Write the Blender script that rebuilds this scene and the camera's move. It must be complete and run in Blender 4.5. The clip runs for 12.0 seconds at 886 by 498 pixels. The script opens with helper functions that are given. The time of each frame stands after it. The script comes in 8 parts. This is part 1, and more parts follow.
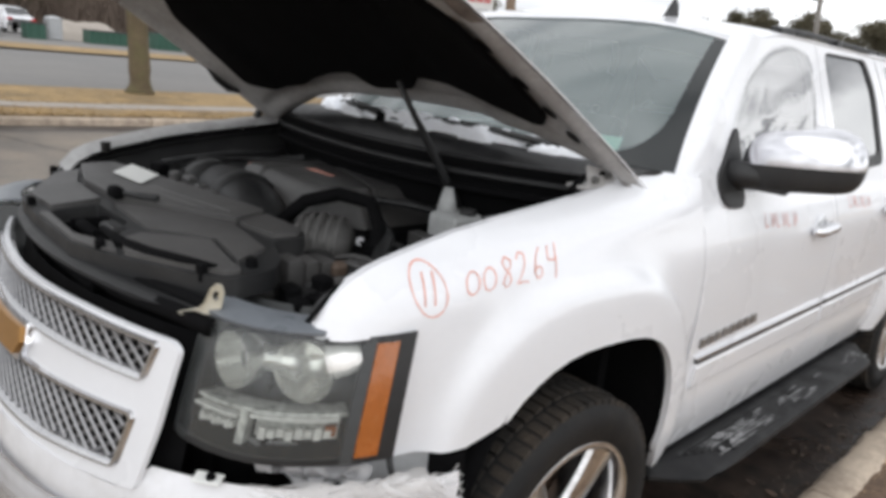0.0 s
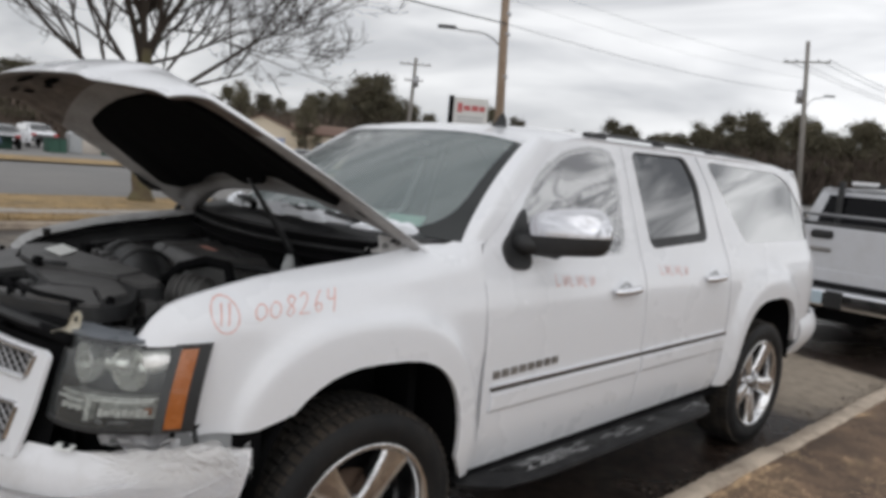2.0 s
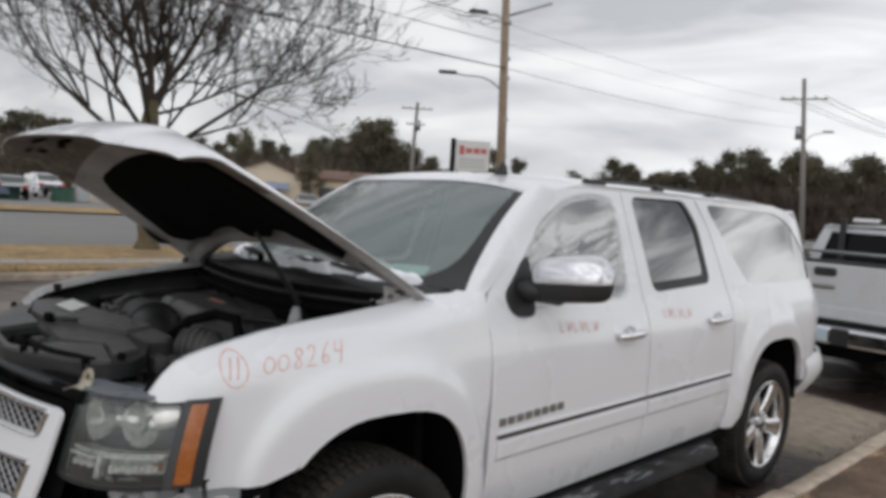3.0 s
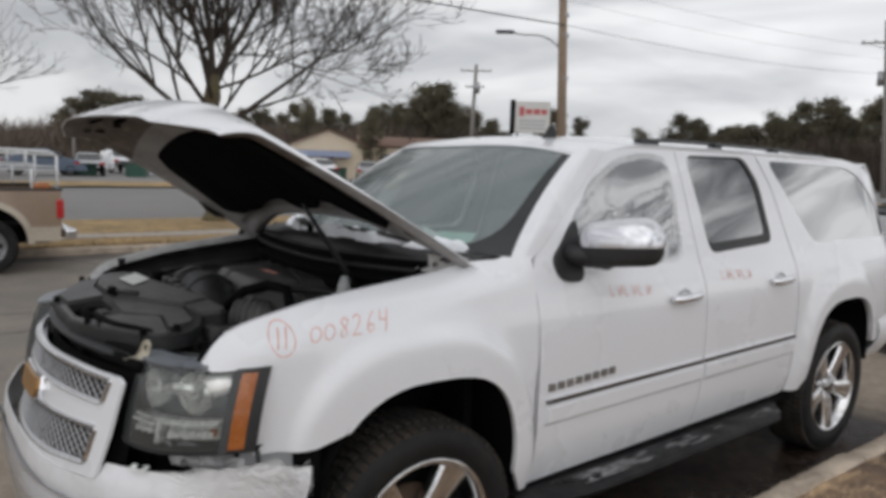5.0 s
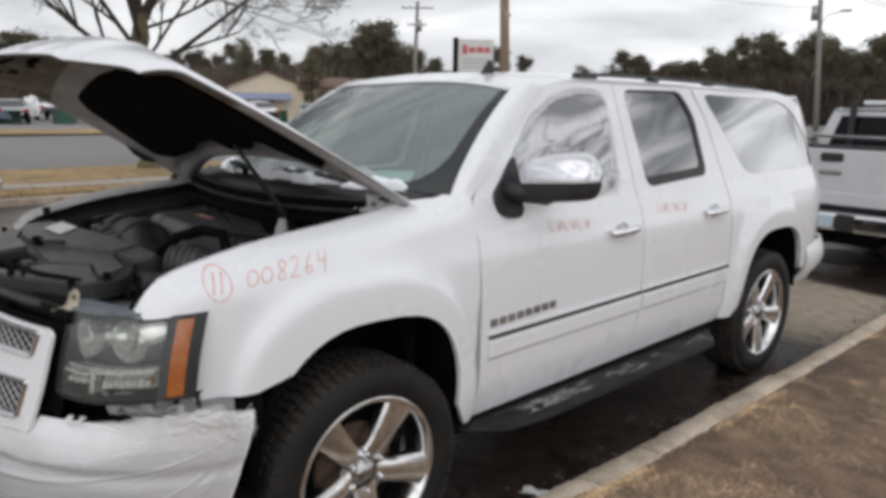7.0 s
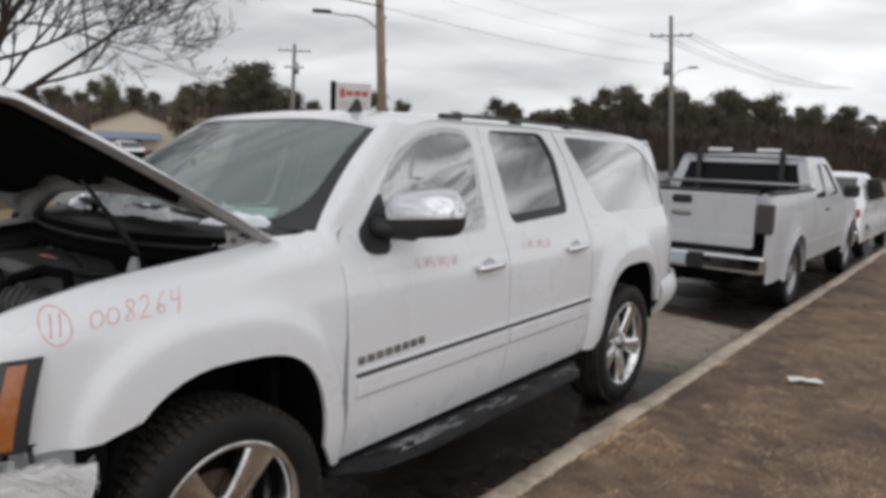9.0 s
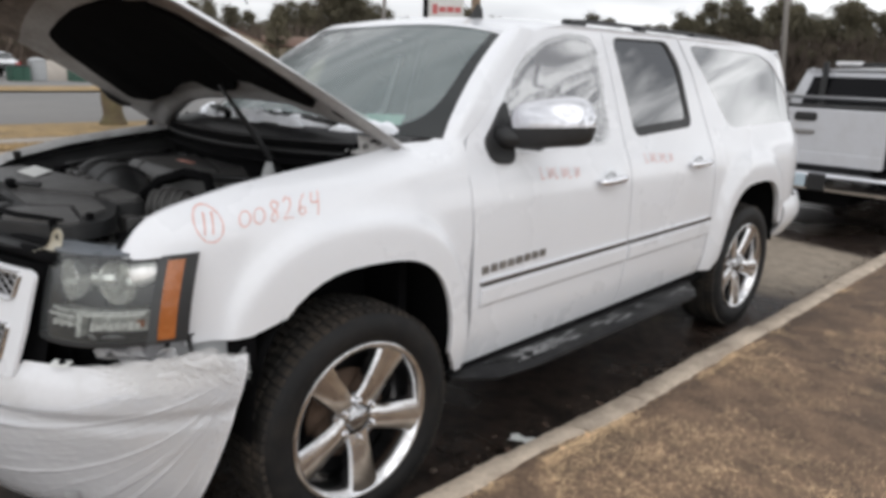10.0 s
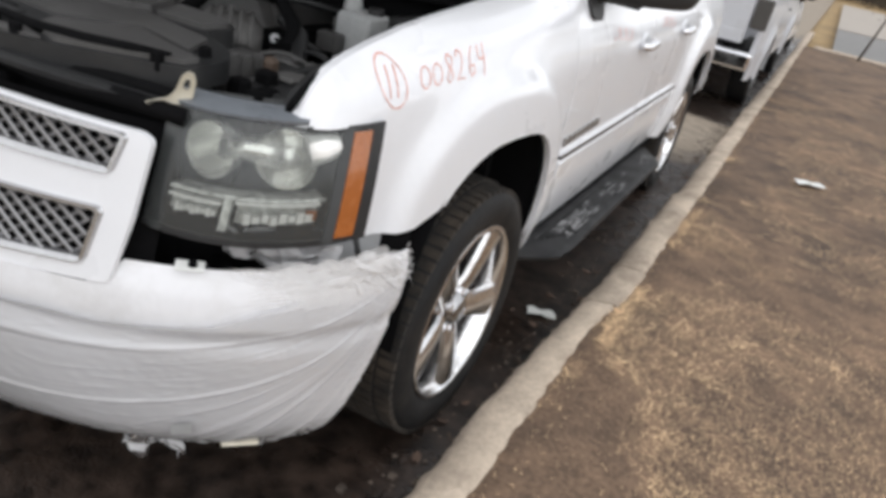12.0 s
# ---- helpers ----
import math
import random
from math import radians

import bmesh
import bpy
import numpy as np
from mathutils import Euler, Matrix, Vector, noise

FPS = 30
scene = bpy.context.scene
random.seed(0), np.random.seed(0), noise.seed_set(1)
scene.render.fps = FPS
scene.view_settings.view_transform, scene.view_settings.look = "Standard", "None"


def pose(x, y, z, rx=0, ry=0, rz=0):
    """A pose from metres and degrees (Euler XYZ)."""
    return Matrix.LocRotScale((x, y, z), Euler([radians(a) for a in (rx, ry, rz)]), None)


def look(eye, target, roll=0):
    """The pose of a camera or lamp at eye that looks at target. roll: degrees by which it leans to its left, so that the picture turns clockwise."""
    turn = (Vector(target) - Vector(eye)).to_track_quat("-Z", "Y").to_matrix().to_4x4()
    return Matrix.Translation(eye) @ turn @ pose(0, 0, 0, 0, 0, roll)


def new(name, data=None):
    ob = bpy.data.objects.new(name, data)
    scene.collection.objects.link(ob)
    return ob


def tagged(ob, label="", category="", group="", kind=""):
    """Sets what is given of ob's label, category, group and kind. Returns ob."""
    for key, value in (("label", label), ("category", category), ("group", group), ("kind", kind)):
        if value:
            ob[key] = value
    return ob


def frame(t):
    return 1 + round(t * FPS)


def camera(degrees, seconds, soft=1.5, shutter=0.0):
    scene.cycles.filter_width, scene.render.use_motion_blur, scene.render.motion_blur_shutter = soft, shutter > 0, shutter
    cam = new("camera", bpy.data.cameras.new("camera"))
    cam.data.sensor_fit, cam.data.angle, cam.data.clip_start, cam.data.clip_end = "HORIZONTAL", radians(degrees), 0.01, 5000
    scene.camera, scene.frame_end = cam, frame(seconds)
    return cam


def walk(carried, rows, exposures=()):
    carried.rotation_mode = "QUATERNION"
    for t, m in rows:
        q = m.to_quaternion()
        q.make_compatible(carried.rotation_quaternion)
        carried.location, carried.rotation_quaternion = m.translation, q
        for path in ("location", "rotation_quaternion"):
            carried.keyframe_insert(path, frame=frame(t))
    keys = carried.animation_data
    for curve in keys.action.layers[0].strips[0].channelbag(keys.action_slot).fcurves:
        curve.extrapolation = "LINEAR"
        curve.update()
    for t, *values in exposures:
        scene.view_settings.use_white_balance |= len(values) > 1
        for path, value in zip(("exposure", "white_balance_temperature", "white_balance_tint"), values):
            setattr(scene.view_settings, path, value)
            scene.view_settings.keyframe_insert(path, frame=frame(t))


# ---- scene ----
cam = camera(63.5, 12.0, soft=4.0)
PATH = [
    (0, (1.876, -1.506, 1.646), (0.521, -0.13, 1.125), 6.2),
    (0.5, (2.126, -1.466, 1.725), (0.708, -0.195, 1.114), 2.6),
    (1, (2.359, -1.589, 1.707), (0.786, -0.395, 1.392), 4.2),
    (1.2, (2.441, -1.661, 1.691), (0.788, -0.593, 1.331), 4.8),
    (1.5, (2.562, -1.631, 1.713), (1.030, -0.383, 1.402), 6.9),
    (2, (2.847, -1.512, 1.696), (1.411, -0.142, 1.449), 5.0),
    (2.5, (2.898, -1.449, 1.711), (1.459, -0.082, 1.468), 3.2),
    (3, (2.879, -1.543, 1.734), (1.421, -0.181, 1.6), 3.9),
    (3.2, (2.848, -1.567, 1.736), (1.419, -0.175, 1.598), 4.3),
    (4.8, (2.926, -1.496, 1.751), (1.382, -0.245, 1.527), 2.5),
    (5, (2.923, -1.484, 1.750), (1.361, -0.259, 1.507), 2.0),
    (5.5, (2.925, -1.479, 1.757), (1.325, -0.302, 1.514), 0.0),
    (6, (2.904, -1.477, 1.745), (1.312, -0.298, 1.468), 1.2),
    (6.5, (2.914, -1.472, 1.742), (1.360, -0.249, 1.445), 0.7),
    (7, (2.931, -1.450, 1.735), (1.486, -0.127, 1.337), 1.1),
    (7.5, (2.949, -1.440, 1.740), (1.552, -0.062, 1.355), 1.6),
    (7.7, (2.931, -1.428, 1.730), (1.590, 0.006, 1.351), 2.0),
    (9.3, (2.996, -1.401, 1.707), (1.779, 0.163, 1.439), 1.9),
    (9.5, (3.009, -1.397, 1.7), (1.706, 0.088, 1.391), 0.3),
    (10, (2.844, -1.497, 1.65), (1.478, -0.122, 1.157), 1.8),
    (10.5, (2.637, -1.703, 1.708), (1.373, -0.27, 1.119), 3.6),
    (11, (2.398, -1.769, 1.656), (1.23, -0.283, 1.003), 6.0),
    (11.5, (2.045, -1.754, 1.596), (1.002, -0.239, 0.811), 6.5),
    (12, (1.655, -1.882, 1.564), (0.953, -0.226, 0.689), 12.7),
]
walk(cam, [(t, look(eye, target, roll)) for t, eye, target, roll in PATH], exposures=[(0.0, -0.05), (0.5, -0.13), (1.0, -0.25), (1.2, -0.3), (1.5, -0.42), (2.0, -0.60), (2.5, -0.58), (3.0, -0.64), (5.0, -0.68), (6.0, -0.59), (7.5, -0.42), (9.5, -0.72), (10.0, -0.27), (10.5, -0.15), (11.0, -0.08), (12.0, -0.02)])

# ---- world, sun, exposure ----
world = bpy.data.worlds.new("overcast_sky")
scene.world = world
world.use_nodes = True
wn, wl = world.node_tree.nodes, world.node_tree.links
wn.clear()
SUN_EL, SUN_AZ = radians(42), radians(125)
sky = wn.new("ShaderNodeTexSky")
sky.sky_type, sky.sun_disc = "NISHITA", False
sky.sun_elevation, sky.sun_rotation = SUN_EL, SUN_AZ
coords = wn.new("ShaderNodeTexCoord")
sep = wn.new("ShaderNodeSeparateXYZ")
wl.new(coords.outputs["Generated"], sep.inputs[0])
squash = wn.new("ShaderNodeMapping")
squash.inputs["Scale"].default_value = (1.2, 1.2, 5.5)
wl.new(coords.outputs["Generated"], squash.inputs[0])
cloud = wn.new("ShaderNodeTexNoise")
cloud.inputs["Scale"].default_value, cloud.inputs["Detail"].default_value = 2.3, 7
cloud.inputs["Distortion"].default_value = 0.5
wl.new(squash.outputs[0], cloud.inputs["Vector"])
shade = wn.new("ShaderNodeValToRGB")
shade.color_ramp.elements[0].position, shade.color_ramp.elements[0].color = 0.34, (0.70, 0.715, 0.75, 1)
shade.color_ramp.elements[1].position, shade.color_ramp.elements[1].color = 0.60, (1.20, 1.21, 1.23, 1)
wl.new(cloud.outputs["Fac"], shade.inputs[0])
# The cloud breaks up towards the east, where the light comes from.
broken = wn.new("ShaderNodeValToRGB")
broken.color_ramp.elements[0].position, broken.color_ramp.elements[0].color = 0.38, (0.27, 0.28, 0.30, 1)
broken.color_ramp.elements[1].position, broken.color_ramp.elements[1].color = 0.56, (1.40, 1.415, 1.44, 1)
puffs = wn.new("ShaderNodeTexNoise")
puffs.inputs["Scale"].default_value, puffs.inputs["Detail"].default_value, puffs.inputs["Distortion"].default_value = 2.0, 6, 0.9
banks = wn.new("ShaderNodeMapping")
banks.inputs["Scale"].default_value, banks.inputs["Rotation"].default_value = (2.2, 2.2, 5.0), (0.25, 0.0, 0.6)
wl.new(coords.outputs["Generated"], banks.inputs[0])
wl.new(banks.outputs[0], puffs.inputs["Vector"])
wl.new(puffs.outputs["Fac"], broken.inputs[0])
east = wn.new("ShaderNodeMapRange")
east.inputs["From Min"].default_value, east.inputs["From Max"].default_value = 0.05, 0.3
wl.new(sep.outputs["X"], east.inputs["Value"])
deck = wn.new("ShaderNodeMix")
deck.data_type = "RGBA"
wl.new(east.outputs[0], deck.inputs["Factor"])
wl.new(shade.outputs["Color"], deck.inputs["A"])
wl.new(broken.outputs["Color"], deck.inputs["B"])
lift = wn.new("ShaderNodeMapRange")
lift.inputs["From Min"].default_value, lift.inputs["From Max"].default_value = 0.0, 1.0
lift.inputs["To Min"].default_value, lift.inputs["To Max"].default_value = 1.42, 1.16
wl.new(sep.outputs["Z"], lift.inputs["Value"])
clouds = wn.new("ShaderNodeVectorMath")
clouds.operation = "SCALE"
wl.new(deck.outputs["Result"], clouds.inputs[0])
north = wn.new("ShaderNodeMapRange")  # thinner cloud, and so more light, towards the north
north.inputs["From Min"].default_value, north.inputs["From Max"].default_value = -1.0, -0.25
north.inputs["To Min"].default_value, north.inputs["To Max"].default_value = 0.84, 1.14
wl.new(sep.outputs["X"], north.inputs["Value"])
amount = wn.new("ShaderNodeMath")
amount.operation = "MULTIPLY"
wl.new(lift.outputs[0], amount.inputs[0])
wl.new(north.outputs[0], amount.inputs[1])
wl.new(amount.outputs[0], clouds.inputs["Scale"])
blue = wn.new("ShaderNodeVectorMath")
blue.operation = "SCALE"
blue.inputs["Scale"].default_value = 0.06
wl.new(sky.outputs[0], blue.inputs[0])
both = wn.new("ShaderNodeMix")
both.data_type = "RGBA"
both.inputs["Factor"].default_value = 0.9
wl.new(blue.outputs[0], both.inputs["A"])
wl.new(clouds.outputs[0], both.inputs["B"])
back = wn.new("ShaderNodeBackground")
back.inputs["Strength"].default_value = 0.95
wl.new(both.outputs["Result"], back.inputs[0])
wout = wn.new("ShaderNodeOutputWorld")
wl.new(back.outputs[0], wout.inputs[0])
sun = new("sun", bpy.data.lights.new("sun", "SUN"))
sun.data.energy, sun.data.angle, sun.data.color = 0.75, radians(70), (1.0, 0.99, 0.98)
sun.matrix_world = look((6, -5, 7), (0, 0, 0))


# ---- materials ----
def mat(name, colour, rough=0.6, metal=0.0, vary=0.12, scale=6.0, fine=60.0, bump=0.0, bump_scale=80.0, dirt=None, dirt_amount=0.0, coat=0.0, dirt_scale=3.0, spec=0.5, jitter=0.0):
    """A surface with two scales of colour variation, fine relief and an optional stain colour."""
    m = bpy.data.materials.new(name)
    m.use_nodes = True
    n, l = m.node_tree.nodes, m.node_tree.links
    p = n["Principled BSDF"]
    p.inputs["Roughness"].default_value, p.inputs["Metallic"].default_value = rough, metal
    p.inputs["Coat Weight"].default_value, p.inputs["Coat Roughness"].default_value = coat, 0.04
    p.inputs["Specular IOR Level"].default_value = spec
    tc = n.new("ShaderNodeTexCoord")
    a, b = n.new("ShaderNodeTexNoise"), n.new("ShaderNodeTexNoise")
    a.inputs["Scale"].default_value, a.inputs["Detail"].default_value = scale, 5
    b.inputs["Scale"].default_value, b.inputs["Detail"].default_value = fine, 4
    for x in (a, b):
        l.new(tc.outputs["Object"], x.inputs["Vector"])
    add = n.new("ShaderNodeMath")
    add.operation = "ADD"
    l.new(a.outputs["Fac"], add.inputs[0])
    l.new(b.outputs["Fac"], add.inputs[1])
    mr = n.new("ShaderNodeMapRange")
    mr.inputs["From Min"].default_value, mr.inputs["From Max"].default_value = 0.6, 1.4
    mr.inputs["To Min"].default_value, mr.inputs["To Max"].default_value = 1 - vary, 1 + vary
    l.new(add.outputs[0], mr.inputs["Value"])
    base = n.new("ShaderNodeVectorMath")
    base.operation = "SCALE"
    base.inputs[0].default_value = colour
    l.new(mr.outputs[0], base.inputs["Scale"])
    out = base.outputs[0]
    if jitter:
        info = n.new("ShaderNodeObjectInfo")
        jr = n.new("ShaderNodeMapRange")
        jr.inputs["To Min"].default_value, jr.inputs["To Max"].default_value = 1 - jitter, 1 + jitter
        l.new(info.outputs["Random"], jr.inputs["Value"])
        js = n.new("ShaderNodeVectorMath")
        js.operation = "SCALE"
        l.new(out, js.inputs[0])
        l.new(jr.outputs[0], js.inputs["Scale"])
        out = js.outputs[0]
    if dirt:
        d = n.new("ShaderNodeTexNoise")
        d.inputs["Scale"].default_value, d.inputs["Detail"].default_value, d.inputs["Roughness"].default_value = dirt_scale, 8, 0.65
        l.new(tc.outputs["Object"], d.inputs["Vector"])
        r = n.new("ShaderNodeMapRange")
        r.inputs["From Min"].default_value, r.inputs["From Max"].default_value = 0.45, 0.7
        r.inputs["To Max"].default_value = dirt_amount
        l.new(d.outputs["Fac"], r.inputs["Value"])
        mix = n.new("ShaderNodeMix")
        mix.data_type = "RGBA"
        l.new(r.outputs[0], mix.inputs["Factor"])
        l.new(out, mix.inputs["A"])
        mix.inputs["B"].default_value = (*dirt, 1)
        out = mix.outputs["Result"]
    l.new(out, p.inputs["Base Color"])
    rr = n.new("ShaderNodeMapRange")
    rr.inputs["From Min"].default_value, rr.inputs["From Max"].default_value = 0.3, 0.7
    rr.inputs["To Min"].default_value, rr.inputs["To Max"].default_value = max(rough - 0.05, 0.01), min(rough + 0.08, 1)
    l.new(a.outputs["Fac"], rr.inputs["Value"])
    l.new(rr.outputs[0], p.inputs["Roughness"])
    if bump:
        c = n.new("ShaderNodeTexNoise")
        c.inputs["Scale"].default_value, c.inputs["Detail"].default_value = bump_scale, 5
        l.new(tc.outputs["Object"], c.inputs["Vector"])
        bm_ = n.new("ShaderNodeBump")
        bm_.inputs["Strength"].default_value, bm_.inputs["Distance"].default_value = bump, 0.01
        l.new(c.outputs["Fac"], bm_.inputs["Height"])
        l.new(bm_.outputs[0], p.inputs["Normal"])
    return m


def glass_mat(name, tint, clear, rough=0.02, body=(0.02, 0.025, 0.025), ior=1.55):
    """Car glass: a tinted see-through share under a glossy face."""
    m = bpy.data.materials.new(name)
    m.use_nodes = True
    n, l = m.node_tree.nodes, m.node_tree.links
    p = n["Principled BSDF"]
    p.inputs["Base Color"].default_value, p.inputs["Roughness"].default_value = (*body, 1), rough
    p.inputs["Specular IOR Level"].default_value = 0.6
    tr = n.new("ShaderNodeBsdfTransparent")
    tr.inputs[0].default_value = (*tint, 1)
    mix = n.new("ShaderNodeMixShader")
    fr = n.new("ShaderNodeFresnel")
    fr.inputs["IOR"].default_value = ior
    gl = n.new("ShaderNodeBsdfGlossy")
    gl.inputs["Roughness"].default_value = rough
    under = n.new("ShaderNodeMixShader")
    under.inputs[0].default_value = clear
    l.new(p.outputs[0], under.inputs[1])
    l.new(tr.outputs[0], under.inputs[2])
    l.new(fr.outputs[0], mix.inputs[0])
    l.new(under.outputs[0], mix.inputs[1])
    l.new(gl.outputs[0], mix.inputs[2])
    l.new(mix.outputs[0], n["Material Output"].inputs[0])
    return m


M = {}
M["white"] = mat("white_car_paint", (0.79, 0.80, 0.83), 0.28, vary=0.015, scale=2, coat=0.7, dirt=(0.60, 0.58, 0.56), dirt_amount=0.10, dirt_scale=1.4)
M["bumper"] = mat("scuffed_white_bumper", (0.78, 0.785, 0.81), 0.34, vary=0.03, scale=4, coat=0.3, dirt=(0.42, 0.40, 0.37), dirt_amount=0.45, dirt_scale=4.5)
# white primer under the hood: dust and grime, plus shade put into both colours
M["inner_white"] = mat("dusty_shaded_inner_paint", (0.40, 0.395, 0.39), 0.6, vary=0.25, scale=9, dirt=(0.18, 0.165, 0.152), dirt_amount=0.8, dirt_scale=4.5)
M["inner_dirt"] = mat("grimy_shaded_inner_paint", (0.19, 0.16, 0.14), 0.65, vary=0.4, scale=14, dirt=(0.07, 0.055, 0.046), dirt_amount=0.9, dirt_scale=9)
M["liner"] = mat("hood_insulation_felt", (0.006, 0.006, 0.0065), 0.97, vary=0.3, scale=10, bump=0.4, bump_scale=140, spec=0.05)
M["plastic"] = mat("black_plastic", (0.015, 0.0155, 0.0165), 0.5, vary=0.25, scale=9, bump=0.15, bump_scale=220, dirt=(0.05, 0.048, 0.046), dirt_amount=0.4, dirt_scale=6)
M["cowl"] = mat("dull_black_cowl_plastic", (0.008, 0.0082, 0.0095), 0.44, vary=0.4, scale=14, bump=0.2, bump_scale=60, dirt=(0.04, 0.039, 0.038), dirt_amount=0.5, dirt_scale=9, spec=0.5)
M["rust_plug"] = mat("brown_plug_plastic", (0.10, 0.07, 0.052), 0.6, vary=0.15, scale=20)
M["plastic_grey"] = mat("faded_grey_plastic", (0.070, 0.0685, 0.068), 0.42, vary=0.2, scale=8, bump=0.12, bump_scale=240, dirt=(0.10, 0.096, 0.09), dirt_amount=0.45, dirt_scale=5)
# grimy black parts; also blackens holes and voids that are only in shade
M["deep"] = mat("grimy_black_metal_and_voids", (0.005, 0.005, 0.0055), 0.85, vary=0.3, scale=8, spec=0.08)
M["rubber"] = mat("tyre_rubber", (0.008, 0.008, 0.0085), 0.62, vary=0.25, scale=12, bump=0.2, bump_scale=120, dirt=(0.03, 0.026, 0.022), dirt_amount=0.45, dirt_scale=9, spec=0.3)
M["tread"] = mat("dusty_tyre_tread", (0.016, 0.014, 0.012), 0.85, vary=0.35, scale=18, bump=0.5, bump_scale=90, dirt=(0.085, 0.064, 0.046), dirt_amount=0.6, dirt_scale=8)
M["chrome"] = mat("chrome", (0.80, 0.80, 0.82), 0.10, 1.0, vary=0.03, scale=8)
M["rim"] = mat("polished_wheel_chrome", (0.76, 0.76, 0.77), 0.19, 1.0, vary=0.06, scale=10, dirt=(0.22, 0.18, 0.15), dirt_amount=0.45, dirt_scale=14)
M["brake"] = mat("rusty_brake_steel", (0.10, 0.065, 0.045), 0.8, 0.3, vary=0.3, scale=20)
M["steel"] = mat("grey_steel", (0.35, 0.35, 0.36), 0.4, 0.8, vary=0.15)
M["alu"] = mat("dull_aluminium", (0.12, 0.118, 0.115), 0.55, 0.3, vary=0.25, scale=14)
M["amber"] = mat("amber_reflector", (0.36, 0.11, 0.024), 0.25, vary=0.1, scale=30, coat=0.5)
M["red_lens"] = mat("red_lens", (0.45, 0.02, 0.02), 0.2, coat=0.6)
M["lamp_inner"] = mat("grey_lamp_housing", (0.055, 0.058, 0.06), 0.5, vary=0.15, scale=9)
M["lamp_bowl"] = mat("lamp_reflector", (0.90, 0.90, 0.87), 0.24, 0.80, vary=0.06, scale=20)
M["lens"] = glass_mat("hazy_lamp_lens", (0.92, 0.94, 0.92), 0.80, 0.22, body=(0.22, 0.235, 0.235))
# the pale body colour adds a veil of reflected sky to the green tint
M["windscreen"] = glass_mat("green_windscreen_with_sky_veil", (0.80, 0.92, 0.90), 0.74, 0.10, body=(0.46, 0.57, 0.575), ior=1.95)
M["privacy"] = glass_mat("dark_privacy_glass", (0.30, 0.31, 0.31), 0.05, 0.012, body=(0.02, 0.02, 0.021), ior=8.0)
M["door_privacy"] = glass_mat("dark_door_glass", (0.30, 0.31, 0.31), 0.12, 0.012, body=(0.02, 0.02, 0.021), ior=4.8)
M["clear_glass"] = glass_mat("clear_window_glass", (0.75, 0.78, 0.77), 0.9, 0.02)
M["interior"] = mat("grey_interior_trim", (0.12, 0.125, 0.125), 0.8, vary=0.15)
M["seat"] = mat("grey_seat_fabric", (0.11, 0.11, 0.112), 0.85, vary=0.2, scale=12)
M["paper"] = mat("white_paper", (0.75, 0.76, 0.74), 0.8, vary=0.05)
M["green_paper"] = mat("pale_green_paper", (0.45, 0.66, 0.58), 0.8, vary=0.06)
M["red_mark"] = mat("red_paint_marker", (0.76, 0.38, 0.31), 0.7, vary=0.3, scale=30, fine=160)
M["faint_mark"] = mat("faded_red_marker", (0.74, 0.47, 0.44), 0.7, vary=0.2, scale=30, fine=160)
M["snow"] = mat("old_snow", (0.82, 0.84, 0.88), 0.7, vary=0.08, scale=20, bump=0.4, bump_scale=60)
M["slush"] = mat("grey_slush", (0.24, 0.24, 0.245), 0.55, vary=0.35, scale=30, dirt=(0.10, 0.10, 0.10), dirt_amount=0.8, dirt_scale=26)
M["tank"] = mat("translucent_tank_plastic", (0.40, 0.41, 0.41), 0.5, vary=0.15, scale=12)
M["gold"] = mat("gold_badge", (0.36, 0.19, 0.06), 0.35, 0.5, vary=0.15, scale=20)
M["flange"] = mat("dusty_white_flange", (0.36, 0.36, 0.36), 0.5, vary=0.2, scale=7, dirt=(0.16, 0.15, 0.14), dirt_amount=0.7, dirt_scale=6)
M["emblem"] = mat("dull_chrome_lettering", (0.30, 0.29, 0.28), 0.35, 0.7, vary=0.2)
M["trim_dark"] = mat("dark_trim_line", (0.06, 0.055, 0.05), 0.45, vary=0.2)
M["film"] = glass_mat("crumpled_clear_film", (0.95, 0.95, 0.96), 0.55, 0.13, body=(0.88, 0.88, 0.90))
M["window_film"] = glass_mat("taped_window_film", (0.76, 0.77, 0.79), 0.57, 0.045, body=(0.60, 0.60, 0.62), ior=4.4)
M["cream"] = mat("cream_plastic", (0.62, 0.58, 0.48), 0.5, vary=0.1)
M["grey_primer"] = mat("grey_primer", (0.42, 0.43, 0.44), 0.6, vary=0.12, dirt=(0.2, 0.19, 0.18), dirt_amount=0.4)
M["lattice"] = mat("dull_grille_lattice", (0.31, 0.31, 0.32), 0.30, 0.5, vary=0.2, scale=14)
M["tuft"] = mat("torn_white_film", (0.90, 0.89, 0.89), 0.55, vary=0.06, scale=20, spec=0.2)
veil_nodes, veil_links = M["tuft"].node_tree.nodes, M["tuft"].node_tree.links
veil_clear, veil_mix = veil_nodes.new("ShaderNodeBsdfTransparent"), veil_nodes.new("ShaderNodeMixShader")
veil_mix.inputs[0].default_value = 0.6
veil_links.new(veil_nodes["Principled BSDF"].outputs[0], veil_mix.inputs[1])
veil_links.new(veil_clear.outputs[0], veil_mix.inputs[2])
veil_links.new(veil_mix.outputs[0], veil_nodes["Material Output"].inputs[0])
M["board"] = mat("slushy_running_board", (0.009, 0.009, 0.010), 0.5, vary=0.3, scale=9, bump=0.2, bump_scale=120, dirt=(0.05, 0.049, 0.048), dirt_amount=0.4, dirt_scale=5.5, spec=0.2)
# plain white instead of chrome: the reflected sky is put into the colour
M["facet"] = mat("white_sky_glint", (0.95, 0.95, 0.93), 0.25, 0.0, vary=0.1, scale=40)
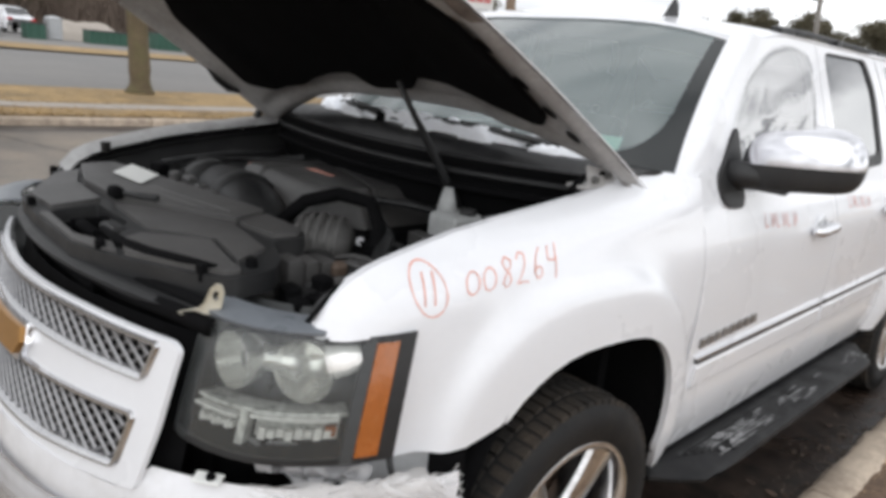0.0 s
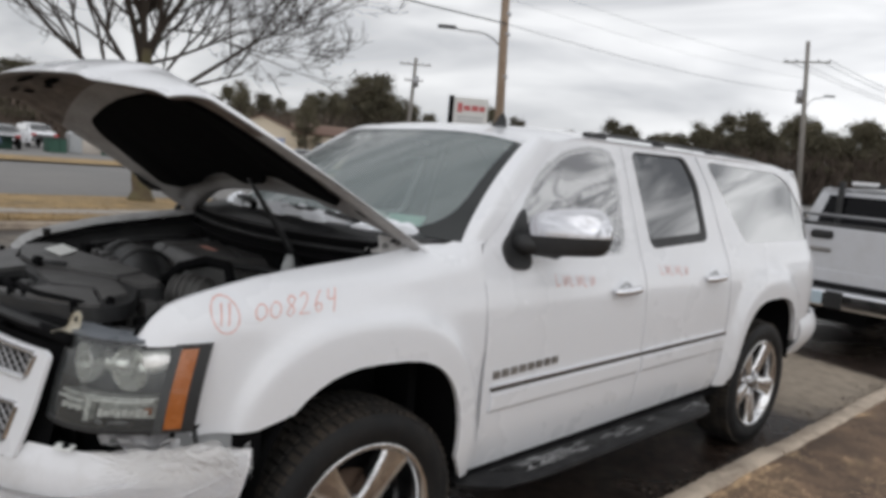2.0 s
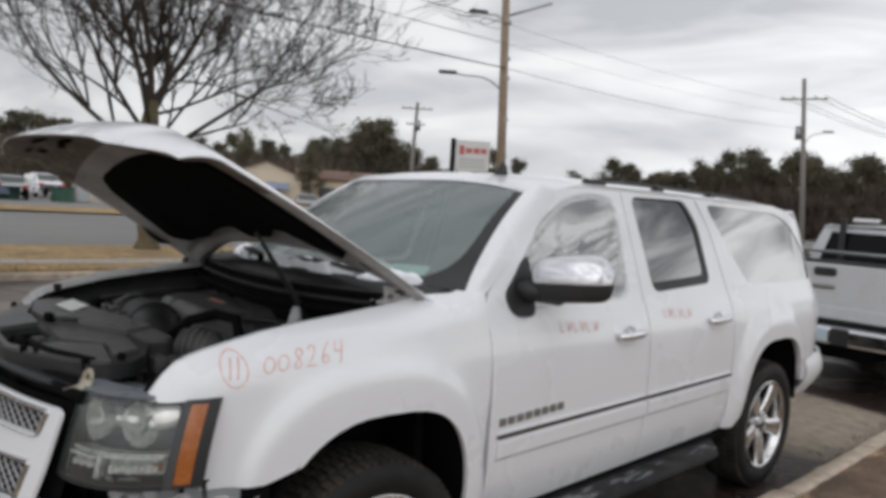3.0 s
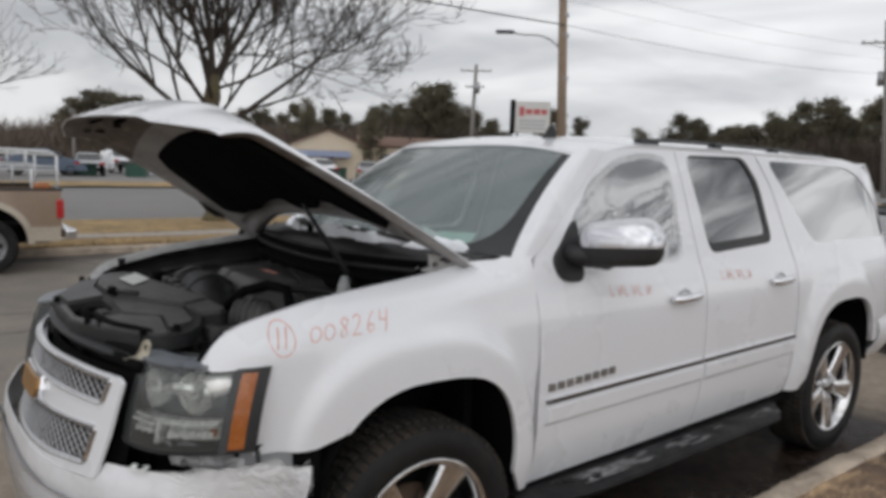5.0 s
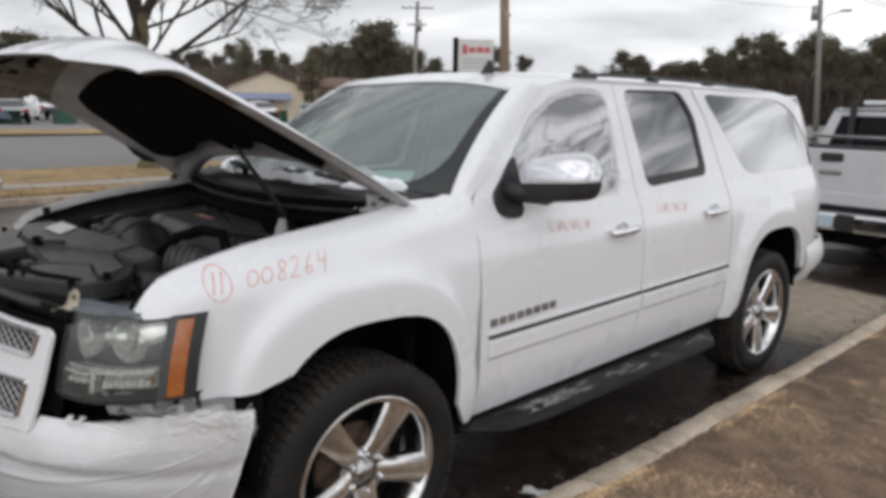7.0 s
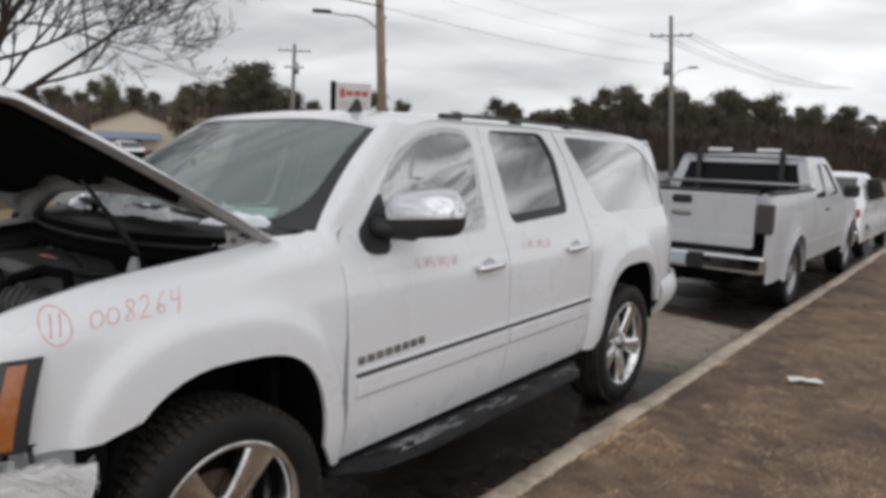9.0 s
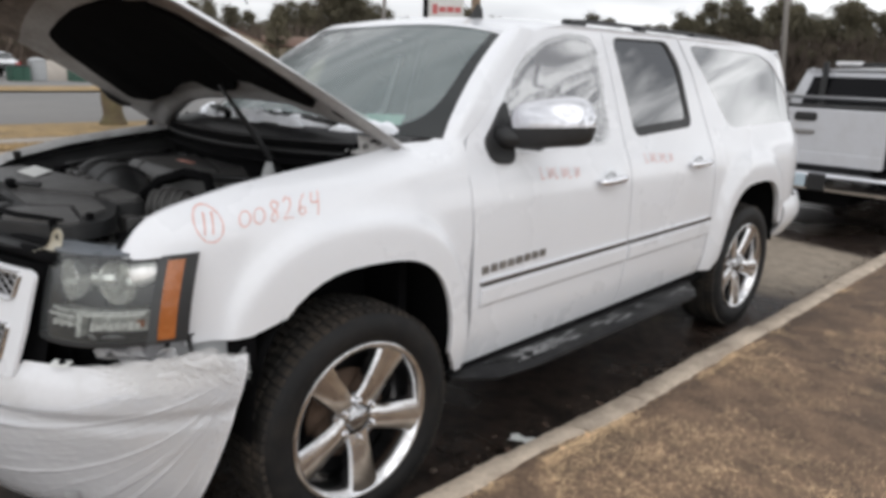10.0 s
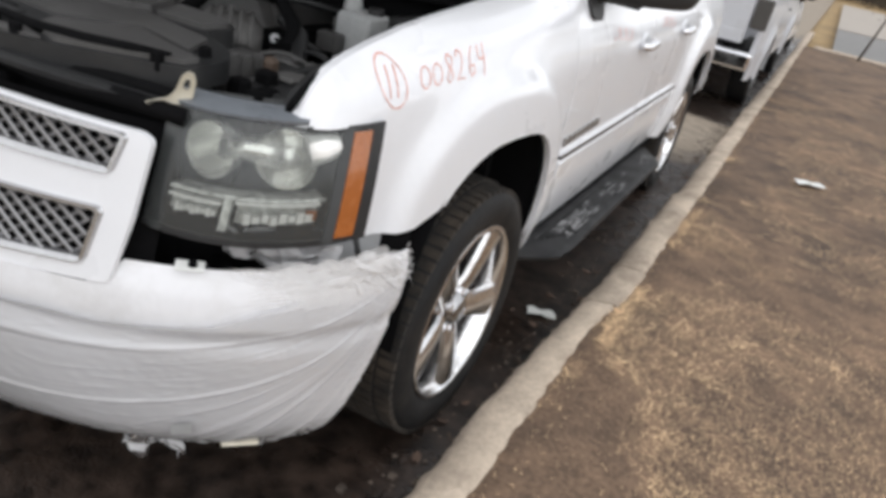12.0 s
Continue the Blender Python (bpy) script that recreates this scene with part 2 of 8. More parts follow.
M["strip_mirror"] = mat("clouded_strip_reflector", (0.70, 0.71, 0.69), 0.30, 0.10, vary=0.45, scale=30)
M["frame_chrome"] = mat("dull_frame_chrome", (0.55, 0.55, 0.56), 0.16, 1.0, vary=0.06, scale=8)
M["frit"] = mat("black_glass_border", (0.018, 0.021, 0.022), 0.15, vary=0.1, scale=5)
M["rib"] = mat("scuffed_tread_rubber", (0.050, 0.050, 0.051), 0.7, vary=0.6, scale=11, fine=60, spec=0.12, dirt=(0.014, 0.014, 0.014), dirt_amount=1.0, dirt_scale=8)
M["shop_white_lamp"] = mat("white_lamp_cover", (0.72, 0.72, 0.73), 0.4, vary=0.05)
M["chrome_soft"] = mat("smooth_mirror_chrome", (0.68, 0.68, 0.71), 0.20, 1.0, vary=0.02, scale=8)
M["lamp_top"] = mat("translucent_lamp_rim", (0.17, 0.185, 0.205), 0.3, vary=0.15, scale=14)
M["hub"] = mat("dulled_hub_chrome", (0.42, 0.42, 0.43), 0.22, 1.0, vary=0.15, scale=30, dirt=(0.10, 0.09, 0.08), dirt_amount=0.6, dirt_scale=18)


# ---- building helpers ----
from mathutils.geometry import delaunay_2d_cdt


def link(name, me, material, parent, label="", smooth=True):
    ob = new(name, me)
    if material:
        me.materials.append(material)
    if parent:
        ob.parent = parent
    if label:
        ob["label"] = label
    return ob


def part(name, bm, material, parent, label="", smooth=False, sharp=35):
    """Links a bmesh as one mesh object under a thing or a part."""
    me = bpy.data.meshes.new(name)
    if smooth:
        for f in bm.faces:
            f.smooth = True
        for e in bm.edges:
            if len(e.link_faces) == 2 and e.calc_face_angle(0) > radians(sharp):
                e.smooth = False
    bm.to_mesh(me)
    bm.free()
    return link(name, me, material, parent, label)


def raw(name, verts, faces, material, parent, label="", smooth=True):
    me = bpy.data.meshes.new(name)
    me.from_pydata([tuple(v) for v in verts], [], faces)
    if smooth:
        me.polygons.foreach_set("use_smooth", [True] * len(me.polygons))
    me.update()
    return link(name, me, material, parent, label)


def thing(name, label, category, at=None, group="", kind=""):
    ob = new(name)
    ob.empty_display_size = 0.1
    if at is not None:
        ob.matrix_world = at
    return tagged(ob, label, category, group, kind)


def add_box(bm, lo, hi, bevel=0.0, m=None, seg=1):
    c = [(a + b) / 2 for a, b in zip(lo, hi)]
    s = [max(abs(b - a), 1e-4) for a, b in zip(lo, hi)]
    r = bmesh.ops.create_cube(bm, size=1, matrix=(m or Matrix()) @ Matrix.Translation(c) @ Matrix.Diagonal((*s, 1)))
    if bevel:
        es = list({e for v in r["verts"] for e in v.link_edges})
        bmesh.ops.bevel(bm, geom=es, offset=bevel, segments=seg, affect="EDGES", profile=0.6)
    return bm


def box(lo, hi, bevel=0.0, m=None, seg=1):
    return add_box(bmesh.new(), lo, hi, bevel, m, seg)


def add_tube(bm, pts, radii, sides=8, caps=True):
    """A tube through points with a radius at each."""
    if not hasattr(radii, "__len__"):
        radii = [radii] * len(pts)
    pts = [Vector(p) for p in pts]
    rings = []
    for i, p in enumerate(pts):
        d = (pts[min(i + 1, len(pts) - 1)] - pts[max(i - 1, 0)]).normalized()
        q = d.to_track_quat("Z", "Y")
        rings.append([bm.verts.new(p + q @ Vector((radii[i] * math.cos(2 * math.pi * k / sides), radii[i] * math.sin(2 * math.pi * k / sides), 0))) for k in range(sides)])
    for a, b in zip(rings, rings[1:]):
        for k in range(sides):
            bm.faces.new((a[k], a[(k + 1) % sides], b[(k + 1) % sides], b[k]))
    if caps:
        bm.faces.new(rings[0][::-1])
        bm.faces.new(rings[-1])
    return bm


def tube(pts, radii, sides=8):
    return add_tube(bmesh.new(), pts, radii, sides)


def add_lathe(bm, profile, n=48, m=None):
    """Turns a profile of (axis, radius) round the x axis; closed where it ends meet."""
    m = m or Matrix()
    rings = [[bm.verts.new(m @ Vector((a, r * math.cos(2 * math.pi * k / n), r * math.sin(2 * math.pi * k / n)))) for k in range(n)] for a, r in profile]
    for a, b in zip(rings, rings[1:]):
        for k in range(n):
            bm.faces.new((a[k], a[(k + 1) % n], b[(k + 1) % n], b[k]))
    return bm


def sheet(fn, nu, nv, thick=0.0, flip=False):
    """A grid of fn(u, v), u and v from 0 to 1, with an optional thickness against its normal."""
    bm = bmesh.new()
    vs = [[bm.verts.new(fn(i / nu, j / nv)) for j in range(nv + 1)] for i in range(nu + 1)]
    for i in range(nu):
        for j in range(nv):
            q = (vs[i][j], vs[i + 1][j], vs[i + 1][j + 1], vs[i][j + 1])
            bm.faces.new(q[::-1] if flip else q)
    if thick:
        bm.normal_update()
        bmesh.ops.solidify(bm, geom=bm.faces[:], thickness=thick)
    return bm


def pchip(xs_, ys_):
    """A smooth curve through knots that does not overshoot."""
    x, y = np.array(xs_, float), np.array(ys_, float)
    h, d = np.diff(x), np.diff(y) / np.diff(x)
    s = np.zeros(len(x))
    for i in range(1, len(x) - 1):
        if d[i - 1] * d[i] > 0:
            w1, w2 = 2 * h[i] + h[i - 1], h[i] + 2 * h[i - 1]
            s[i] = (w1 + w2) / (w1 / d[i - 1] + w2 / d[i])
    s[0], s[-1] = d[0], d[-1]

    def f(t):
        t = min(max(t, x[0]), x[-1])
        i = min(max(int(np.searchsorted(x, t)) - 1, 0), len(x) - 2)
        u = (t - x[i]) / h[i]
        return float(y[i] * (1 + 2 * u) * (1 - u) ** 2 + y[i + 1] * u * u * (3 - 2 * u) + h[i] * (s[i] * u * (1 - u) ** 2 + s[i + 1] * u * u * (u - 1)))
    return f


def step01(a, b, t):
    u = min(max((t - a) / (b - a), 0), 1)
    return u * u * (3 - 2 * u)


def rounded(poly, r, k=5):
    """A closed outline with its corners rounded."""
    out, n = [], len(poly)
    for i in range(n):
        p, a, b = Vector(poly[i]), Vector(poly[i - 1]), Vector(poly[(i + 1) % n])
        ra = min(r, (a - p).length * 0.45)
        rb = min(r, (b - p).length * 0.45)
        s, e = p + (a - p).normalized() * ra, p + (b - p).normalized() * rb
        for j in range(k + 1):
            t = j / k
            out.append(tuple(s * (1 - t) ** 2 + p * 2 * t * (1 - t) + e * t * t))
    return out


def dense(poly, step):
    out = []
    for i, p in enumerate(poly):
        q = poly[(i + 1) % len(poly)]
        n = max(1, int(math.dist(p, q) / step))
        if math.dist(p, q) < 1e-5:
            continue
        for j in range(n):
            out.append((p[0] + (q[0] - p[0]) * j / n, p[1] + (q[1] - p[1]) * j / n))
    return out


def inside(p, poly):
    c, n = False, len(poly)
    for i in range(n):
        (x1, y1), (x2, y2) = poly[i], poly[i - 1]
        if (y1 > p[1]) != (y2 > p[1]) and p[0] < (x2 - x1) * (p[1] - y1) / (y2 - y1) + x1:
            c = not c
    return c


def panel(name, outline, holes, f, material, parent, label="", side=1, step=0.045, depth=0.03, lift=0.0):
    """A pressed panel: the surface (f(y, z), y, z) inside an outline with holes, its edges turned inwards. side -1 mirrors it."""
    loops = [dense(outline, step)] + [dense(h, step) for h in holes]
    pts, edges = [], []
    for lp in loops:
        o = len(pts)
        pts += lp
        edges += [(o + i, o + (i + 1) % len(lp)) for i in range(len(lp))]
    border = np.array(pts)
    lo, hi = border.min(0), border.max(0)
    for a in np.arange(lo[0] + step / 2, hi[0], step):
        for b in np.arange(lo[1] + step / 2, hi[1], step):
            if ((border - (a, b)) ** 2).sum(1).min() > (0.6 * step) ** 2 and inside((a, b), loops[0]) and not any(inside((a, b), h) for h in loops[1:]):
                pts.append((float(a), float(b)))
    v, e, fs, *_ = delaunay_2d_cdt([Vector(p) for p in pts], edges, [], 0, 1e-6)
    v = [tuple(p) for p in v]
    tri = []
    for t in fs:
        c = (sum(v[i][0] for i in t) / 3, sum(v[i][1] for i in t) / 3)
        if inside(c, loops[0]) and not any(inside(c, h) for h in loops[1:]):
            a, b, d = (Vector(v[i]) for i in t)
            turn = (b - a).cross(d - a)
            if abs(turn) > 4e-6:  # no slivers along the border
                tri.append(tuple(t) if turn > 0 else tuple(t)[::-1])
    bm = bmesh.new()
    bv = [bm.verts.new((side * (f(y, z) + lift), y, z)) for y, z in v]
    for t in tri:
        try:
            bm.faces.new([bv[i] for i in (t if side > 0 else t[::-1])])
        except ValueError:
            pass
    for x in [x for x in bm.verts if not x.link_faces]:
        bm.verts.remove(x)
    if depth:
        rimmed = [x for x in bm.edges if len(x.link_faces) == 1]
        r = bmesh.ops.extrude_edge_only(bm, edges=rimmed)
        for x in r["geom"]:
            if isinstance(x, bmesh.types.BMVert):
                x.co.x -= side * depth
        for x in rimmed:
            x.smooth = False
        bmesh.ops.recalc_face_normals(bm, faces=bm.faces[:])
    me = bpy.data.meshes.new(name)
    for q in bm.faces:
        q.smooth = True
    bm.normal_update()
    out_ = sum(q.normal.x * side * q.calc_area() for q in bm.faces)
    if out_ < 0:
        bmesh.ops.reverse_faces(bm, faces=bm.faces[:])
    bm.to_mesh(me)
    bm.free()
    return link(name, me, material, parent, label)


# ---- ground ----
M["asphalt"] = mat("worn_asphalt", (0.195, 0.175, 0.155), 0.85, vary=0.24, scale=0.9, fine=45, bump=0.5, bump_scale=90, dirt=(0.30, 0.25, 0.20), dirt_amount=0.75, dirt_scale=0.9)


def soak(m, wet, edge0, edge1):
    """Meltwater soaking in from the kerb: a ragged stain that darkens and wets the asphalt."""
    n, l = m.node_tree.nodes, m.node_tree.links
    p = n["Principled BSDF"]
    tc, sp, nz = n.new("ShaderNodeTexCoord"), n.new("ShaderNodeSeparateXYZ"), n.new("ShaderNodeTexNoise")
    nz.inputs["Scale"].default_value, nz.inputs["Detail"].default_value = 1.1, 7
    l.new(tc.outputs["Object"], sp.inputs[0])
    rear = n.new("ShaderNodeMath")
    rear.operation, rear.inputs[1].default_value = "MAXIMUM", 0.0
    l.new(sp.outputs["Y"], rear.inputs[0])
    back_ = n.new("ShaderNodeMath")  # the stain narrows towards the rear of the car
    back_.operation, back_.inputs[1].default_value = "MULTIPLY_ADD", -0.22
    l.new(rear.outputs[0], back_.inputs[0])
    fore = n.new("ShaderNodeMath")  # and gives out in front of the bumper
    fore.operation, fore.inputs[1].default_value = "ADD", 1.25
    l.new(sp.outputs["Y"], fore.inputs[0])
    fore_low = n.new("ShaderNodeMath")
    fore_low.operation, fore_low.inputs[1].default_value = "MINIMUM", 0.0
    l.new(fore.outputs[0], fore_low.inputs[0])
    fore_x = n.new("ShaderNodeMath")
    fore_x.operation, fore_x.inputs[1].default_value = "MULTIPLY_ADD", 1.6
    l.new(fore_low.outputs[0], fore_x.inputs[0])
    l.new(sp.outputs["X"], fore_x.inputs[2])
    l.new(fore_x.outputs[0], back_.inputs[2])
    under = n.new("ShaderNodeMapRange")  # and widens again where the pickup stands, painting in the dark shadow below it
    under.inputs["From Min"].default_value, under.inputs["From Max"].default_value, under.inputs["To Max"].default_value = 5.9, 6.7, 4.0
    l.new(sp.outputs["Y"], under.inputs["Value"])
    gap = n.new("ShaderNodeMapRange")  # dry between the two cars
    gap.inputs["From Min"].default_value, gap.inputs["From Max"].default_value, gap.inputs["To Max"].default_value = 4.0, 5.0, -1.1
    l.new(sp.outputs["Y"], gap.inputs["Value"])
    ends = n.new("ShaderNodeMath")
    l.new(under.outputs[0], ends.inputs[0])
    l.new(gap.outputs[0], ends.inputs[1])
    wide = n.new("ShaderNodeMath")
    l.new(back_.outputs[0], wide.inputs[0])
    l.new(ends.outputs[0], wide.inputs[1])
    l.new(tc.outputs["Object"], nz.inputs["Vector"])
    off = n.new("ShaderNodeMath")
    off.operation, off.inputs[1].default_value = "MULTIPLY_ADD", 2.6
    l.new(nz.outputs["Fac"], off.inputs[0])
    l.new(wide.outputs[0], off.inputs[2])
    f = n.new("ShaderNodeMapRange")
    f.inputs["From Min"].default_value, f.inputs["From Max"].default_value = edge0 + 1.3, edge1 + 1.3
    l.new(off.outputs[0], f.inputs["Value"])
    mix = n.new("ShaderNodeMix")
    mix.data_type = "RGBA"
    l.new(f.outputs[0], mix.inputs["Factor"])
    # pale silt washed down towards the gutter
    silt_x = n.new("ShaderNodeMath")
    silt_x.operation, silt_x.inputs[1].default_value = "MULTIPLY_ADD", 1.6
    l.new(nz.outputs["Fac"], silt_x.inputs[0])
    l.new(sp.outputs["X"], silt_x.inputs[2])
    silt_f = n.new("ShaderNodeMapRange")
    silt_f.inputs["From Min"].default_value, silt_f.inputs["From Max"].default_value, silt_f.inputs["To Max"].default_value = -2.6, -0.6, 0.62
    l.new(silt_x.outputs[0], silt_f.inputs["Value"])
    silt = n.new("ShaderNodeMix")
    silt.data_type = "RGBA"
    coarse = n.new("ShaderNodeTexNoise")
    coarse.inputs["Scale"].default_value, coarse.inputs["Detail"].default_value, coarse.inputs["Roughness"].default_value = 7, 9, 0.72
    l.new(tc.outputs["Object"], coarse.inputs["Vector"])
    shade = n.new("ShaderNodeValToRGB")
    shade.color_ramp.elements[0].position, shade.color_ramp.elements[0].color = 0.34, (0.215, 0.172, 0.128, 1)
    shade.color_ramp.elements[1].position, shade.color_ramp.elements[1].color = 0.66, (0.45, 0.37, 0.28, 1)
    l.new(coarse.outputs["Fac"], shade.inputs[0])
    l.new(shade.outputs[0], silt.inputs["B"])
    l.new(silt_f.outputs[0], silt.inputs["Factor"])
    l.new(p.inputs["Base Color"].links[0].from_socket, silt.inputs["A"])
    l.new(silt.outputs["Result"], mix.inputs["A"])
    grain = n.new("ShaderNodeTexNoise")
    grain.inputs["Scale"].default_value, grain.inputs["Detail"].default_value = 14, 7
    l.new(tc.outputs["Object"], grain.inputs["Vector"])
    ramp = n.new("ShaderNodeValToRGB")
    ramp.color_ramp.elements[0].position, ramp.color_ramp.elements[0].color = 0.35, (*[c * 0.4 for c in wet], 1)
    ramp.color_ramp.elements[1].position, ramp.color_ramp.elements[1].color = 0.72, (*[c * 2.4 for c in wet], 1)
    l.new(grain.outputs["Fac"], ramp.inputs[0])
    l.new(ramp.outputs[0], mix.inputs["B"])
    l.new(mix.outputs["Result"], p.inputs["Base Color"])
    r = n.new("ShaderNodeMix")
    l.new(f.outputs[0], r.inputs["Factor"])
    l.new(p.inputs["Roughness"].links[0].from_socket, r.inputs["A"])
    gloss = n.new("ShaderNodeMapRange")  # standing water here and there
    gloss.inputs["From Min"].default_value, gloss.inputs["From Max"].default_value = 0.45, 0.62
    gloss.inputs["To Min"].default_value, gloss.inputs["To Max"].default_value = 0.48, 0.10
    l.new(nz.outputs["Fac"], gloss.inputs["Value"])
    l.new(gloss.outputs[0], r.inputs["B"])
    l.new(r.outputs["Result"], p.inputs["Roughness"])
    p.inputs["Specular IOR Level"].default_value = 0.45


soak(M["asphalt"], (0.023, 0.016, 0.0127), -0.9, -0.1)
M["kerb"] = mat("weathered_concrete_kerb", (0.50, 0.415, 0.33), 0.9, vary=0.3, scale=5, fine=50, bump=0.8, bump_scale=60, dirt=(0.20, 0.155, 0.12), dirt_amount=0.7, dirt_scale=4.5, jitter=0.08)
M["walk"] = mat("concrete_sidewalk", (0.38, 0.34, 0.30), 0.9, vary=0.12, scale=2, fine=30, bump=0.3)
M["dirt"] = mat("dead_lawn_soil", (0.175, 0.115, 0.076), 0.95, vary=0.6, scale=7, fine=60, bump=1.0, bump_scale=60, dirt=(0.060, 0.043, 0.034), dirt_amount=1.0, dirt_scale=1.6)
M["straw"] = mat("dead_grass", (0.36, 0.245, 0.115), 0.9, vary=0.55, scale=3, fine=30, bump=0.6, bump_scale=30, dirt=(0.17, 0.125, 0.07), dirt_amount=0.85, dirt_scale=0.9)
M["blade"] = mat("dry_grass_blades", (0.88, 0.63, 0.38), 0.85, vary=0.45, scale=7.0, fine=25, dirt=(0.34, 0.225, 0.14), dirt_amount=0.8, dirt_scale=3.0)
M["lot"] = mat("grey_car_park_asphalt", (0.20, 0.195, 0.19), 0.9, vary=0.12, scale=0.12, fine=6, dirt=(0.29, 0.27, 0.25), dirt_amount=0.5, dirt_scale=0.1)

KERB_X, FAR_X = 1.16, -8.98


def road_z(x, y=9.0):
    """Cambered towards the gutter, with a shallow hollow where the SUV stands."""
    return (0.014 * (0.9 - x) if x < 0.9 else 0.0) - (0.036 - 0.016 * step01(1.0, 3.0, y)) * step01(0.2, 0.75, x) * step01(5.6, 4.4, y)


def strip(name, xs_list, zf, y0, y1, ny, material, label="", wob=0.0):
    """A strip of the ground along the street, between the first and the last x."""
    bm = bmesh.new()
    rows = []
    for j in range(ny + 1):
        y = y0 + (y1 - y0) * j / ny
        rows.append([bm.verts.new((x, y, zf(x, y) + (wob * noise.noise((x * 0.9, y * 0.9, 3.0)) if wob else 0))) for x in xs_list])
    for a, b in zip(rows, rows[1:]):
        for i in range(len(xs_list) - 1):
            bm.faces.new((a[i], a[i + 1], b[i + 1], b[i]))
    return tagged(part(name, bm, material, None, label, smooth=True), kind="structure")


strip("ground", [-1500, -300, -120, -60, -30, -13.2, 8, 60, 300, 1500], lambda x, y: -0.10, -1500, 1500, 30, M["straw"], "straw-coloured winter grassland reaching to the horizon")
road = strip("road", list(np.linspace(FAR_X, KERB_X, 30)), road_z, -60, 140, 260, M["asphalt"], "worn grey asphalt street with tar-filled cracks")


def lawn_z(x, y):
    x += 0.05 * step01(1.6, 0.2, y)
    return 0.115 - 0.022 * step01(1.38, 1.285, x) + 0.02 * step01(1.3, 4, x) + 0.018 * noise.noise((x * 1.3, y * 1.3, 0.5)) + 0.008 * noise.noise((x * 6, y * 6, 1.5))


lawn = strip("lawn", list(np.concatenate([np.linspace(1.225, 6, 60), [8, 12, 20, 40]])), lawn_z, -8, 17, 220, M["dirt"], "dead brown lawn with bare soil patches")
strip("lawn_behind", [1.34, 3, 6, 12, 40], lambda x, y: 0.1, -60, -8, 6, M["dirt"], "dead brown lawn strip")

# The near kerb: concrete stones of uneven length, each with worn edges.
kerb_near = tagged(thing("kerb", "pale concrete kerb with chipped, worn stones", "kerb"), kind="structure")
rng = random.Random(4)
y = -14.0
while y < 22:
    ln = rng.choice([0.9, 1.2, 1.5, 1.8])
    if y < 1.47 < y + ln:
        ln = 1.47 - y
    bm = bmesh.new()
    w0, w1 = KERB_X + rng.uniform(-0.012, 0.012), 1.322 + rng.uniform(-0.008, 0.010)
    n = max(3, int(ln / 0.03))
    ring = []
    for j in range(n + 1):
        yy = y + 0.006 + (ln - 0.012) * j / n
        bend = -0.05 * step01(1.6, 0.2, yy)
        g = [0.008 * noise.noise((yy * 4, 3.1 * k, 0.3)) + 0.010 * noise.noise((yy * 15, 3.1 * k, 1.3)) + 0.007 * noise.noise((yy * 37, 3.1 * k, 2.3)) for k in range(5)]
        ring.append([bm.verts.new((p[0] + bend, p[1], p[2])) for p in ((w0 + g[0] * 0.6, yy, -0.05), (w0 + 0.012 + g[1], yy, 0.075 + g[0]), (w0 + 0.045 + g[2], yy, 0.105 + 0.4 * g[3]), (w1 - 0.02, yy, 0.118 + 0.4 * g[4]), (w1 + g[4], yy, 0.105), (w1, yy, -0.05))])
    for a, b in zip(ring, ring[1:]):
        for k in range(5):
            bm.faces.new((a[k], b[k], b[k + 1], a[k + 1]))
    bm.faces.new(ring[0])
    bm.faces.new(ring[-1][::-1])
    bmesh.ops.recalc_face_normals(bm, faces=bm.faces[:])
    part("kerbstone", bm, M["kerb"], kerb_near, smooth=True, sharp=50)
    y += ln

# The far side: kerb, grass verge, sidewalk, lawn with the tree, car park.
far_kerb = tagged(thing("far_kerb", "low concrete kerb across the street", "kerb"), kind="structure")
for i in range(34):
    part("kerbstone", box((FAR_X - 0.18, -30 + i * 3.0, -0.1), (FAR_X, -30 + i * 3.0 + 2.985, 0.25), 0.02), M["kerb"], far_kerb)
strip("verge", [-13.5, -12, -10.78], lambda x, y: 0.27, -30, 72, 60, M["straw"], "straw-coloured grass verge", wob=0.02)
strip("verge_strip", [-10.15, -9.16], lambda x, y: 0.255, -30, 72, 60, M["straw"], "narrow strip of straw-coloured grass", wob=0.015)
sidewalk = tagged(thing("sidewalk", "pale concrete sidewalk slabs", "sidewalk"), kind="structure")
for i in range(68):
    part("slab", box((-10.78, -30 + i * 1.5, 0.1), (-10.15, -30 + i * 1.5 + 1.485, 0.27 + 0.004 * (i % 3)), 0.008), M["walk"], sidewalk)
strip("car_park", [-44, -35, -25, -18, -13.5], lambda x, y: 0.24 - 0.18 * step01(-14, -44, x), -60, 90, 30, M["lot"], "wide pale grey asphalt car park")
strip("grass_island", [-34.5, -32, -29.5], lambda x, y: 0.22, -10, 44, 40, M["straw"], "long straw-coloured grass island in the car park", wob=0.04)
strip("back_lot", [-84, -60, -44], lambda x, y: 0.06, -60, 120, 20, M["lot"], "grey gravel yard behind the car park")
M["gutter_mud"] = mat("wet_gutter_mud", (0.055, 0.042, 0.034), 0.6, vary=0.4, scale=2.5, fine=25, dirt=(0.15, 0.13, 0.11), dirt_amount=0.7, dirt_scale=1.2)
strip("far_gutter", [FAR_X, -8.75, -8.5], lambda x, y: road_z(x) + 0.005 - 0.003 * step01(-8.75, -8.5, x), -30, 72, 60, M["gutter_mud"], "dark wet gutter across the street")


# ---- the white SUV ----
suv = thing("suv", "large white SUV with raised hood and torn bumper, parked", "car")

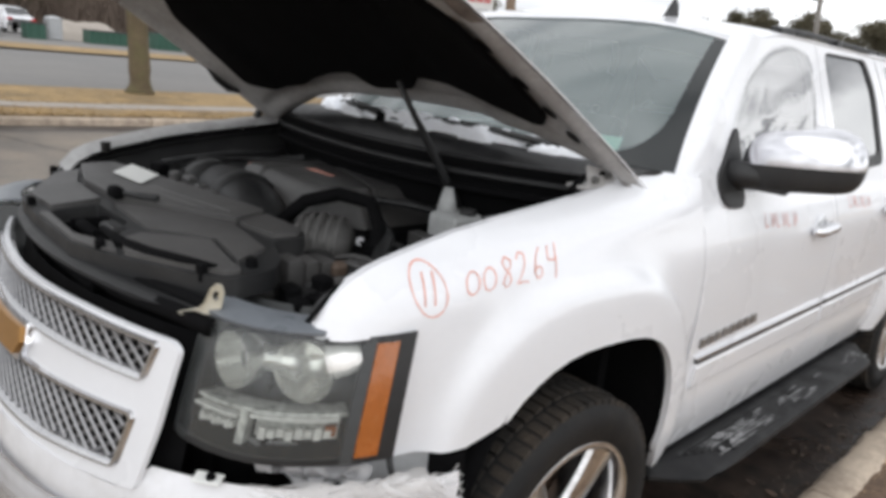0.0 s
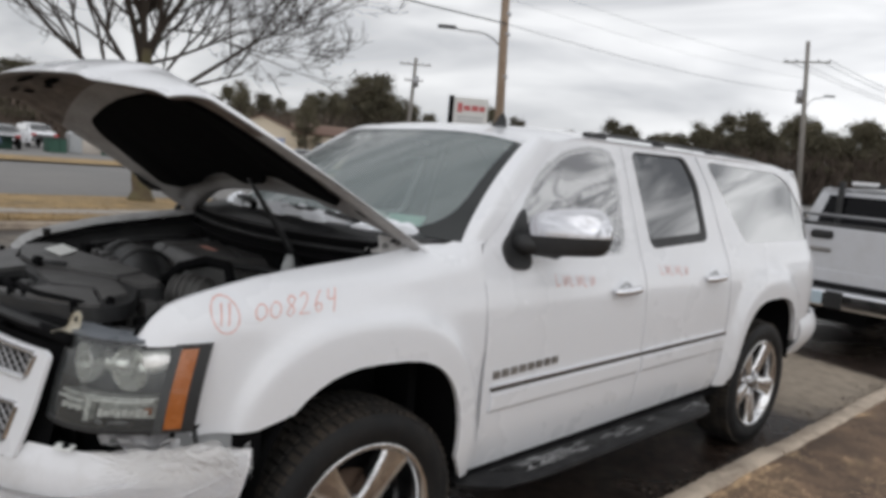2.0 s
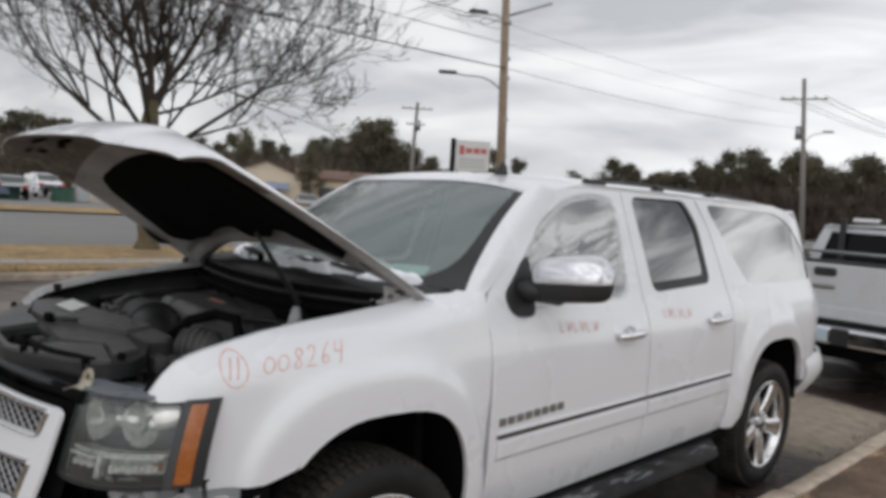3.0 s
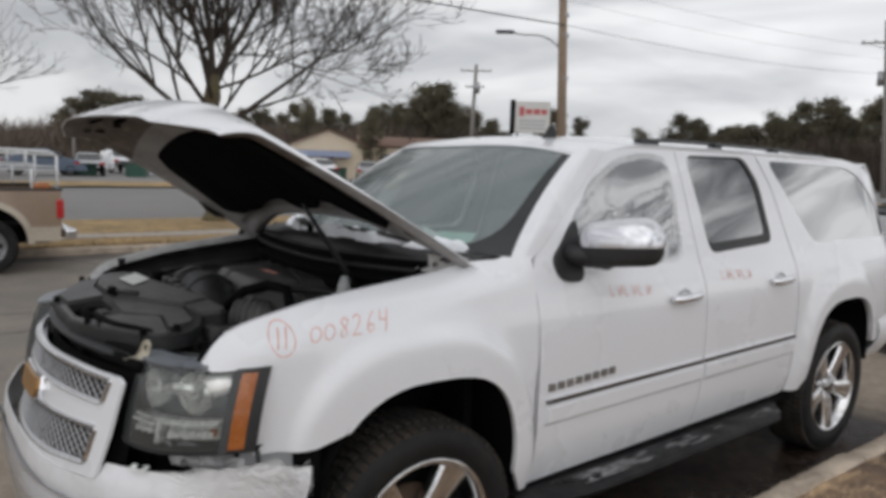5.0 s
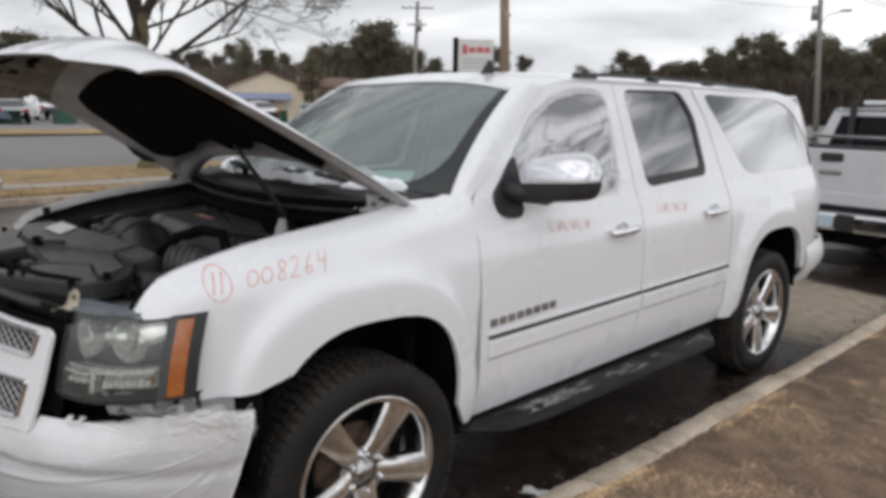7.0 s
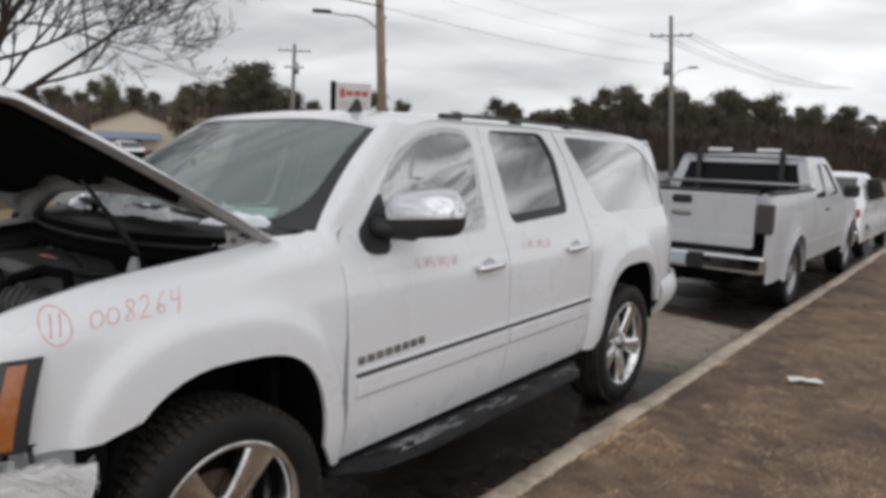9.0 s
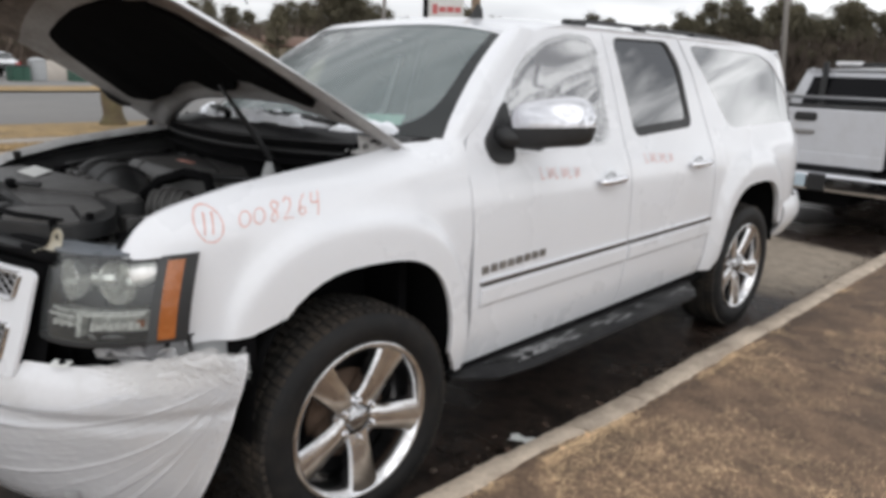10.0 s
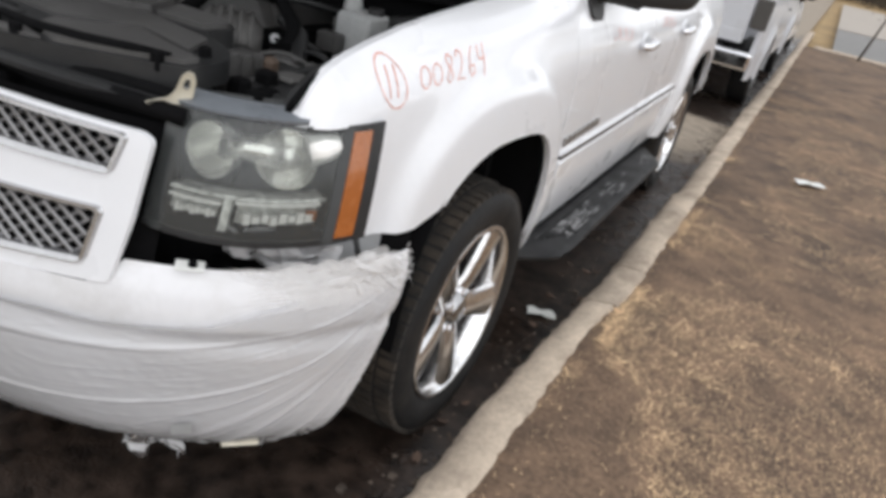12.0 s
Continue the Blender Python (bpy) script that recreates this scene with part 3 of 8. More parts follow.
side_base = pchip([0.30, 0.40, 0.48, 0.60, 0.78, 0.95, 1.10, 1.20, 1.28, 1.36, 1.60, 1.80, 1.86, 1.90], [0.88, 0.90, 0.925, 0.952, 0.965, 0.968, 0.962, 0.942, 0.908, 0.878, 0.795, 0.722, 0.698, 0.66])
fender_edge = pchip([-0.80, -0.748, -0.733, -0.702, -0.657, -0.58, -0.49, -0.38, -0.15, 0.10, 0.34, 0.60], [1.08, 1.092, 1.120, 1.163, 1.197, 1.224, 1.244, 1.268, 1.297, 1.326, 1.366, 1.390])


REAR_Y = 3.29


def arch_dist(y, z, yc):
    return ((abs(y - yc) / 0.43) ** 2.6 + (max(z - 0.40, 0) / 0.585) ** 2.6) ** (1 / 2.6)


def side_x(y, z):
    x = side_base(z)
    if y < 0.4:
        x -= 0.115 * ((0.4 - y) / 1.15) ** 2
    if y > 3.85:
        x -= 0.27 * ((y - 3.85) / 0.66) ** 2.4
    for yc in (0.0, REAR_Y):
        d = arch_dist(y, z, yc)
        x += 0.016 * step01(1.42, 1.18, d) + 0.026 * step01(1.325, 1.235, d)
    return x


def fender_x(y, z):
    x = side_x(y, min(z, 1.22))
    if z > 1.22:
        x -= 0.25 * (z - 1.22) * step01(-0.2, 0.58, y)
    e = fender_edge(y)
    w = min(max((z - (e - 0.12)) / 0.12, 0), 1.1) ** 2.3 * step01(0.60, 0.42, y)
    return x + (0.800 - x) * w


def arch_line(yc, a0, a1, n):
    out = []
    for i in range(n + 1):
        t = a0 + (a1 - a0) * i / n
        c, s = math.cos(t), math.sin(t)
        e = 3.3 if c > 0 else 2.3 if yc < 1 else 2.9  # squarer behind the wheel than before it
        out.append((yc + 0.435 * math.copysign(abs(c) ** (2 / e), c), 0.40 + 0.582 * abs(s) ** (2 / e)))
    return out


FENDER = [(0.538, 0.43), (0.50, 0.43)] + arch_line(0.0, 0.10, 2.30, 18) + [(-0.425, 0.815), (-0.61, 0.812), (-0.59, 0.95), (-0.552, 1.096)] + [(-0.66, 1.092), (-0.70, 1.090), (-0.744, 1.090)] + [(yy, fender_edge(yy)) for yy in (-0.742, -0.735, -0.727, -0.716, -0.702, -0.685, -0.66, -0.62, -0.58, -0.54, -0.46, -0.38, -0.26, -0.15, 0.0, 0.10, 0.22, 0.34, 0.46)] + [(0.565, 1.372), (0.5615, 1.30), (0.559, 1.14), (0.556, 0.98), (0.546, 0.84), (0.533, 0.60)]
FRONT_DOOR = [(0.578, 0.425), (1.2, 0.432), (1.745, 0.44), (1.745, 1.2), (1.745, 1.852), (1.42, 1.848), (1.17, 1.822), (1.05, 1.745), (0.85, 1.58), (0.60, 1.372), (0.567, 1.30), (0.564, 1.14), (0.572, 0.80)]
FRONT_WINDOW = rounded([(0.79, 1.302), (1.622, 1.318), (1.668, 1.66), (1.655, 1.80), (1.46, 1.822), (1.25, 1.785), (1.02, 1.675), (0.83, 1.46)], 0.07)
REAR_DOOR = [(1.753, 0.44), (2.685, 0.455), (2.695, 0.9), (2.69, 1.30), (2.63, 1.66), (2.53, 1.858), (1.753, 1.853)]
REAR_WINDOW = rounded([(1.868, 1.325), (2.512, 1.357), (2.507, 1.69), (2.41, 1.832), (1.832, 1.825)], 0.06)
QUARTER = [(2.705, 0.46), (2.80, 0.46)] + arch_line(REAR_Y, math.pi - 0.1, 0.25, 18) + [(3.80, 0.66), (3.90, 0.775), (4.15, 0.80), (4.50, 0.81), (4.515, 1.1), (4.50, 1.28), (4.40, 1.47), (4.25, 1.65), (4.11, 1.76), (3.95, 1.825), (3.70, 1.855), (3.30, 1.868), (2.545, 1.868), (2.642, 1.665), (2.702, 1.30), (2.707, 0.9)]
QUARTER_WINDOW = rounded([(3.0, 1.335), (4.17, 1.345), (4.06, 1.56), (3.88, 1.745), (3.70, 1.80), (2.665, 1.82)], 0.075)

for s in (1, -1):
    panel("front_fender", FENDER, [], fender_x, M["white"], suv, "white front fender" + (" with red marker numbers" if s > 0 else ""), s, 0.02, 0.02)
    fd = panel("front_door", FRONT_DOOR, [FRONT_WINDOW], side_x, M["white"], suv, "white front door" + (" with plastic film over its window" if s > 0 else ""), s, 0.03)
    rd = panel("rear_door", REAR_DOOR, [REAR_WINDOW], side_x, M["white"], suv, "white rear door with dark privacy glass", s, 0.03)
    qp = panel("quarter_panel", QUARTER, [QUARTER_WINDOW], side_x, M["white"], suv, "", s)
    panel("window_glass", [(1.0 * a, b) for a, b in rounded([(1.85, 1.318), (2.525, 1.35), (2.52, 1.695), (2.42, 1.845), (1.82, 1.838)], 0.05)], [], side_x, M["door_privacy"], rd, "dark privacy glass", s, 0.1, 0, -0.012).visible_shadow = False
    panel("quarter_glass", rounded([(2.985, 1.320), (4.19, 1.33), (4.075, 1.565), (3.89, 1.758), (3.71, 1.815), (2.645, 1.835)], 0.06), [], side_x, M["privacy"], qp, "flush dark quarter window", s, 0.05, 0, -0.005).visible_shadow = False
    panel("window_seal", rounded([(1.862, 1.318), (2.520, 1.350), (2.515, 1.69), (2.415, 1.84), (1.826, 1.833)], 0.06), [rounded([(1.872, 1.372), (2.474, 1.404), (2.470, 1.68), (2.388, 1.822), (1.840, 1.819)], 0.05)], side_x, M["plastic"], rd, "black rubber seal", s, 0.06, 0.01, -0.004)
    panel("door_card", [(0.62, 0.62), (1.72, 0.62), (1.72, 1.835), (1.42, 1.83), (1.19, 1.805), (1.07, 1.73), (0.86, 1.56), (0.62, 1.36)], [FRONT_WINDOW], side_x, M["interior"], fd, "grey inner door trim", s, 0.08, 0.0, -0.05)
    panel("door_card", [(1.79, 0.62), (2.66, 0.62), (2.66, 1.30), (2.60, 1.66), (2.51, 1.84), (1.79, 1.838)], [REAR_WINDOW], side_x, M["interior"], rd, "grey inner door trim", s, 0.08, 0.0, -0.05)
    if s < 0:
        panel("window_glass", FRONT_WINDOW, [], side_x, M["clear_glass"], fd, "", s, 0.1, 0, -0.01).visible_shadow = False

    # rocker under the doors, liners, running board
    part("rocker", sheet(lambda u, v, s=s: (s * (0.895 - 0.06 * v), 0.50 + 2.32 * u, 0.47 - 0.10 * v), 8, 3, 0.02), M["deep"], suv, "dark sill under the doors")
    for yc in (0.0, REAR_Y):
        def well(u, v, s=s, yc=yc):
            t = math.pi * (-0.02 + 1.04 * u)
            c, q = math.cos(t), math.sin(t)
            e = 2 / (3.3 if c > 0 else 2.3 if yc < 1 else 2.9)
            return (s * (0.966 - 0.42 * v), yc + 0.450 * math.copysign(abs(c) ** e, c), 0.40 + 0.594 * abs(q) ** e)
        part("wheel_liner", sheet(well, 24, 4), M["deep"], suv, smooth=True)
        part("liner_wall", box((s * 0.50, yc - 0.5, 0.35), (s * 0.54, yc + 0.5, 1.0)), M["deep"], suv)
    bm = bmesh.new()
    prof = [(0.90, 0.40), (1.062, 0.405), (1.080, 0.394), (1.085, 0.378), (1.072, 0.362), (1.01, 0.350), (0.90, 0.35)]
    n = 26
    rings = []
    for i in range(n + 1):
        yy = 0.47 + 2.09 * i / n
        k = 1 - 0.66 * step01(0.66, 0.47, yy) ** 2 - 0.68 * step01(2.32, 2.56, yy) ** 2
        rings.append([bm.verts.new((s * (0.90 + (x - 0.90) * k), yy, z + 0.006 + 0.012 * i / n + (0.002 if z > 0.38 else 0.030) * step01(1.0, 0.47, yy))) for x, z in prof])
    for a, b in zip(rings, rings[1:]):
        for k in range(len(prof)):
            q = (a[k], a[(k + 1) % len(prof)], b[(k + 1) % len(prof)], b[k])
            bm.faces.new(q)
    bm.faces.new(rings[0][::-1])
    bm.faces.new(rings[-1])
    bmesh.ops.recalc_face_normals(bm, faces=bm.faces[:])
    board = part("running_board", bm, M["board"], suv, "black running board with slush on its tread", smooth=True)
    bm = bmesh.new()
    for i in range(8):
        x0 = 0.950 + 0.0138 * i
        add_box(bm, (s * x0, 0.90 - 0.22 * (1 - i / 7), 0.409), (s * (x0 + 0.007), 2.26, 0.4195))
    part("tread_ribs", bm, M["rib"], board)
    if s > 0:
        rnd = random.Random(19)
        bm = bmesh.new()
        for k in range(70):
            zone = rnd.choice((0.95, 0.98, 1.02, 1.30, 1.62, 2.30))
            yy = min(max(rnd.gauss(zone, 0.11), 0.80), 2.36)
            xx = 0.960 + 0.0141 * rnd.choice((1, 2, 2, 3, 3, 4, 5, 6))
            add_tube(bm, [(xx, yy, 0.4195), (xx + rnd.uniform(-0.004, 0.004), yy + rnd.uniform(0.012, 0.07), 0.4205), (xx, yy + 0.09, 0.418)], [0.001, rnd.uniform(0.0016, 0.0040), 0.0008], 6)
        for k in range(9):
            yy, xx = rnd.gauss(0.96, 0.06), rnd.uniform(0.965, 1.03)
            bmesh.ops.create_icosphere(bm, subdivisions=2, radius=1, matrix=Matrix.Translation((xx, yy, 0.418)) @ Matrix.Rotation(rnd.uniform(-0.5, 0.5), 4, "Z") @ Matrix.Diagonal((rnd.uniform(0.006, 0.011), rnd.uniform(0.012, 0.028), 0.005, 1)))
        tagged(part("slush", bm, M["slush"], None, "grey slush lying in the tread of the running board", smooth=True), category="snow", kind="stuff")

# inner trims close the gaps between the doors
for s in (1, -1):
    for y0, y1, z0, z1 in ((1.70, 1.80, 0.46, 1.84), (2.64, 2.76, 0.48, 1.32), (2.55, 2.70, 1.32, 1.84), (0.52, 0.62, 0.46, 1.34)):
        panel("pillar_trim", [(y0, z0), (y1, z0), (y1, z1), (y0, z1)], [], side_x, M["interior"], suv, "grey inner pillar trim", s, 0.06, 0.0, -0.035)

# body mouldings, lettering, handles on both sides
for s in (1, -1):
    def on_side(y, z, out=0.0, s=s):
        return Vector((s * (side_x(y, z) + out), y, z))
    def bead(name, y0, y1, z0, z1, w, out, material, label=""):
        bm = bmesh.new()
        rows = []
        for i in range(25):
            t = i / 24
            yy, zz = y0 + (y1 - y0) * t, z0 + (z1 - z0) * t
            rows.append([bm.verts.new(on_side(yy, zz + dz, o)) for dz, o in ((w, -0.002), (w * 0.6, out), (-w * 0.6, out), (-w, -0.002))])
        for a, b in zip(rows, rows[1:]):
            for k in range(3):
                bm.faces.new((a[k], a[k + 1], b[k + 1], b[k]))
        bm.faces.new(rows[0])
        bm.faces.new(rows[-1])
        bmesh.ops.recalc_face_normals(bm, faces=bm.faces[:])
        return part(name, bm, material, suv, label)
    for y0, y1, zz0, zz1 in ((0.618, 1.738, 0.782, 0.793), (1.766, 2.682, 0.793, 0.803)):
        bead("side_moulding", y0, y1, zz0 - 0.055, zz1 - 0.055, 0.052, 0.012, M["white"], "raised white door moulding")
        bead("moulding_strip", y0, y1, zz0 + 0.002, zz1 + 0.002, 0.0085, 0.016, M["trim_dark"], "thin dark strip")
        bead("chrome_line", y0, y1, zz0 + 0.013, zz1 + 0.013, 0.004, 0.014, M["chrome"], "bright metal line")
    if s > 0:
        for i in range(8):
            yy = 0.622 + 0.0545 * i
            bm = bmesh.new()
            add_box(bm, (-0.005, -0.019, -0.017), (0.005, 0.019, 0.017), 0.003)
            bmesh.ops.transform(bm, matrix=Matrix.Translation(on_side(yy + 0.02, 0.845 + 0.002 * i, 0.004)), verts=bm.verts)
            part("badge_letter", bm, M["emblem"], suv, "small dull chrome block")
    for hy, hz in ((1.557, 1.139), (2.489, 1.155)):
        bm = bmesh.new()
        pts, rad = [], []
        for i in range(13):
            t = i / 12 * 2 - 1
            pts.append(on_side(hy + 0.115 * t, hz + 0.004 * t, 0.034 - 0.026 * t ** 6))
            rad.append(0.021 - 0.006 * t ** 4)
        add_tube(bm, pts, rad, 10)
        h = part("door_handle", bm, M["chrome"], suv, "chrome door handle", smooth=True, sharp=80)
        bm = bmesh.new()
        bmesh.ops.create_uvsphere(bm, u_segments=16, v_segments=8, radius=1, matrix=Matrix.Translation(on_side(hy - 0.005, hz + 0.012, -0.002)) @ Matrix.Diagonal((0.008, 0.062, 0.044, 1)))
        part("handle_cup", bm, M["white"], h, "white cup behind the handle", smooth=True)
        # a raised grey arc paints the shade inside the handle's cup
        part("cup_shadow_gap", tube([on_side(hy - 0.05, hz + 0.018, 0.004), on_side(hy - 0.005, hz + 0.036, 0.006), on_side(hy + 0.04, hz + 0.018, 0.004)], [0.006, 0.010, 0.006], 8), M["grey_primer"], h, "grey arc painting the cup's shade above the handle", smooth=True)

# roof, windscreen, pillars
roof_c = pchip([0.80, 0.95, 1.2, 2.0, 3.0, 3.8, 4.1, 4.3], [1.838, 1.868, 1.897, 1.925, 1.918, 1.884, 1.846, 1.79])


def roof_front(u):
    return 0.855 + 0.165 * u * u


def roof_at(u, v):
    y0, y1 = roof_front(u), 4.12 - 0.20 * u * u
    yy = y0 + (y1 - y0) * v
    edge = side_base(1.852) + 0.004
    xx = u * (edge if yy > 1.05 else edge)
    zc = roof_c(yy)
    ze = 1.806 + 0.052 * step01(1.02, 1.45, yy) - 0.055 * step01(3.3, 4.05, yy)
    return Vector((xx, yy, zc - (zc - ze) * (abs(u) ** 2.6)))


part("roof", sheet(lambda a, b: roof_at(a * 2 - 1, b), 36, 40, 0.02), M["white"], suv, "white roof", smooth=True)


def screen_at(u, v, out=0.0):
    b = Vector((0.832 * u, 0.06 + 0.445 * u * u, 1.42 - 0.048 * u * u))
    t = roof_at(u, 0) + Vector((-0.03 * u, 0, -0.004))
    p = b.lerp(t, v)
    bow = 0.03 * math.sin(math.pi * v)
    return p + Vector((0, -0.6, 0.8)) * (bow + out)


glass = part("windscreen", sheet(lambda a, b: screen_at(a * 2 - 1, b), 24, 14), M["windscreen"], suv, "green windscreen with a pale painted sky veil and a dark shade band", smooth=True)
glass.visible_shadow = False
for s in (1, -1):
    part("screen_border", sheet(lambda a, b, s=s: screen_at(s * (1 - 0.07 * a * (0.8 + 2.6 * (1 - b) ** 9)), b, 0.003), 3, 30), M["frit"], suv, "black ceramic edge of the windscreen", smooth=True)

    def pillar(a, b, s=s):
        b = -0.09 + 1.09 * b
        p = screen_at(s * 1.0, b)
        yy, zz = 0.598 + (1.17 - 0.598) * b, 1.372 + (1.822 - 1.372) * b
        foot = step01(-0.09, 0.16, b)  # the pillar sinks into the fender at its foot
        q = Vector((s * (side_x(yy, zz) - 0.012 * (1 - foot)), yy - 0.004, zz))
        m = (p + q) / 2 + Vector((s * 0.022, -0.015, 0.017)) * foot - Vector((0, 0, 0.012 * (1 - foot)))
        return p.lerp(m, a * 2) if a < 0.5 else m.lerp(q, a * 2 - 1)
    part("windscreen_pillar", sheet(pillar, 8, 16, 0.012, flip=s > 0), M["white"], suv, smooth=True, sharp=70)
part("pillar_cover", sheet(lambda a, b: screen_at(-1.01 + (0.135 - 0.03 * b) * a, b, 0.006 + 0.016 * math.sin(math.pi * a)), 4, 16, 0.006), M["white"], suv, "white pillar cover beside the windscreen", smooth=True)
part("screen_bottom_border", sheet(lambda a, b: screen_at(a * 2 - 1, 0.075 * b * (0.6 + 0.4 * abs(a * 2 - 1) ** 4), 0.0035), 20, 2), M["frit"], suv, "black lower edge of the windscreen", smooth=True)
part("roof_front_edge", sheet(lambda a, b: screen_at(a * 2 - 1, 1 - (0.025 + 0.085 * step01(1.0, 0.0, a)) * b, 0.0045 + 0.006 * math.sin(math.pi * b)), 24, 4), M["white"], suv, "white roof edge over the windscreen", smooth=True)
# door frame top rail to the roof edge
bm = bmesh.new()
fin = [(0.0, 0.0), (0.10, 0.0), (0.095, 0.05), (0.075, 0.075), (0.06, 0.07), (0.02, 0.012)]
for sx in (-1, 1):
    for a, b in fin:
        bm.verts.new((0.322 + sx * (0.011 - 0.10 * b), 1.165 + a, 1.883 + b))
bm.verts.ensure_lookup_table()
k = len(fin)
bm.faces.new([bm.verts[i] for i in range(k)])
bm.faces.new([bm.verts[i + k] for i in range(k)][::-1])
for i in range(k):
    bm.faces.new((bm.verts[i], bm.verts[i + k], bm.verts[(i + 1) % k + k], bm.verts[(i + 1) % k]))
part("roof_antenna", bm, M["plastic"], suv, "black shark-fin antenna")
for s in (1, -1):
    rail = part("roof_rail", tube([(s * 0.60, yy, roof_c(yy) - 0.045 + (0.006 if k in (0, 7) else 0.022)) for k, yy in enumerate((1.58, 1.68, 1.9, 2.3, 2.7, 3.1, 3.5, 3.70))], [0.006, 0.010, 0.011, 0.010, 0.010, 0.010, 0.010, 0.005], 10), M["plastic"], suv, "black roof rail", smooth=True)
    for yy, ln in ((1.66, 0.16), (2.30, 0.08), (2.95, 0.08), (3.55, 0.14)):
        part("rail_foot", box((s * 0.572, yy - ln / 2, roof_c(yy) - 0.07), (s * 0.622, yy + ln / 2, roof_c(yy) - 0.016), 0.012, seg=2), M["plastic"], rail)
# tail: hatch, lamps, rear bumper
hatch_y = pchip([0.6, 1.1, 1.3, 1.55, 1.78, 1.9], [4.55, 4.53, 4.49, 4.35, 4.14, 3.96])
part("tailgate", sheet(lambda a, b: Vector(((a * 2 - 1) * 0.70, hatch_y(0.62 + 1.20 * b) - 0.03 * (a * 2 - 1) ** 2, 0.62 + 1.20 * b)), 12, 18, 0.02), M["white"], suv, smooth=True)
for s in (1, -1):
    panel("tail_lamp", rounded([(4.37, 0.98), (4.505, 0.96), (4.50, 1.12), (4.46, 1.34), (4.34, 1.36)], 0.03), [], side_x, M["red_lens"], suv, "red tail lamp", s, 0.04, 0.02, 0.012)


def rear_bumper(a, b):
    t = math.pi * a
    c, s_ = math.cos(t), math.sin(t)
    bulge = 0.035 * math.sin(math.pi * min(b * 1.1, 1)) - 0.05 * b ** 3
    return Vector(((0.925 + bulge) * math.copysign(abs(c) ** 0.75, c), 3.92 + (0.74 + bulge) * abs(s_) ** 0.55, 0.79 - 0.29 * b))


part("rear_bumper", sheet(rear_bumper, 40, 8, 0.015), M["white"], suv, "white rear bumper", smooth=True)

# cabin
part("cabin_floor", box((-0.80, 0.25, 0.46), (0.80, 4.35, 0.52)), M["interior"], suv)
part("headliner", sheet(lambda a, b: roof_at((a * 2 - 1) * 0.97, 0.02 + 0.96 * b) - Vector((0, 0, 0.035)), 10, 10), M["interior"], suv)
part("dashboard", sheet(lambda a, b: Vector(((a * 2 - 1) * 0.80, 0.30 + 0.44 * b + 0.14 * (a * 2 - 1) ** 2, 1.33 - 0.06 * b - 0.35 * max(b - 0.7, 0))), 16, 8, 0.04), M["interior"], suv, "grey dashboard", smooth=True)
part("firewall", box((-0.82, 0.30, 0.5), (0.82, 0.34, 1.29)), M["deep"], suv)
bm = bmesh.new()
wm = Matrix.Translation((0.40, 0.90, 1.20)) @ Euler((0, 0, 0)).to_matrix().to_4x4() @ Matrix.Rotation(radians(65), 4, "X")
ring = [wm @ Vector((0.185 * math.cos(2 * math.pi * i / 28), 0.185 * math.sin(2 * math.pi * i / 28), 0)) for i in range(29)]
add_tube(bm, ring, 0.015, 8, caps=False)
for a in (0.3, 2.84, 4.71):
    add_tube(bm, [wm @ Vector((0.02 * math.cos(a), 0.02 * math.sin(a), -0.02)), wm @ Vector((0.18 * math.cos(a), 0.18 * math.sin(a), 0))], 0.014, 6)
part("steering_wheel", bm, M["plastic"], suv, "black steering wheel", smooth=True)


def seat(x, y, w):
    bm = bmesh.new()
    add_box(bm, (x - w, y, 0.72), (x + w, y + 0.50, 0.90), 0.05, seg=2)
    sd = part("seat", bm, M["seat"], suv, "grey seat", smooth=True)
    m = Matrix.Translation((x, y + 0.48, 0.88)) @ Matrix.Rotation(radians(-17), 4, "X")
    part("seat_back", box((-w, -0.06, 0), (w, 0.06, 0.58), 0.05, m, 2), M["seat"], sd, smooth=True)
    part("head_rest", box((-0.13, -0.05, 0.62), (0.13, 0.04, 0.80), 0.04, m, 2), M["seat"], sd, smooth=True)


for sx, sy, sw in ((0.40, 1.10, 0.25), (-0.40, 1.10, 0.25), (0.45, 2.10, 0.25), (-0.45, 2.10, 0.25), (0.0, 3.0, 0.62)):
    seat(sx, sy, sw)
part("cabin_mirror", box((-0.12, 0.98, 1.70), (0.12, 1.01, 1.765), 0.012), M["plastic"], suv, "black rear-view mirror")
part("notice", sheet(lambda a, b: screen_at(0.68 + 0.15 * a, 0.06 + 0.075 * b + 0.02 * a, -0.01), 3, 3), M["green_paper"], suv, "pale green paper slip behind the windscreen")
part("notice_sheet", sheet(lambda a, b: screen_at(0.60 + 0.10 * a, 0.05 + 0.10 * b * (1 - 0.4 * a), -0.008), 3, 3), M["paper"], suv, "white paper slip behind the windscreen")

# chassis
part("chassis", box((-0.60, -0.75, 0.30), (0.60, 4.30, 0.47), 0.02), M["deep"], suv)
part("inner_sill", box((-0.90, 0.5, 0.37), (0.90, 2.85, 0.485), 0.02), M["deep"], suv)


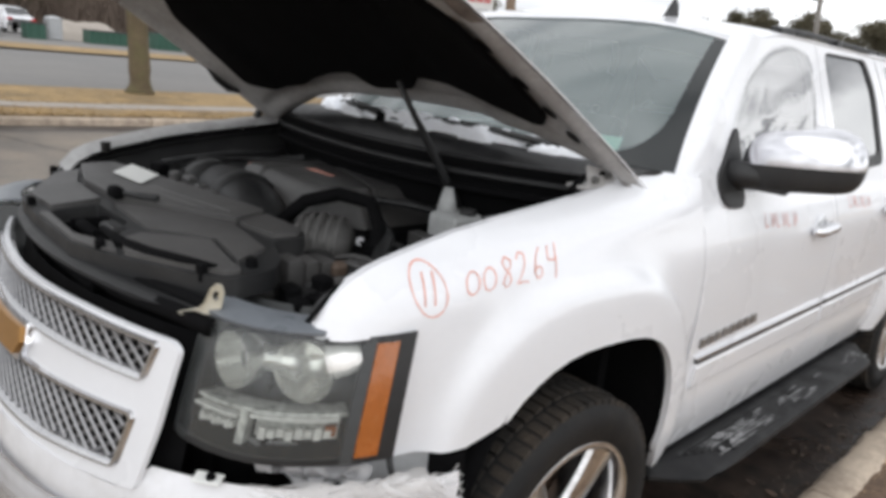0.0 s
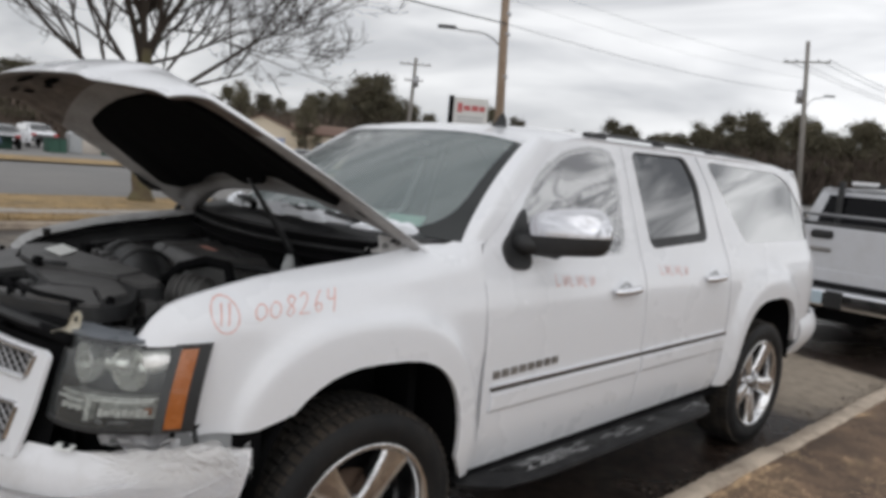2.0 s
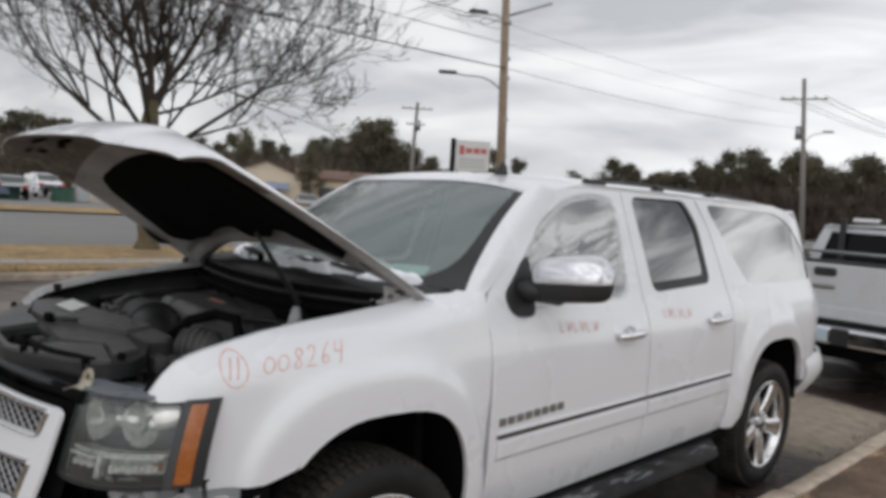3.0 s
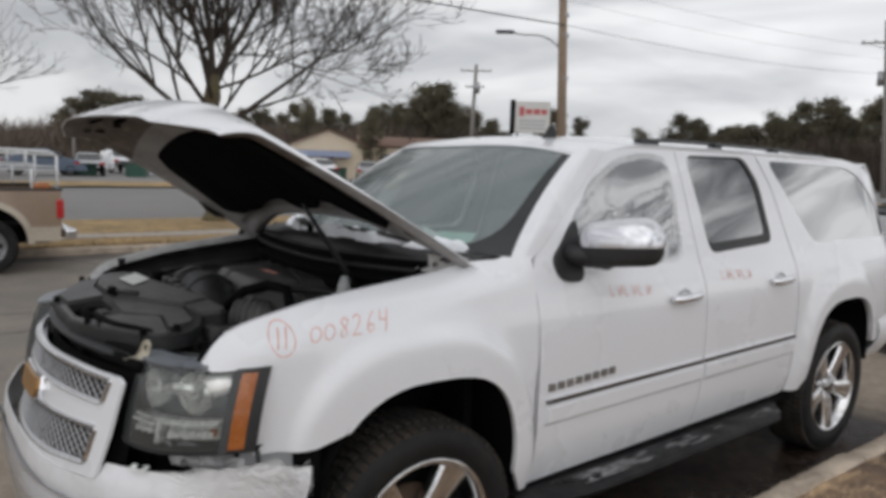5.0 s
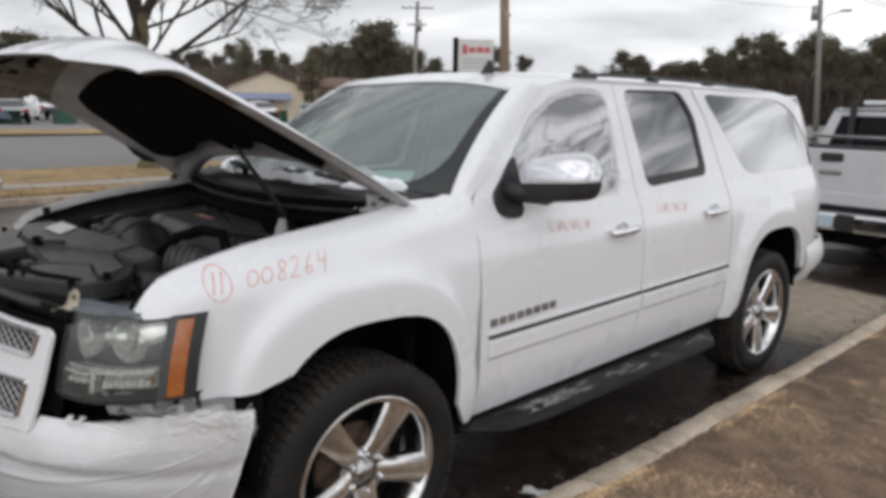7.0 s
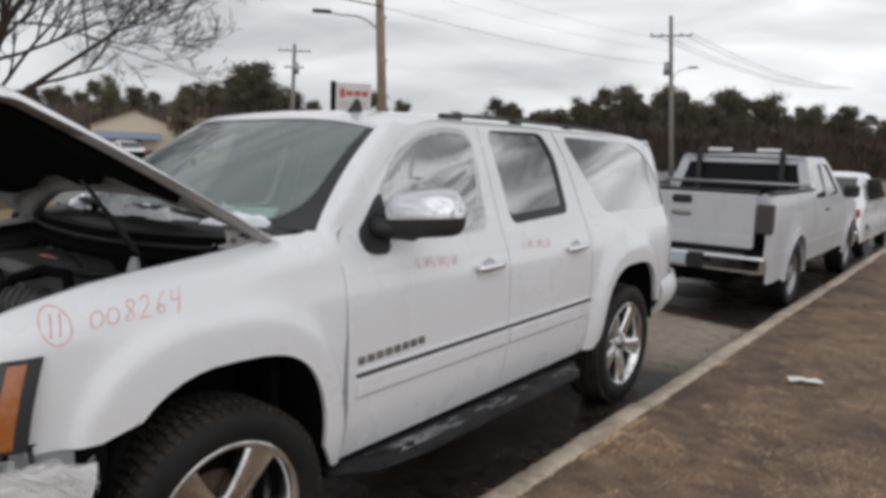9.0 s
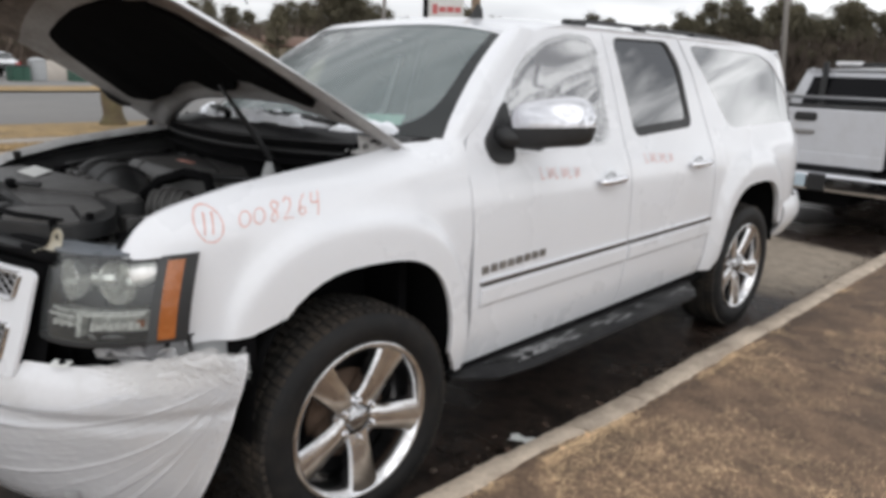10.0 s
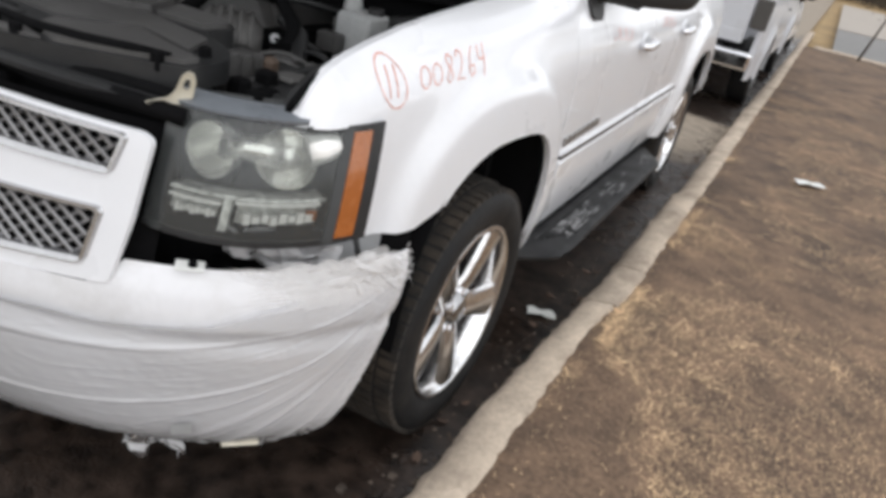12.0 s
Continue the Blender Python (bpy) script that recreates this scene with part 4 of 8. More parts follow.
# ---- wheels ----
def wheel(x, yc, s):
    bm = bmesh.new()
    prof = [(-0.11, 0.274), (-0.132, 0.305), (-0.138, 0.34), (-0.132, 0.375), (-0.112, 0.397), (-0.08, 0.404), (0.0, 0.406), (0.08, 0.404), (0.112, 0.397), (0.132, 0.375), (0.138, 0.34), (0.132, 0.305), (0.11, 0.274)]
    zc, kr, kt = (0.384, 1.095, 1.048) if yc < 1 else (0.394, 1.06, 1.030)
    m = Matrix.Translation((x, yc, zc))
    mr = m @ Matrix.Diagonal((1, kr, kr, 1))
    mt = m @ Matrix.Diagonal((1.02, kt, kt, 1))
    add_lathe(bm, prof, 64, mt)
    bmesh.ops.recalc_face_normals(bm, faces=bm.faces[:])
    w = part("wheel", bm, M["rubber"], suv, "black tyre on a five-spoke chrome rim", smooth=True, sharp=60)
    bm = bmesh.new()
    for k in range(70):
        a = 2 * math.pi * k / 70
        for j, (x0, x1) in enumerate(((-0.118, -0.068), (-0.06, -0.006), (0.004, 0.058), (0.066, 0.118))):
            q = mt @ Matrix.Rotation(a + 0.022 * (j % 2), 4, "X")
            drop = 0.008 if j in (0, 3) else 0
            add_box(bm, (x0, -0.0135, 0.398 - drop), (x1, 0.0135, 0.4125 - drop), 0, q)
    part("tread", bm, M["tread"], w, "dusty tread blocks")
    bm = bmesh.new()
    add_lathe(bm, [(s * a, r) for a, r in ((0.118, 0.258), (0.128, 0.262), (0.132, 0.270), (0.128, 0.277), (0.115, 0.275))], 64, mr)
    add_lathe(bm, [(s * a, r) for a, r in ((0.125, 0.262), (0.112, 0.250), (0.06, 0.243), (-0.11, 0.236))], 64, mr)
    bmesh.ops.recalc_face_normals(bm, faces=bm.faces[:])
    part("rim", bm, M["rim"], w, "chrome rim", smooth=True, sharp=60)
    bm = bmesh.new()
    add_lathe(bm, [(s * a, r) for a, r in ((0.02, 0.0), (0.02, 0.17), (0.0, 0.17))], 32, m)
    part("brake_disc", bm, M["brake"], w, "rusty brake disc", smooth=True)
    bm = bmesh.new()
    add_lathe(bm, [(s * a, r) for a, r in ((-0.01, 0.0), (-0.01, 0.25))], 32, m)
    part("back_plate", bm, M["deep"], w)
    for k in range(5):
        a = math.pi + 0.06 + 2 * math.pi * k / 5
        q = mr @ Matrix.Rotation(a, 4, "X")
        # A wide spoke with bevelled shoulders and a shallow trough.
        secs = [(0.05, 0.046, 0.086), (0.10, 0.043, 0.100), (0.16, 0.048, 0.108), (0.22, 0.056, 0.114), (0.258, 0.066, 0.118)]
        bm = bmesh.new()
        rows = []
        for r, hw, ax in secs:
            rows.append([bm.verts.new(q @ Vector((s * xx, yy, r))) for yy, xx in ((-hw, ax - 0.06), (-hw, ax - 0.016), (-hw * 0.86, ax - 0.002), (-hw * 0.62, ax + 0.002), (-hw * 0.25, ax + 0.0065), (hw * 0.25, ax + 0.0065), (hw * 0.62, ax + 0.002), (hw * 0.86, ax - 0.002), (hw, ax - 0.016), (hw, ax - 0.06))])
        for b0, b1 in zip(rows, rows[1:]):
            for i in range(9):
                bm.faces.new((b0[i], b0[i + 1], b1[i + 1], b1[i]))
        bmesh.ops.recalc_face_normals(bm, faces=bm.faces[:])
        part("spoke", bm, M["rim"], w, smooth=True, sharp=25)
    for k in range(6):
        a = 2 * math.pi * k / 6
        q = m @ Matrix.Rotation(a, 4, "X")
        bm = bmesh.new()
        add_lathe(bm, [(s * 0.085, 0.0135), (s * 0.106, 0.0125), (s * 0.110, 0.0)], 6, q @ Matrix.Translation((0, 0, 0.072)))
        part("wheel_nut", bm, M["chrome"], w)
    bm = bmesh.new()
    add_lathe(bm, [(s * a, r) for a, r in ((0.05, 0.098), (0.080, 0.096), (0.084, 0.052), (0.104, 0.047), (0.112, 0.038), (0.114, 0.0))], 32, m)
    part("hub_cap", bm, M["hub"], w, "round chrome hub cap", smooth=True, sharp=40)
    return w


for sx in (1, -1):
    for yc in (0.0, REAR_Y):
        wheel(sx * (0.852 if yc < 1 else 0.838), yc, sx)


# ---- front end ----
def shaped(name, outline, holes, fn, material, parent, label="", step=0.03, back=0.02):
    """A panel over fn(a, b, depth) inside an outline with holes, its rims turned back."""
    loops = [dense(outline, step)] + [dense(h, step) for h in holes]
    pts, edges = [], []
    for lp in loops:
        o = len(pts)
        pts += lp
        edges += [(o + i, o + (i + 1) % len(lp)) for i in range(len(lp))]
    border = np.array(pts)
    lo, hi = border.min(0), border.max(0)
    for a in np.arange(lo[0] + step / 2, hi[0], step):
        for b in np.arange(lo[1] + step / 2, hi[1], step):
            if ((border - (a, b)) ** 2).sum(1).min() > (0.6 * step) ** 2 and inside((a, b), loops[0]) and not any(inside((a, b), h) for h in loops[1:]):
                pts.append((float(a), float(b)))
    v, e, fs, *_ = delaunay_2d_cdt([Vector(p) for p in pts], edges, [], 0, 1e-6)
    bm = bmesh.new()
    front = [bm.verts.new(fn(p[0], p[1], 0.0)) for p in v]
    count = {}
    for t in fs:
        c = (sum(v[i][0] for i in t) / 3, sum(v[i][1] for i in t) / 3)
        wide = abs((v[t[1]] - v[t[0]]).cross(v[t[2]] - v[t[0]])) > 1e-7
        if wide and inside(c, loops[0]) and not any(inside(c, h) for h in loops[1:]):
            bm.faces.new([front[i] for i in t])
            for i in range(3):
                k = tuple(sorted((t[i], t[(i + 1) % 3])))
                count[k] = count.get(k, 0) + 1
    if back:
        rear = {}
        for (i, j), n in count.items():
            if n == 1:
                for k in (i, j):
                    if k not in rear:
                        rear[k] = bm.verts.new(fn(v[k][0], v[k][1], back))
                bm.faces.new((front[i], front[j], rear[j], rear[i]))
    for x in [x for x in bm.verts if not x.link_faces]:
        bm.verts.remove(x)
    bmesh.ops.recalc_face_normals(bm, faces=bm.faces[:])
    return part(name, bm, material, parent, label, smooth=True, sharp=40)


def grille_at(x, z, depth=0.0):
    return Vector((x, -1.078 + 0.37 * x * x + 0.23 * (z - 0.9) + depth, z))


UPPER = rounded([(-0.528, 0.945), (-0.25, 0.948), (0.25, 0.948), (0.528, 0.945), (0.545, 1.022), (0.3, 1.032), (-0.3, 1.032), (-0.545, 1.022)], 0.012)
LOWER = rounded([(-0.508, 0.752), (-0.25, 0.735), (0.25, 0.735), (0.508, 0.752), (0.526, 0.868), (0.2, 0.862), (-0.2, 0.862), (-0.526, 0.868)], 0.015)
SURROUND = rounded([(-0.55, 0.715), (-0.25, 0.70), (0.25, 0.70), (0.562, 0.715), (0.582, 0.85), (0.592, 1.02), (0.57, 1.034), (0.3, 1.043), (-0.3, 1.043), (-0.57, 1.034), (-0.598, 1.02), (-0.58, 0.85)], 0.012)
grille = shaped("grille", SURROUND, [UPPER, LOWER], grille_at, M["white"], suv, "white grille surround with two chrome-framed mesh openings", 0.03, 0.012)
for nm, op in (("upper_frame", UPPER), ("lower_frame", LOWER)):
    lp = dense(op, 0.025)
    c = Vector((sum(p[0] for p in lp) / len(lp), sum(p[1] for p in lp) / len(lp)))
    bm = bmesh.new()
    rings = []
    for i, p in enumerate(lp):
        t = (Vector(lp[(i + 1) % len(lp)]) - Vector(lp[i - 1])).normalized()
        nrm = Vector((-t.y, t.x))
        if nrm.dot(c - Vector(p)) < 0:
            nrm = -nrm
        rings.append([bm.verts.new(grille_at(*(Vector(p) + nrm * o), d)) for o, d in ((-0.005, 0.0), (-0.004, -0.009), (0.004, -0.009), (0.010, -0.002), (0.010, 0.03))])
    for i in range(len(rings)):
        a, b = rings[i], rings[(i + 1) % len(rings)]
        for k in range(4):
            bm.faces.new((a[k], a[k + 1], b[k + 1], b[k]))
    bmesh.ops.recalc_face_normals(bm, faces=bm.faces[:])
    part(nm, bm, M["frame_chrome"], grille, "chrome frame", smooth=True, sharp=50)
    bm = bmesh.new()
    for sl in (1, -1):
        for k in range(-60, 61):
            run = []
            for i in range(61):
                x = -0.58 + 1.16 * i / 60
                z = 0.88 + sl * 0.78 * (x - k * 0.037)
                if inside((x, z), op):
                    run.append(grille_at(x, z, 0.008 + 0.006 * sl))
                elif len(run) > 1:
                    add_tube(bm, run, 0.0042, 5)
                    run = []
                else:
                    run = []
            if len(run) > 1:
                add_tube(bm, run, 0.0042, 5)
    part("mesh_" + nm.split("_")[0], bm, M["lattice"], grille, "crossed metal lattice")
# a black sheet stands in for the unlit depth behind the mesh
part("grille_back", sheet(lambda a, b: grille_at(-0.60 + 1.2 * a, 0.71 + 0.33 * b, 0.06), 10, 3), M["deep"], grille, "black sheet painting the shade behind the mesh")
bow = [(-0.115, 0.872), (0.115, 0.872), (0.135, 0.905), (0.125, 0.938), (-0.125, 0.938), (-0.135, 0.905)]
shaped("badge_rim", [(x * 1.12, 0.905 + (z - 0.905) * 1.35) for x, z in bow], [], lambda a, b, d: grille_at(a, b, -0.018 + d), M["chrome"], grille, "chrome badge rim", 0.05, 0.02)
shaped("badge", bow, [], lambda a, b, d: grille_at(a, b, -0.026 + d), M["gold"], grille, "plain gold badge", 0.05, 0.02)


def lamp_at(s, u, v, off=0.0):
    top = Vector((0.574, -0.858, 1.088)).lerp(Vector((0.892, -0.552, 1.098)), u)
    bot = Vector((0.563, -0.918, 0.832)).lerp(Vector((0.923, -0.618, 0.846)), u)
    n = Vector((0.69, -0.72, 0.0))
    p = bot.lerp(top, v) + n * (0.088 * math.sin(math.pi * u ** 0.9) ** 0.85 + 0.012 * math.sin(math.pi * v) + off)
    if s < 0:
        p += Vector((0.0, -0.11, -0.02))  # pushed forward on the far side
    return Vector((s * p.x, p.y, p.z))


def lamp_part(name, lamp, s, u0, u1, v0, v1, off, thick, material, label="", nu=10, nv=8):
    return part(name, sheet(lambda a, b: lamp_at(s, u0 + (u1 - u0) * a, v0 + (v1 - v0) * b, off), nu, nv, thick, flip=s < 0), material, lamp, label, smooth=True, sharp=50)


for s in (1, -1):
    lamp = lamp_part("headlight", suv, s, 0.0, 1.0, 0.0, 1.0, -0.17, 0.01, M["lamp_inner"], "large hazy headlight with twin bowls and amber side strip", 14, 10)
    lamp_part("lens", lamp, s, 0.0, 1.0, 0.0, 1.0, 0.0, 0, M["lens"], "hazy clear lens", 20, 12).visible_shadow = False
    lamp_part("amber_strip", lamp, s, 0.835, 0.930, 0.05, 0.945, 0.002, 0.012, M["amber"], "amber side reflector")
    for nm, u0, u1, v0, v1 in (("bezel_outer", 0.932, 1.0, 0.0, 1.0), ("bezel_bottom", 0.0, 1.0, 0.0, 0.05), ("bezel_top", 0.60, 1.0, 0.955, 1.0), ("bezel_divider", 0.78, 0.83, 0.0, 1.0)):
        lamp_part(nm, lamp, s, u0, u1, v0, v1, 0.0015, 0.01, M["plastic" if nm != "bezel_divider" else "lamp_inner"], "black bezel" if nm != "bezel_divider" else "dark grey divider")
    for u, v, r, fx in ((0.245, 0.70, 0.064, 0.05), (0.555, 0.695, 0.070, 0.50)):
        c = lamp_at(s, u, v, -0.055)
        q = Vector((s * fx, -0.9, 0.06)).to_track_quat("X", "Z").to_matrix().to_4x4()
        bm = bmesh.new()
        add_lathe(bm, [(0.030, r * 0.92), (0.012, r * 0.90), (-0.014, r * 0.82), (-0.042, r * 0.64), (-0.062, r * 0.36), (-0.068, 0.0)], 32, Matrix.Translation(c) @ q)
        part("reflector_bowl", bm, M["lamp_bowl"], lamp, "pale reflector bowl", smooth=True, sharp=60)
    bm = bmesh.new()
    add_tube(bm, [lamp_at(s, 0.63, 0.77, -0.036), lamp_at(s, 0.70, 0.80, -0.030), lamp_at(s, 0.765, 0.82, -0.028)], [0.038, 0.033, 0.027], 18)
    # added pale tube that draws the highlight running between the two bowls
    part("bowl_highlight", tube([lamp_at(s, 0.27, 0.71, -0.075), lamp_at(s, 0.34, 0.715, -0.07), lamp_at(s, 0.42, 0.71, -0.07), lamp_at(s, 0.52, 0.70, -0.075)], [0.034, 0.024, 0.030, 0.044], 14), M["lamp_bowl"], lamp, "pale tube shaping the highlight between the bowls", smooth=True)
    part("side_reflector", bm, M["facet"], lamp, "side reflector, its bright reflection painted white", smooth=True)
    for u0, u1, v0, v1 in ((0.10, 0.30, 0.15, 0.30), (0.38, 0.74, 0.12, 0.33)):
        lamp_part("signal_strip", lamp, s, u0, u1, v0, v1, -0.05, 0.02, M["strip_mirror"], "clouded lower reflector strip")
        lamp_part("strip_ledge", lamp, s, u0 - 0.02, u1, v1 + 0.005, v1 + 0.03, -0.014, 0.02, M["facet"], "ledge over the strip, its shine painted white", 6, 2)
        for k in range(8):
            uu = u0 + (u1 - u0) * (0.08 + 0.11 * k)
            lean = 0.10 * k / 8
            lamp_part("strip_facet", lamp, s, uu, uu + (u1 - u0) * 0.085, v0 + (0.16 + lean + 0.07 * (k % 3)) * (v1 - v0), v0 + (0.62 + lean - 0.10 * (k % 2)) * (v1 - v0), -0.022, 0.012, M["facet"], "reflector facet, its sky glint painted white", 2, 2)
    lamp_part("marker_glint", lamp, s, 0.69, 0.735, 0.19, 0.27, -0.026, 0.012, M["amber"], "small amber marker bulb", 3, 3)
    lamp_part("strip_post", lamp, s, 0.312, 0.348, 0.08, 0.36, -0.022, 0.03, M["strip_mirror"], "pale post between the strips", 3, 6)
    lamp_part("lower_shelf", lamp, s, 0.08, 0.77, 0.345, 0.375, -0.03, 0.06, M["strip_mirror"], "pale shelf between bowls and strip")
    part("lamp_top", sheet(lambda a, b, s=s: lamp_at(s, 0.0 + 0.60 * a, 1.0) + Vector((-s * 0.04 * b, 0.07 * b, 0.010 * math.sin(2.2 * b) + 0.002)), 10, 4, 0.008, flip=s > 0), M["lamp_top"], lamp, "bluish grey lamp top", smooth=True)
    part("lamp_wall", sheet(lambda a, b, s=s: lamp_at(s, 0.0, b, -0.17 * a), 2, 6), M["lamp_inner"], lamp)
    part("lamp_base", sheet(lambda a, b, s=s: lamp_at(s, b, 0.0, -0.17 * a), 2, 10), M["deep"], lamp)

# bumper: a torn cover wrapped in clear film
bump_in = pchip([0.24, 0.28, 0.34, 0.45, 0.56, 0.60, 0.64, 0.70, 0.765], [0.10, 0.055, 0.03, 0.012, 0.004, 0.012, 0.0, 0.006, 0.035])


def bumper_at(t, z, off=0.0):
    """t from -1 (passenger tip) to 1 (driver tip) round the front."""
    a = t * math.pi / 2
    k = -bump_in(z) * (1 - 0.6 * max(t, 0) ** 6) + off
    tip = 0.03 * abs(t) ** 6
    e = 1.0 if t > 0 else 0.46  # the passenger corner is squarer
    return Vector(((0.968 + k) * math.copysign(abs(math.sin(a)) ** e, a), -0.445 - (0.69 + k) * abs(math.cos(a)) ** e, z + tip * (z - 0.5) * 0.4))


def bumper_top(t):
    return 0.763 - 0.055 * step01(0.42, 0.36, abs(t))


def bumper_end(z):
    """The wheel arch cuts the lower corner away."""
    return 1.0 - 0.175 * min(max((0.74 - z) / 0.49, 0), 1) ** 1.15


bumper = part("front_bumper", sheet(lambda a, b: bumper_at((a * 2 - 1) * bumper_end(0.255 + 0.5 * b), 0.255 + (bumper_top(a * 2 - 1) - 0.255) * b), 72, 22, 0.006), M["bumper"], suv, "scuffed white bumper cover, torn loose and wrapped in film", smooth=True, sharp=60)


def crease(v):
    """A sharp fold line where v crosses zero."""
    return max(0.0, 1 - abs(v) * 13.0) ** 1.1


def film_at(a, b):
    t = (-0.98 + 1.965 * a)
    top = 0.625 + 0.018 * noise.noise((t * 7, 3.0, 0)) + 0.13 * step01(0.45, 0.93, t)
    z = 0.235 + (top - 0.235) * b
    t *= bumper_end(z)
    w = min(max((t + 0.05) / 1.03, 0), 0.97) ** 2.4
    c = (z - 0.725 * w) / (1 - w)  # folds gather towards the driver's tip
    rare = step01(0.0, 0.35, noise.noise((t * 2.2, c * 3, 8.8)))
    fold = crease(noise.noise((c * 4.6, t * 0.9, 0.7))) + 0.6 * crease(noise.noise((c * 9, t * 1.4, 3.7))) * rare + 0.4 * crease(noise.noise((c * 22 + t * 6, t * 2.5, 6.7))) * step01(0.45, 0.8, t)
    swell = noise.noise((t * 3.0, z * 6, 1.9))
    off = 0.012 + (0.0048 * fold + 0.0040 * swell) * step01(1.0, 0.90, t) + 0.0007 * noise.noise((t * 40, z * 60, 1.9)) + 0.0020 * crease(noise.noise((c * 34, t * 4, 2.2))) * step01(0.1, 0.5, t)
    p = bumper_at(t, z, off)
    if b < 0.06:
        p.z -= 0.035 * max(0, noise.noise((t * 6, 4.4, 0)))
    return p


part("bumper_film", sheet(film_at, 400, 130), M["film"], bumper, "wrinkled clear stretch film", smooth=True, sharp=85)
rng = random.Random(11)
for k in range(30):
    # torn sheets of film lying over the bumper's upper edge, gathered towards its tip
    t0 = rng.uniform(0.71, 0.86)
    t1 = min(t0 + rng.uniform(0.10, 0.24), 0.955)
    z0, z1 = rng.uniform(0.735, 0.770), rng.uniform(0.690, 0.745)
    wd, ph, up = rng.uniform(0.010, 0.045), rng.uniform(0, 60), rng.uniform(0.0, 0.05)

    def ribbon(a, b, t0=t0, t1=t1, z0=z0, z1=z1, wd=wd, ph=ph, up=up):
        t = t0 + (t1 - t0) * a
        n1 = noise.noise_vector((a * 3.0 + ph, b * 1.6, ph)) * 0.014 + noise.noise_vector((a * 9 + ph, b * 4, ph)) * 0.0025
        return bumper_at(t, min(z0 + (z1 - z0) * a, 0.766), 0.014) + Vector((0, 0, wd * (b - 0.5) * math.sin(math.pi * (0.1 + 0.85 * a)) + up * math.sin(math.pi * a))) + n1
    part("film_shred", sheet(ribbon, 18, 6), M["tuft"], bumper, "torn shred of white film", smooth=True, sharp=80)


fray = bmesh.new()
for k in range(900):
    t0, z0 = min(rng.gauss(0.85, 0.05), 0.96), rng.gauss(0.728, 0.020)
    dt, dz, ph = rng.uniform(-0.20, 0.10), rng.uniform(-0.05, 0.07), rng.uniform(0, 90)
    wd = rng.uniform(0.0005, 0.0022)
    prev = None
    for i in range(9):
        a = i / 8
        n1 = noise.noise_vector((a * 1.8 + ph, ph, 0.0))
        p = bumper_at(min(t0 + dt * a, 0.99), min(z0 + dz * a, 0.766), 0.012) + n1 * 0.022 * a + Vector((0, 0, 0.022 * math.sin(math.pi * a) * (ph % 1)))
        w = wd * math.sin(math.pi * (0.12 + 0.8 * a))
        row = [fray.verts.new(p + Vector((0, 0, w))), fray.verts.new(p + Vector((w * 0.5, -w * 0.5, -w)))]
        if prev:
            fray.faces.new((prev[0], prev[1], row[1], row[0]))
        prev = row


def clump(a, b):
    n1 = noise.noise_vector((a * 3.2, b * 3.2, 5.5)) * 0.045 + noise.noise_vector((a * 9, b * 9, 2.5)) * 0.014
    return Vector((0.70 + 0.17 * a, -0.80 + 0.16 * a - 0.03 * b, 0.745 + 0.085 * b)) + n1


part("film_clump", sheet(clump, 26, 20), M["film"], bumper, "crumpled clear film stuffed into the gap", smooth=True, sharp=85)
tagged(part("frayed_film", fray, M["tuft"], bumper, "wispy frayed white film fibres", smooth=True), kind="stuff")


def rag(a, b):
    p = bumper_at(0.42 + 0.10 * a, 0.245)
    n1 = noise.noise_vector((a * 4, b * 4, 9.0))
    return p + Vector((0, -0.01, -0.075 * b * (0.6 + 0.4 * math.sin(a * 7)))) + n1 * 0.03


part("film_rag", sheet(rag, 14, 10), M["film"], bumper, "loose film rag hanging down", smooth=True)
part("fog_lamp_recess", sheet(lambda a, b: bumper_at(0.04 + 0.27 * a, 0.305 + 0.06 * b * math.sin(math.pi * (0.15 + 0.8 * a)), 0.010), 12, 4), M["plastic_grey"], bumper, "grey fog lamp recess")
part("tow_hook_patch", sheet(lambda a, b: bumper_at(0.50 + 0.035 * a, 0.315 + 0.04 * b + 0.01 * a, 0.020), 4, 3), M["grey_primer"], bumper, "grey gap in the film")
part("under_bracket", box((-0.045, -0.009, -0.005), (0.045, 0.009, 0.005), 0.003, pose(0.772, -0.792, 0.262, 0, 0, 46)), M["cream"], bumper, "pale loose bracket under the bumper")
bm = bmesh.new()
for s in (1, -1):
    add_box(bm, (s * 0.45, -0.80, 0.50), (s * 0.68, -0.50, 0.60), 0.02)
add_box(bm, (-0.55, -0.98, 0.48), (0.55, -0.86, 0.66), 0.03)
part("bumper_beam", bm, M["deep"], suv, "dark steel bumper beam")
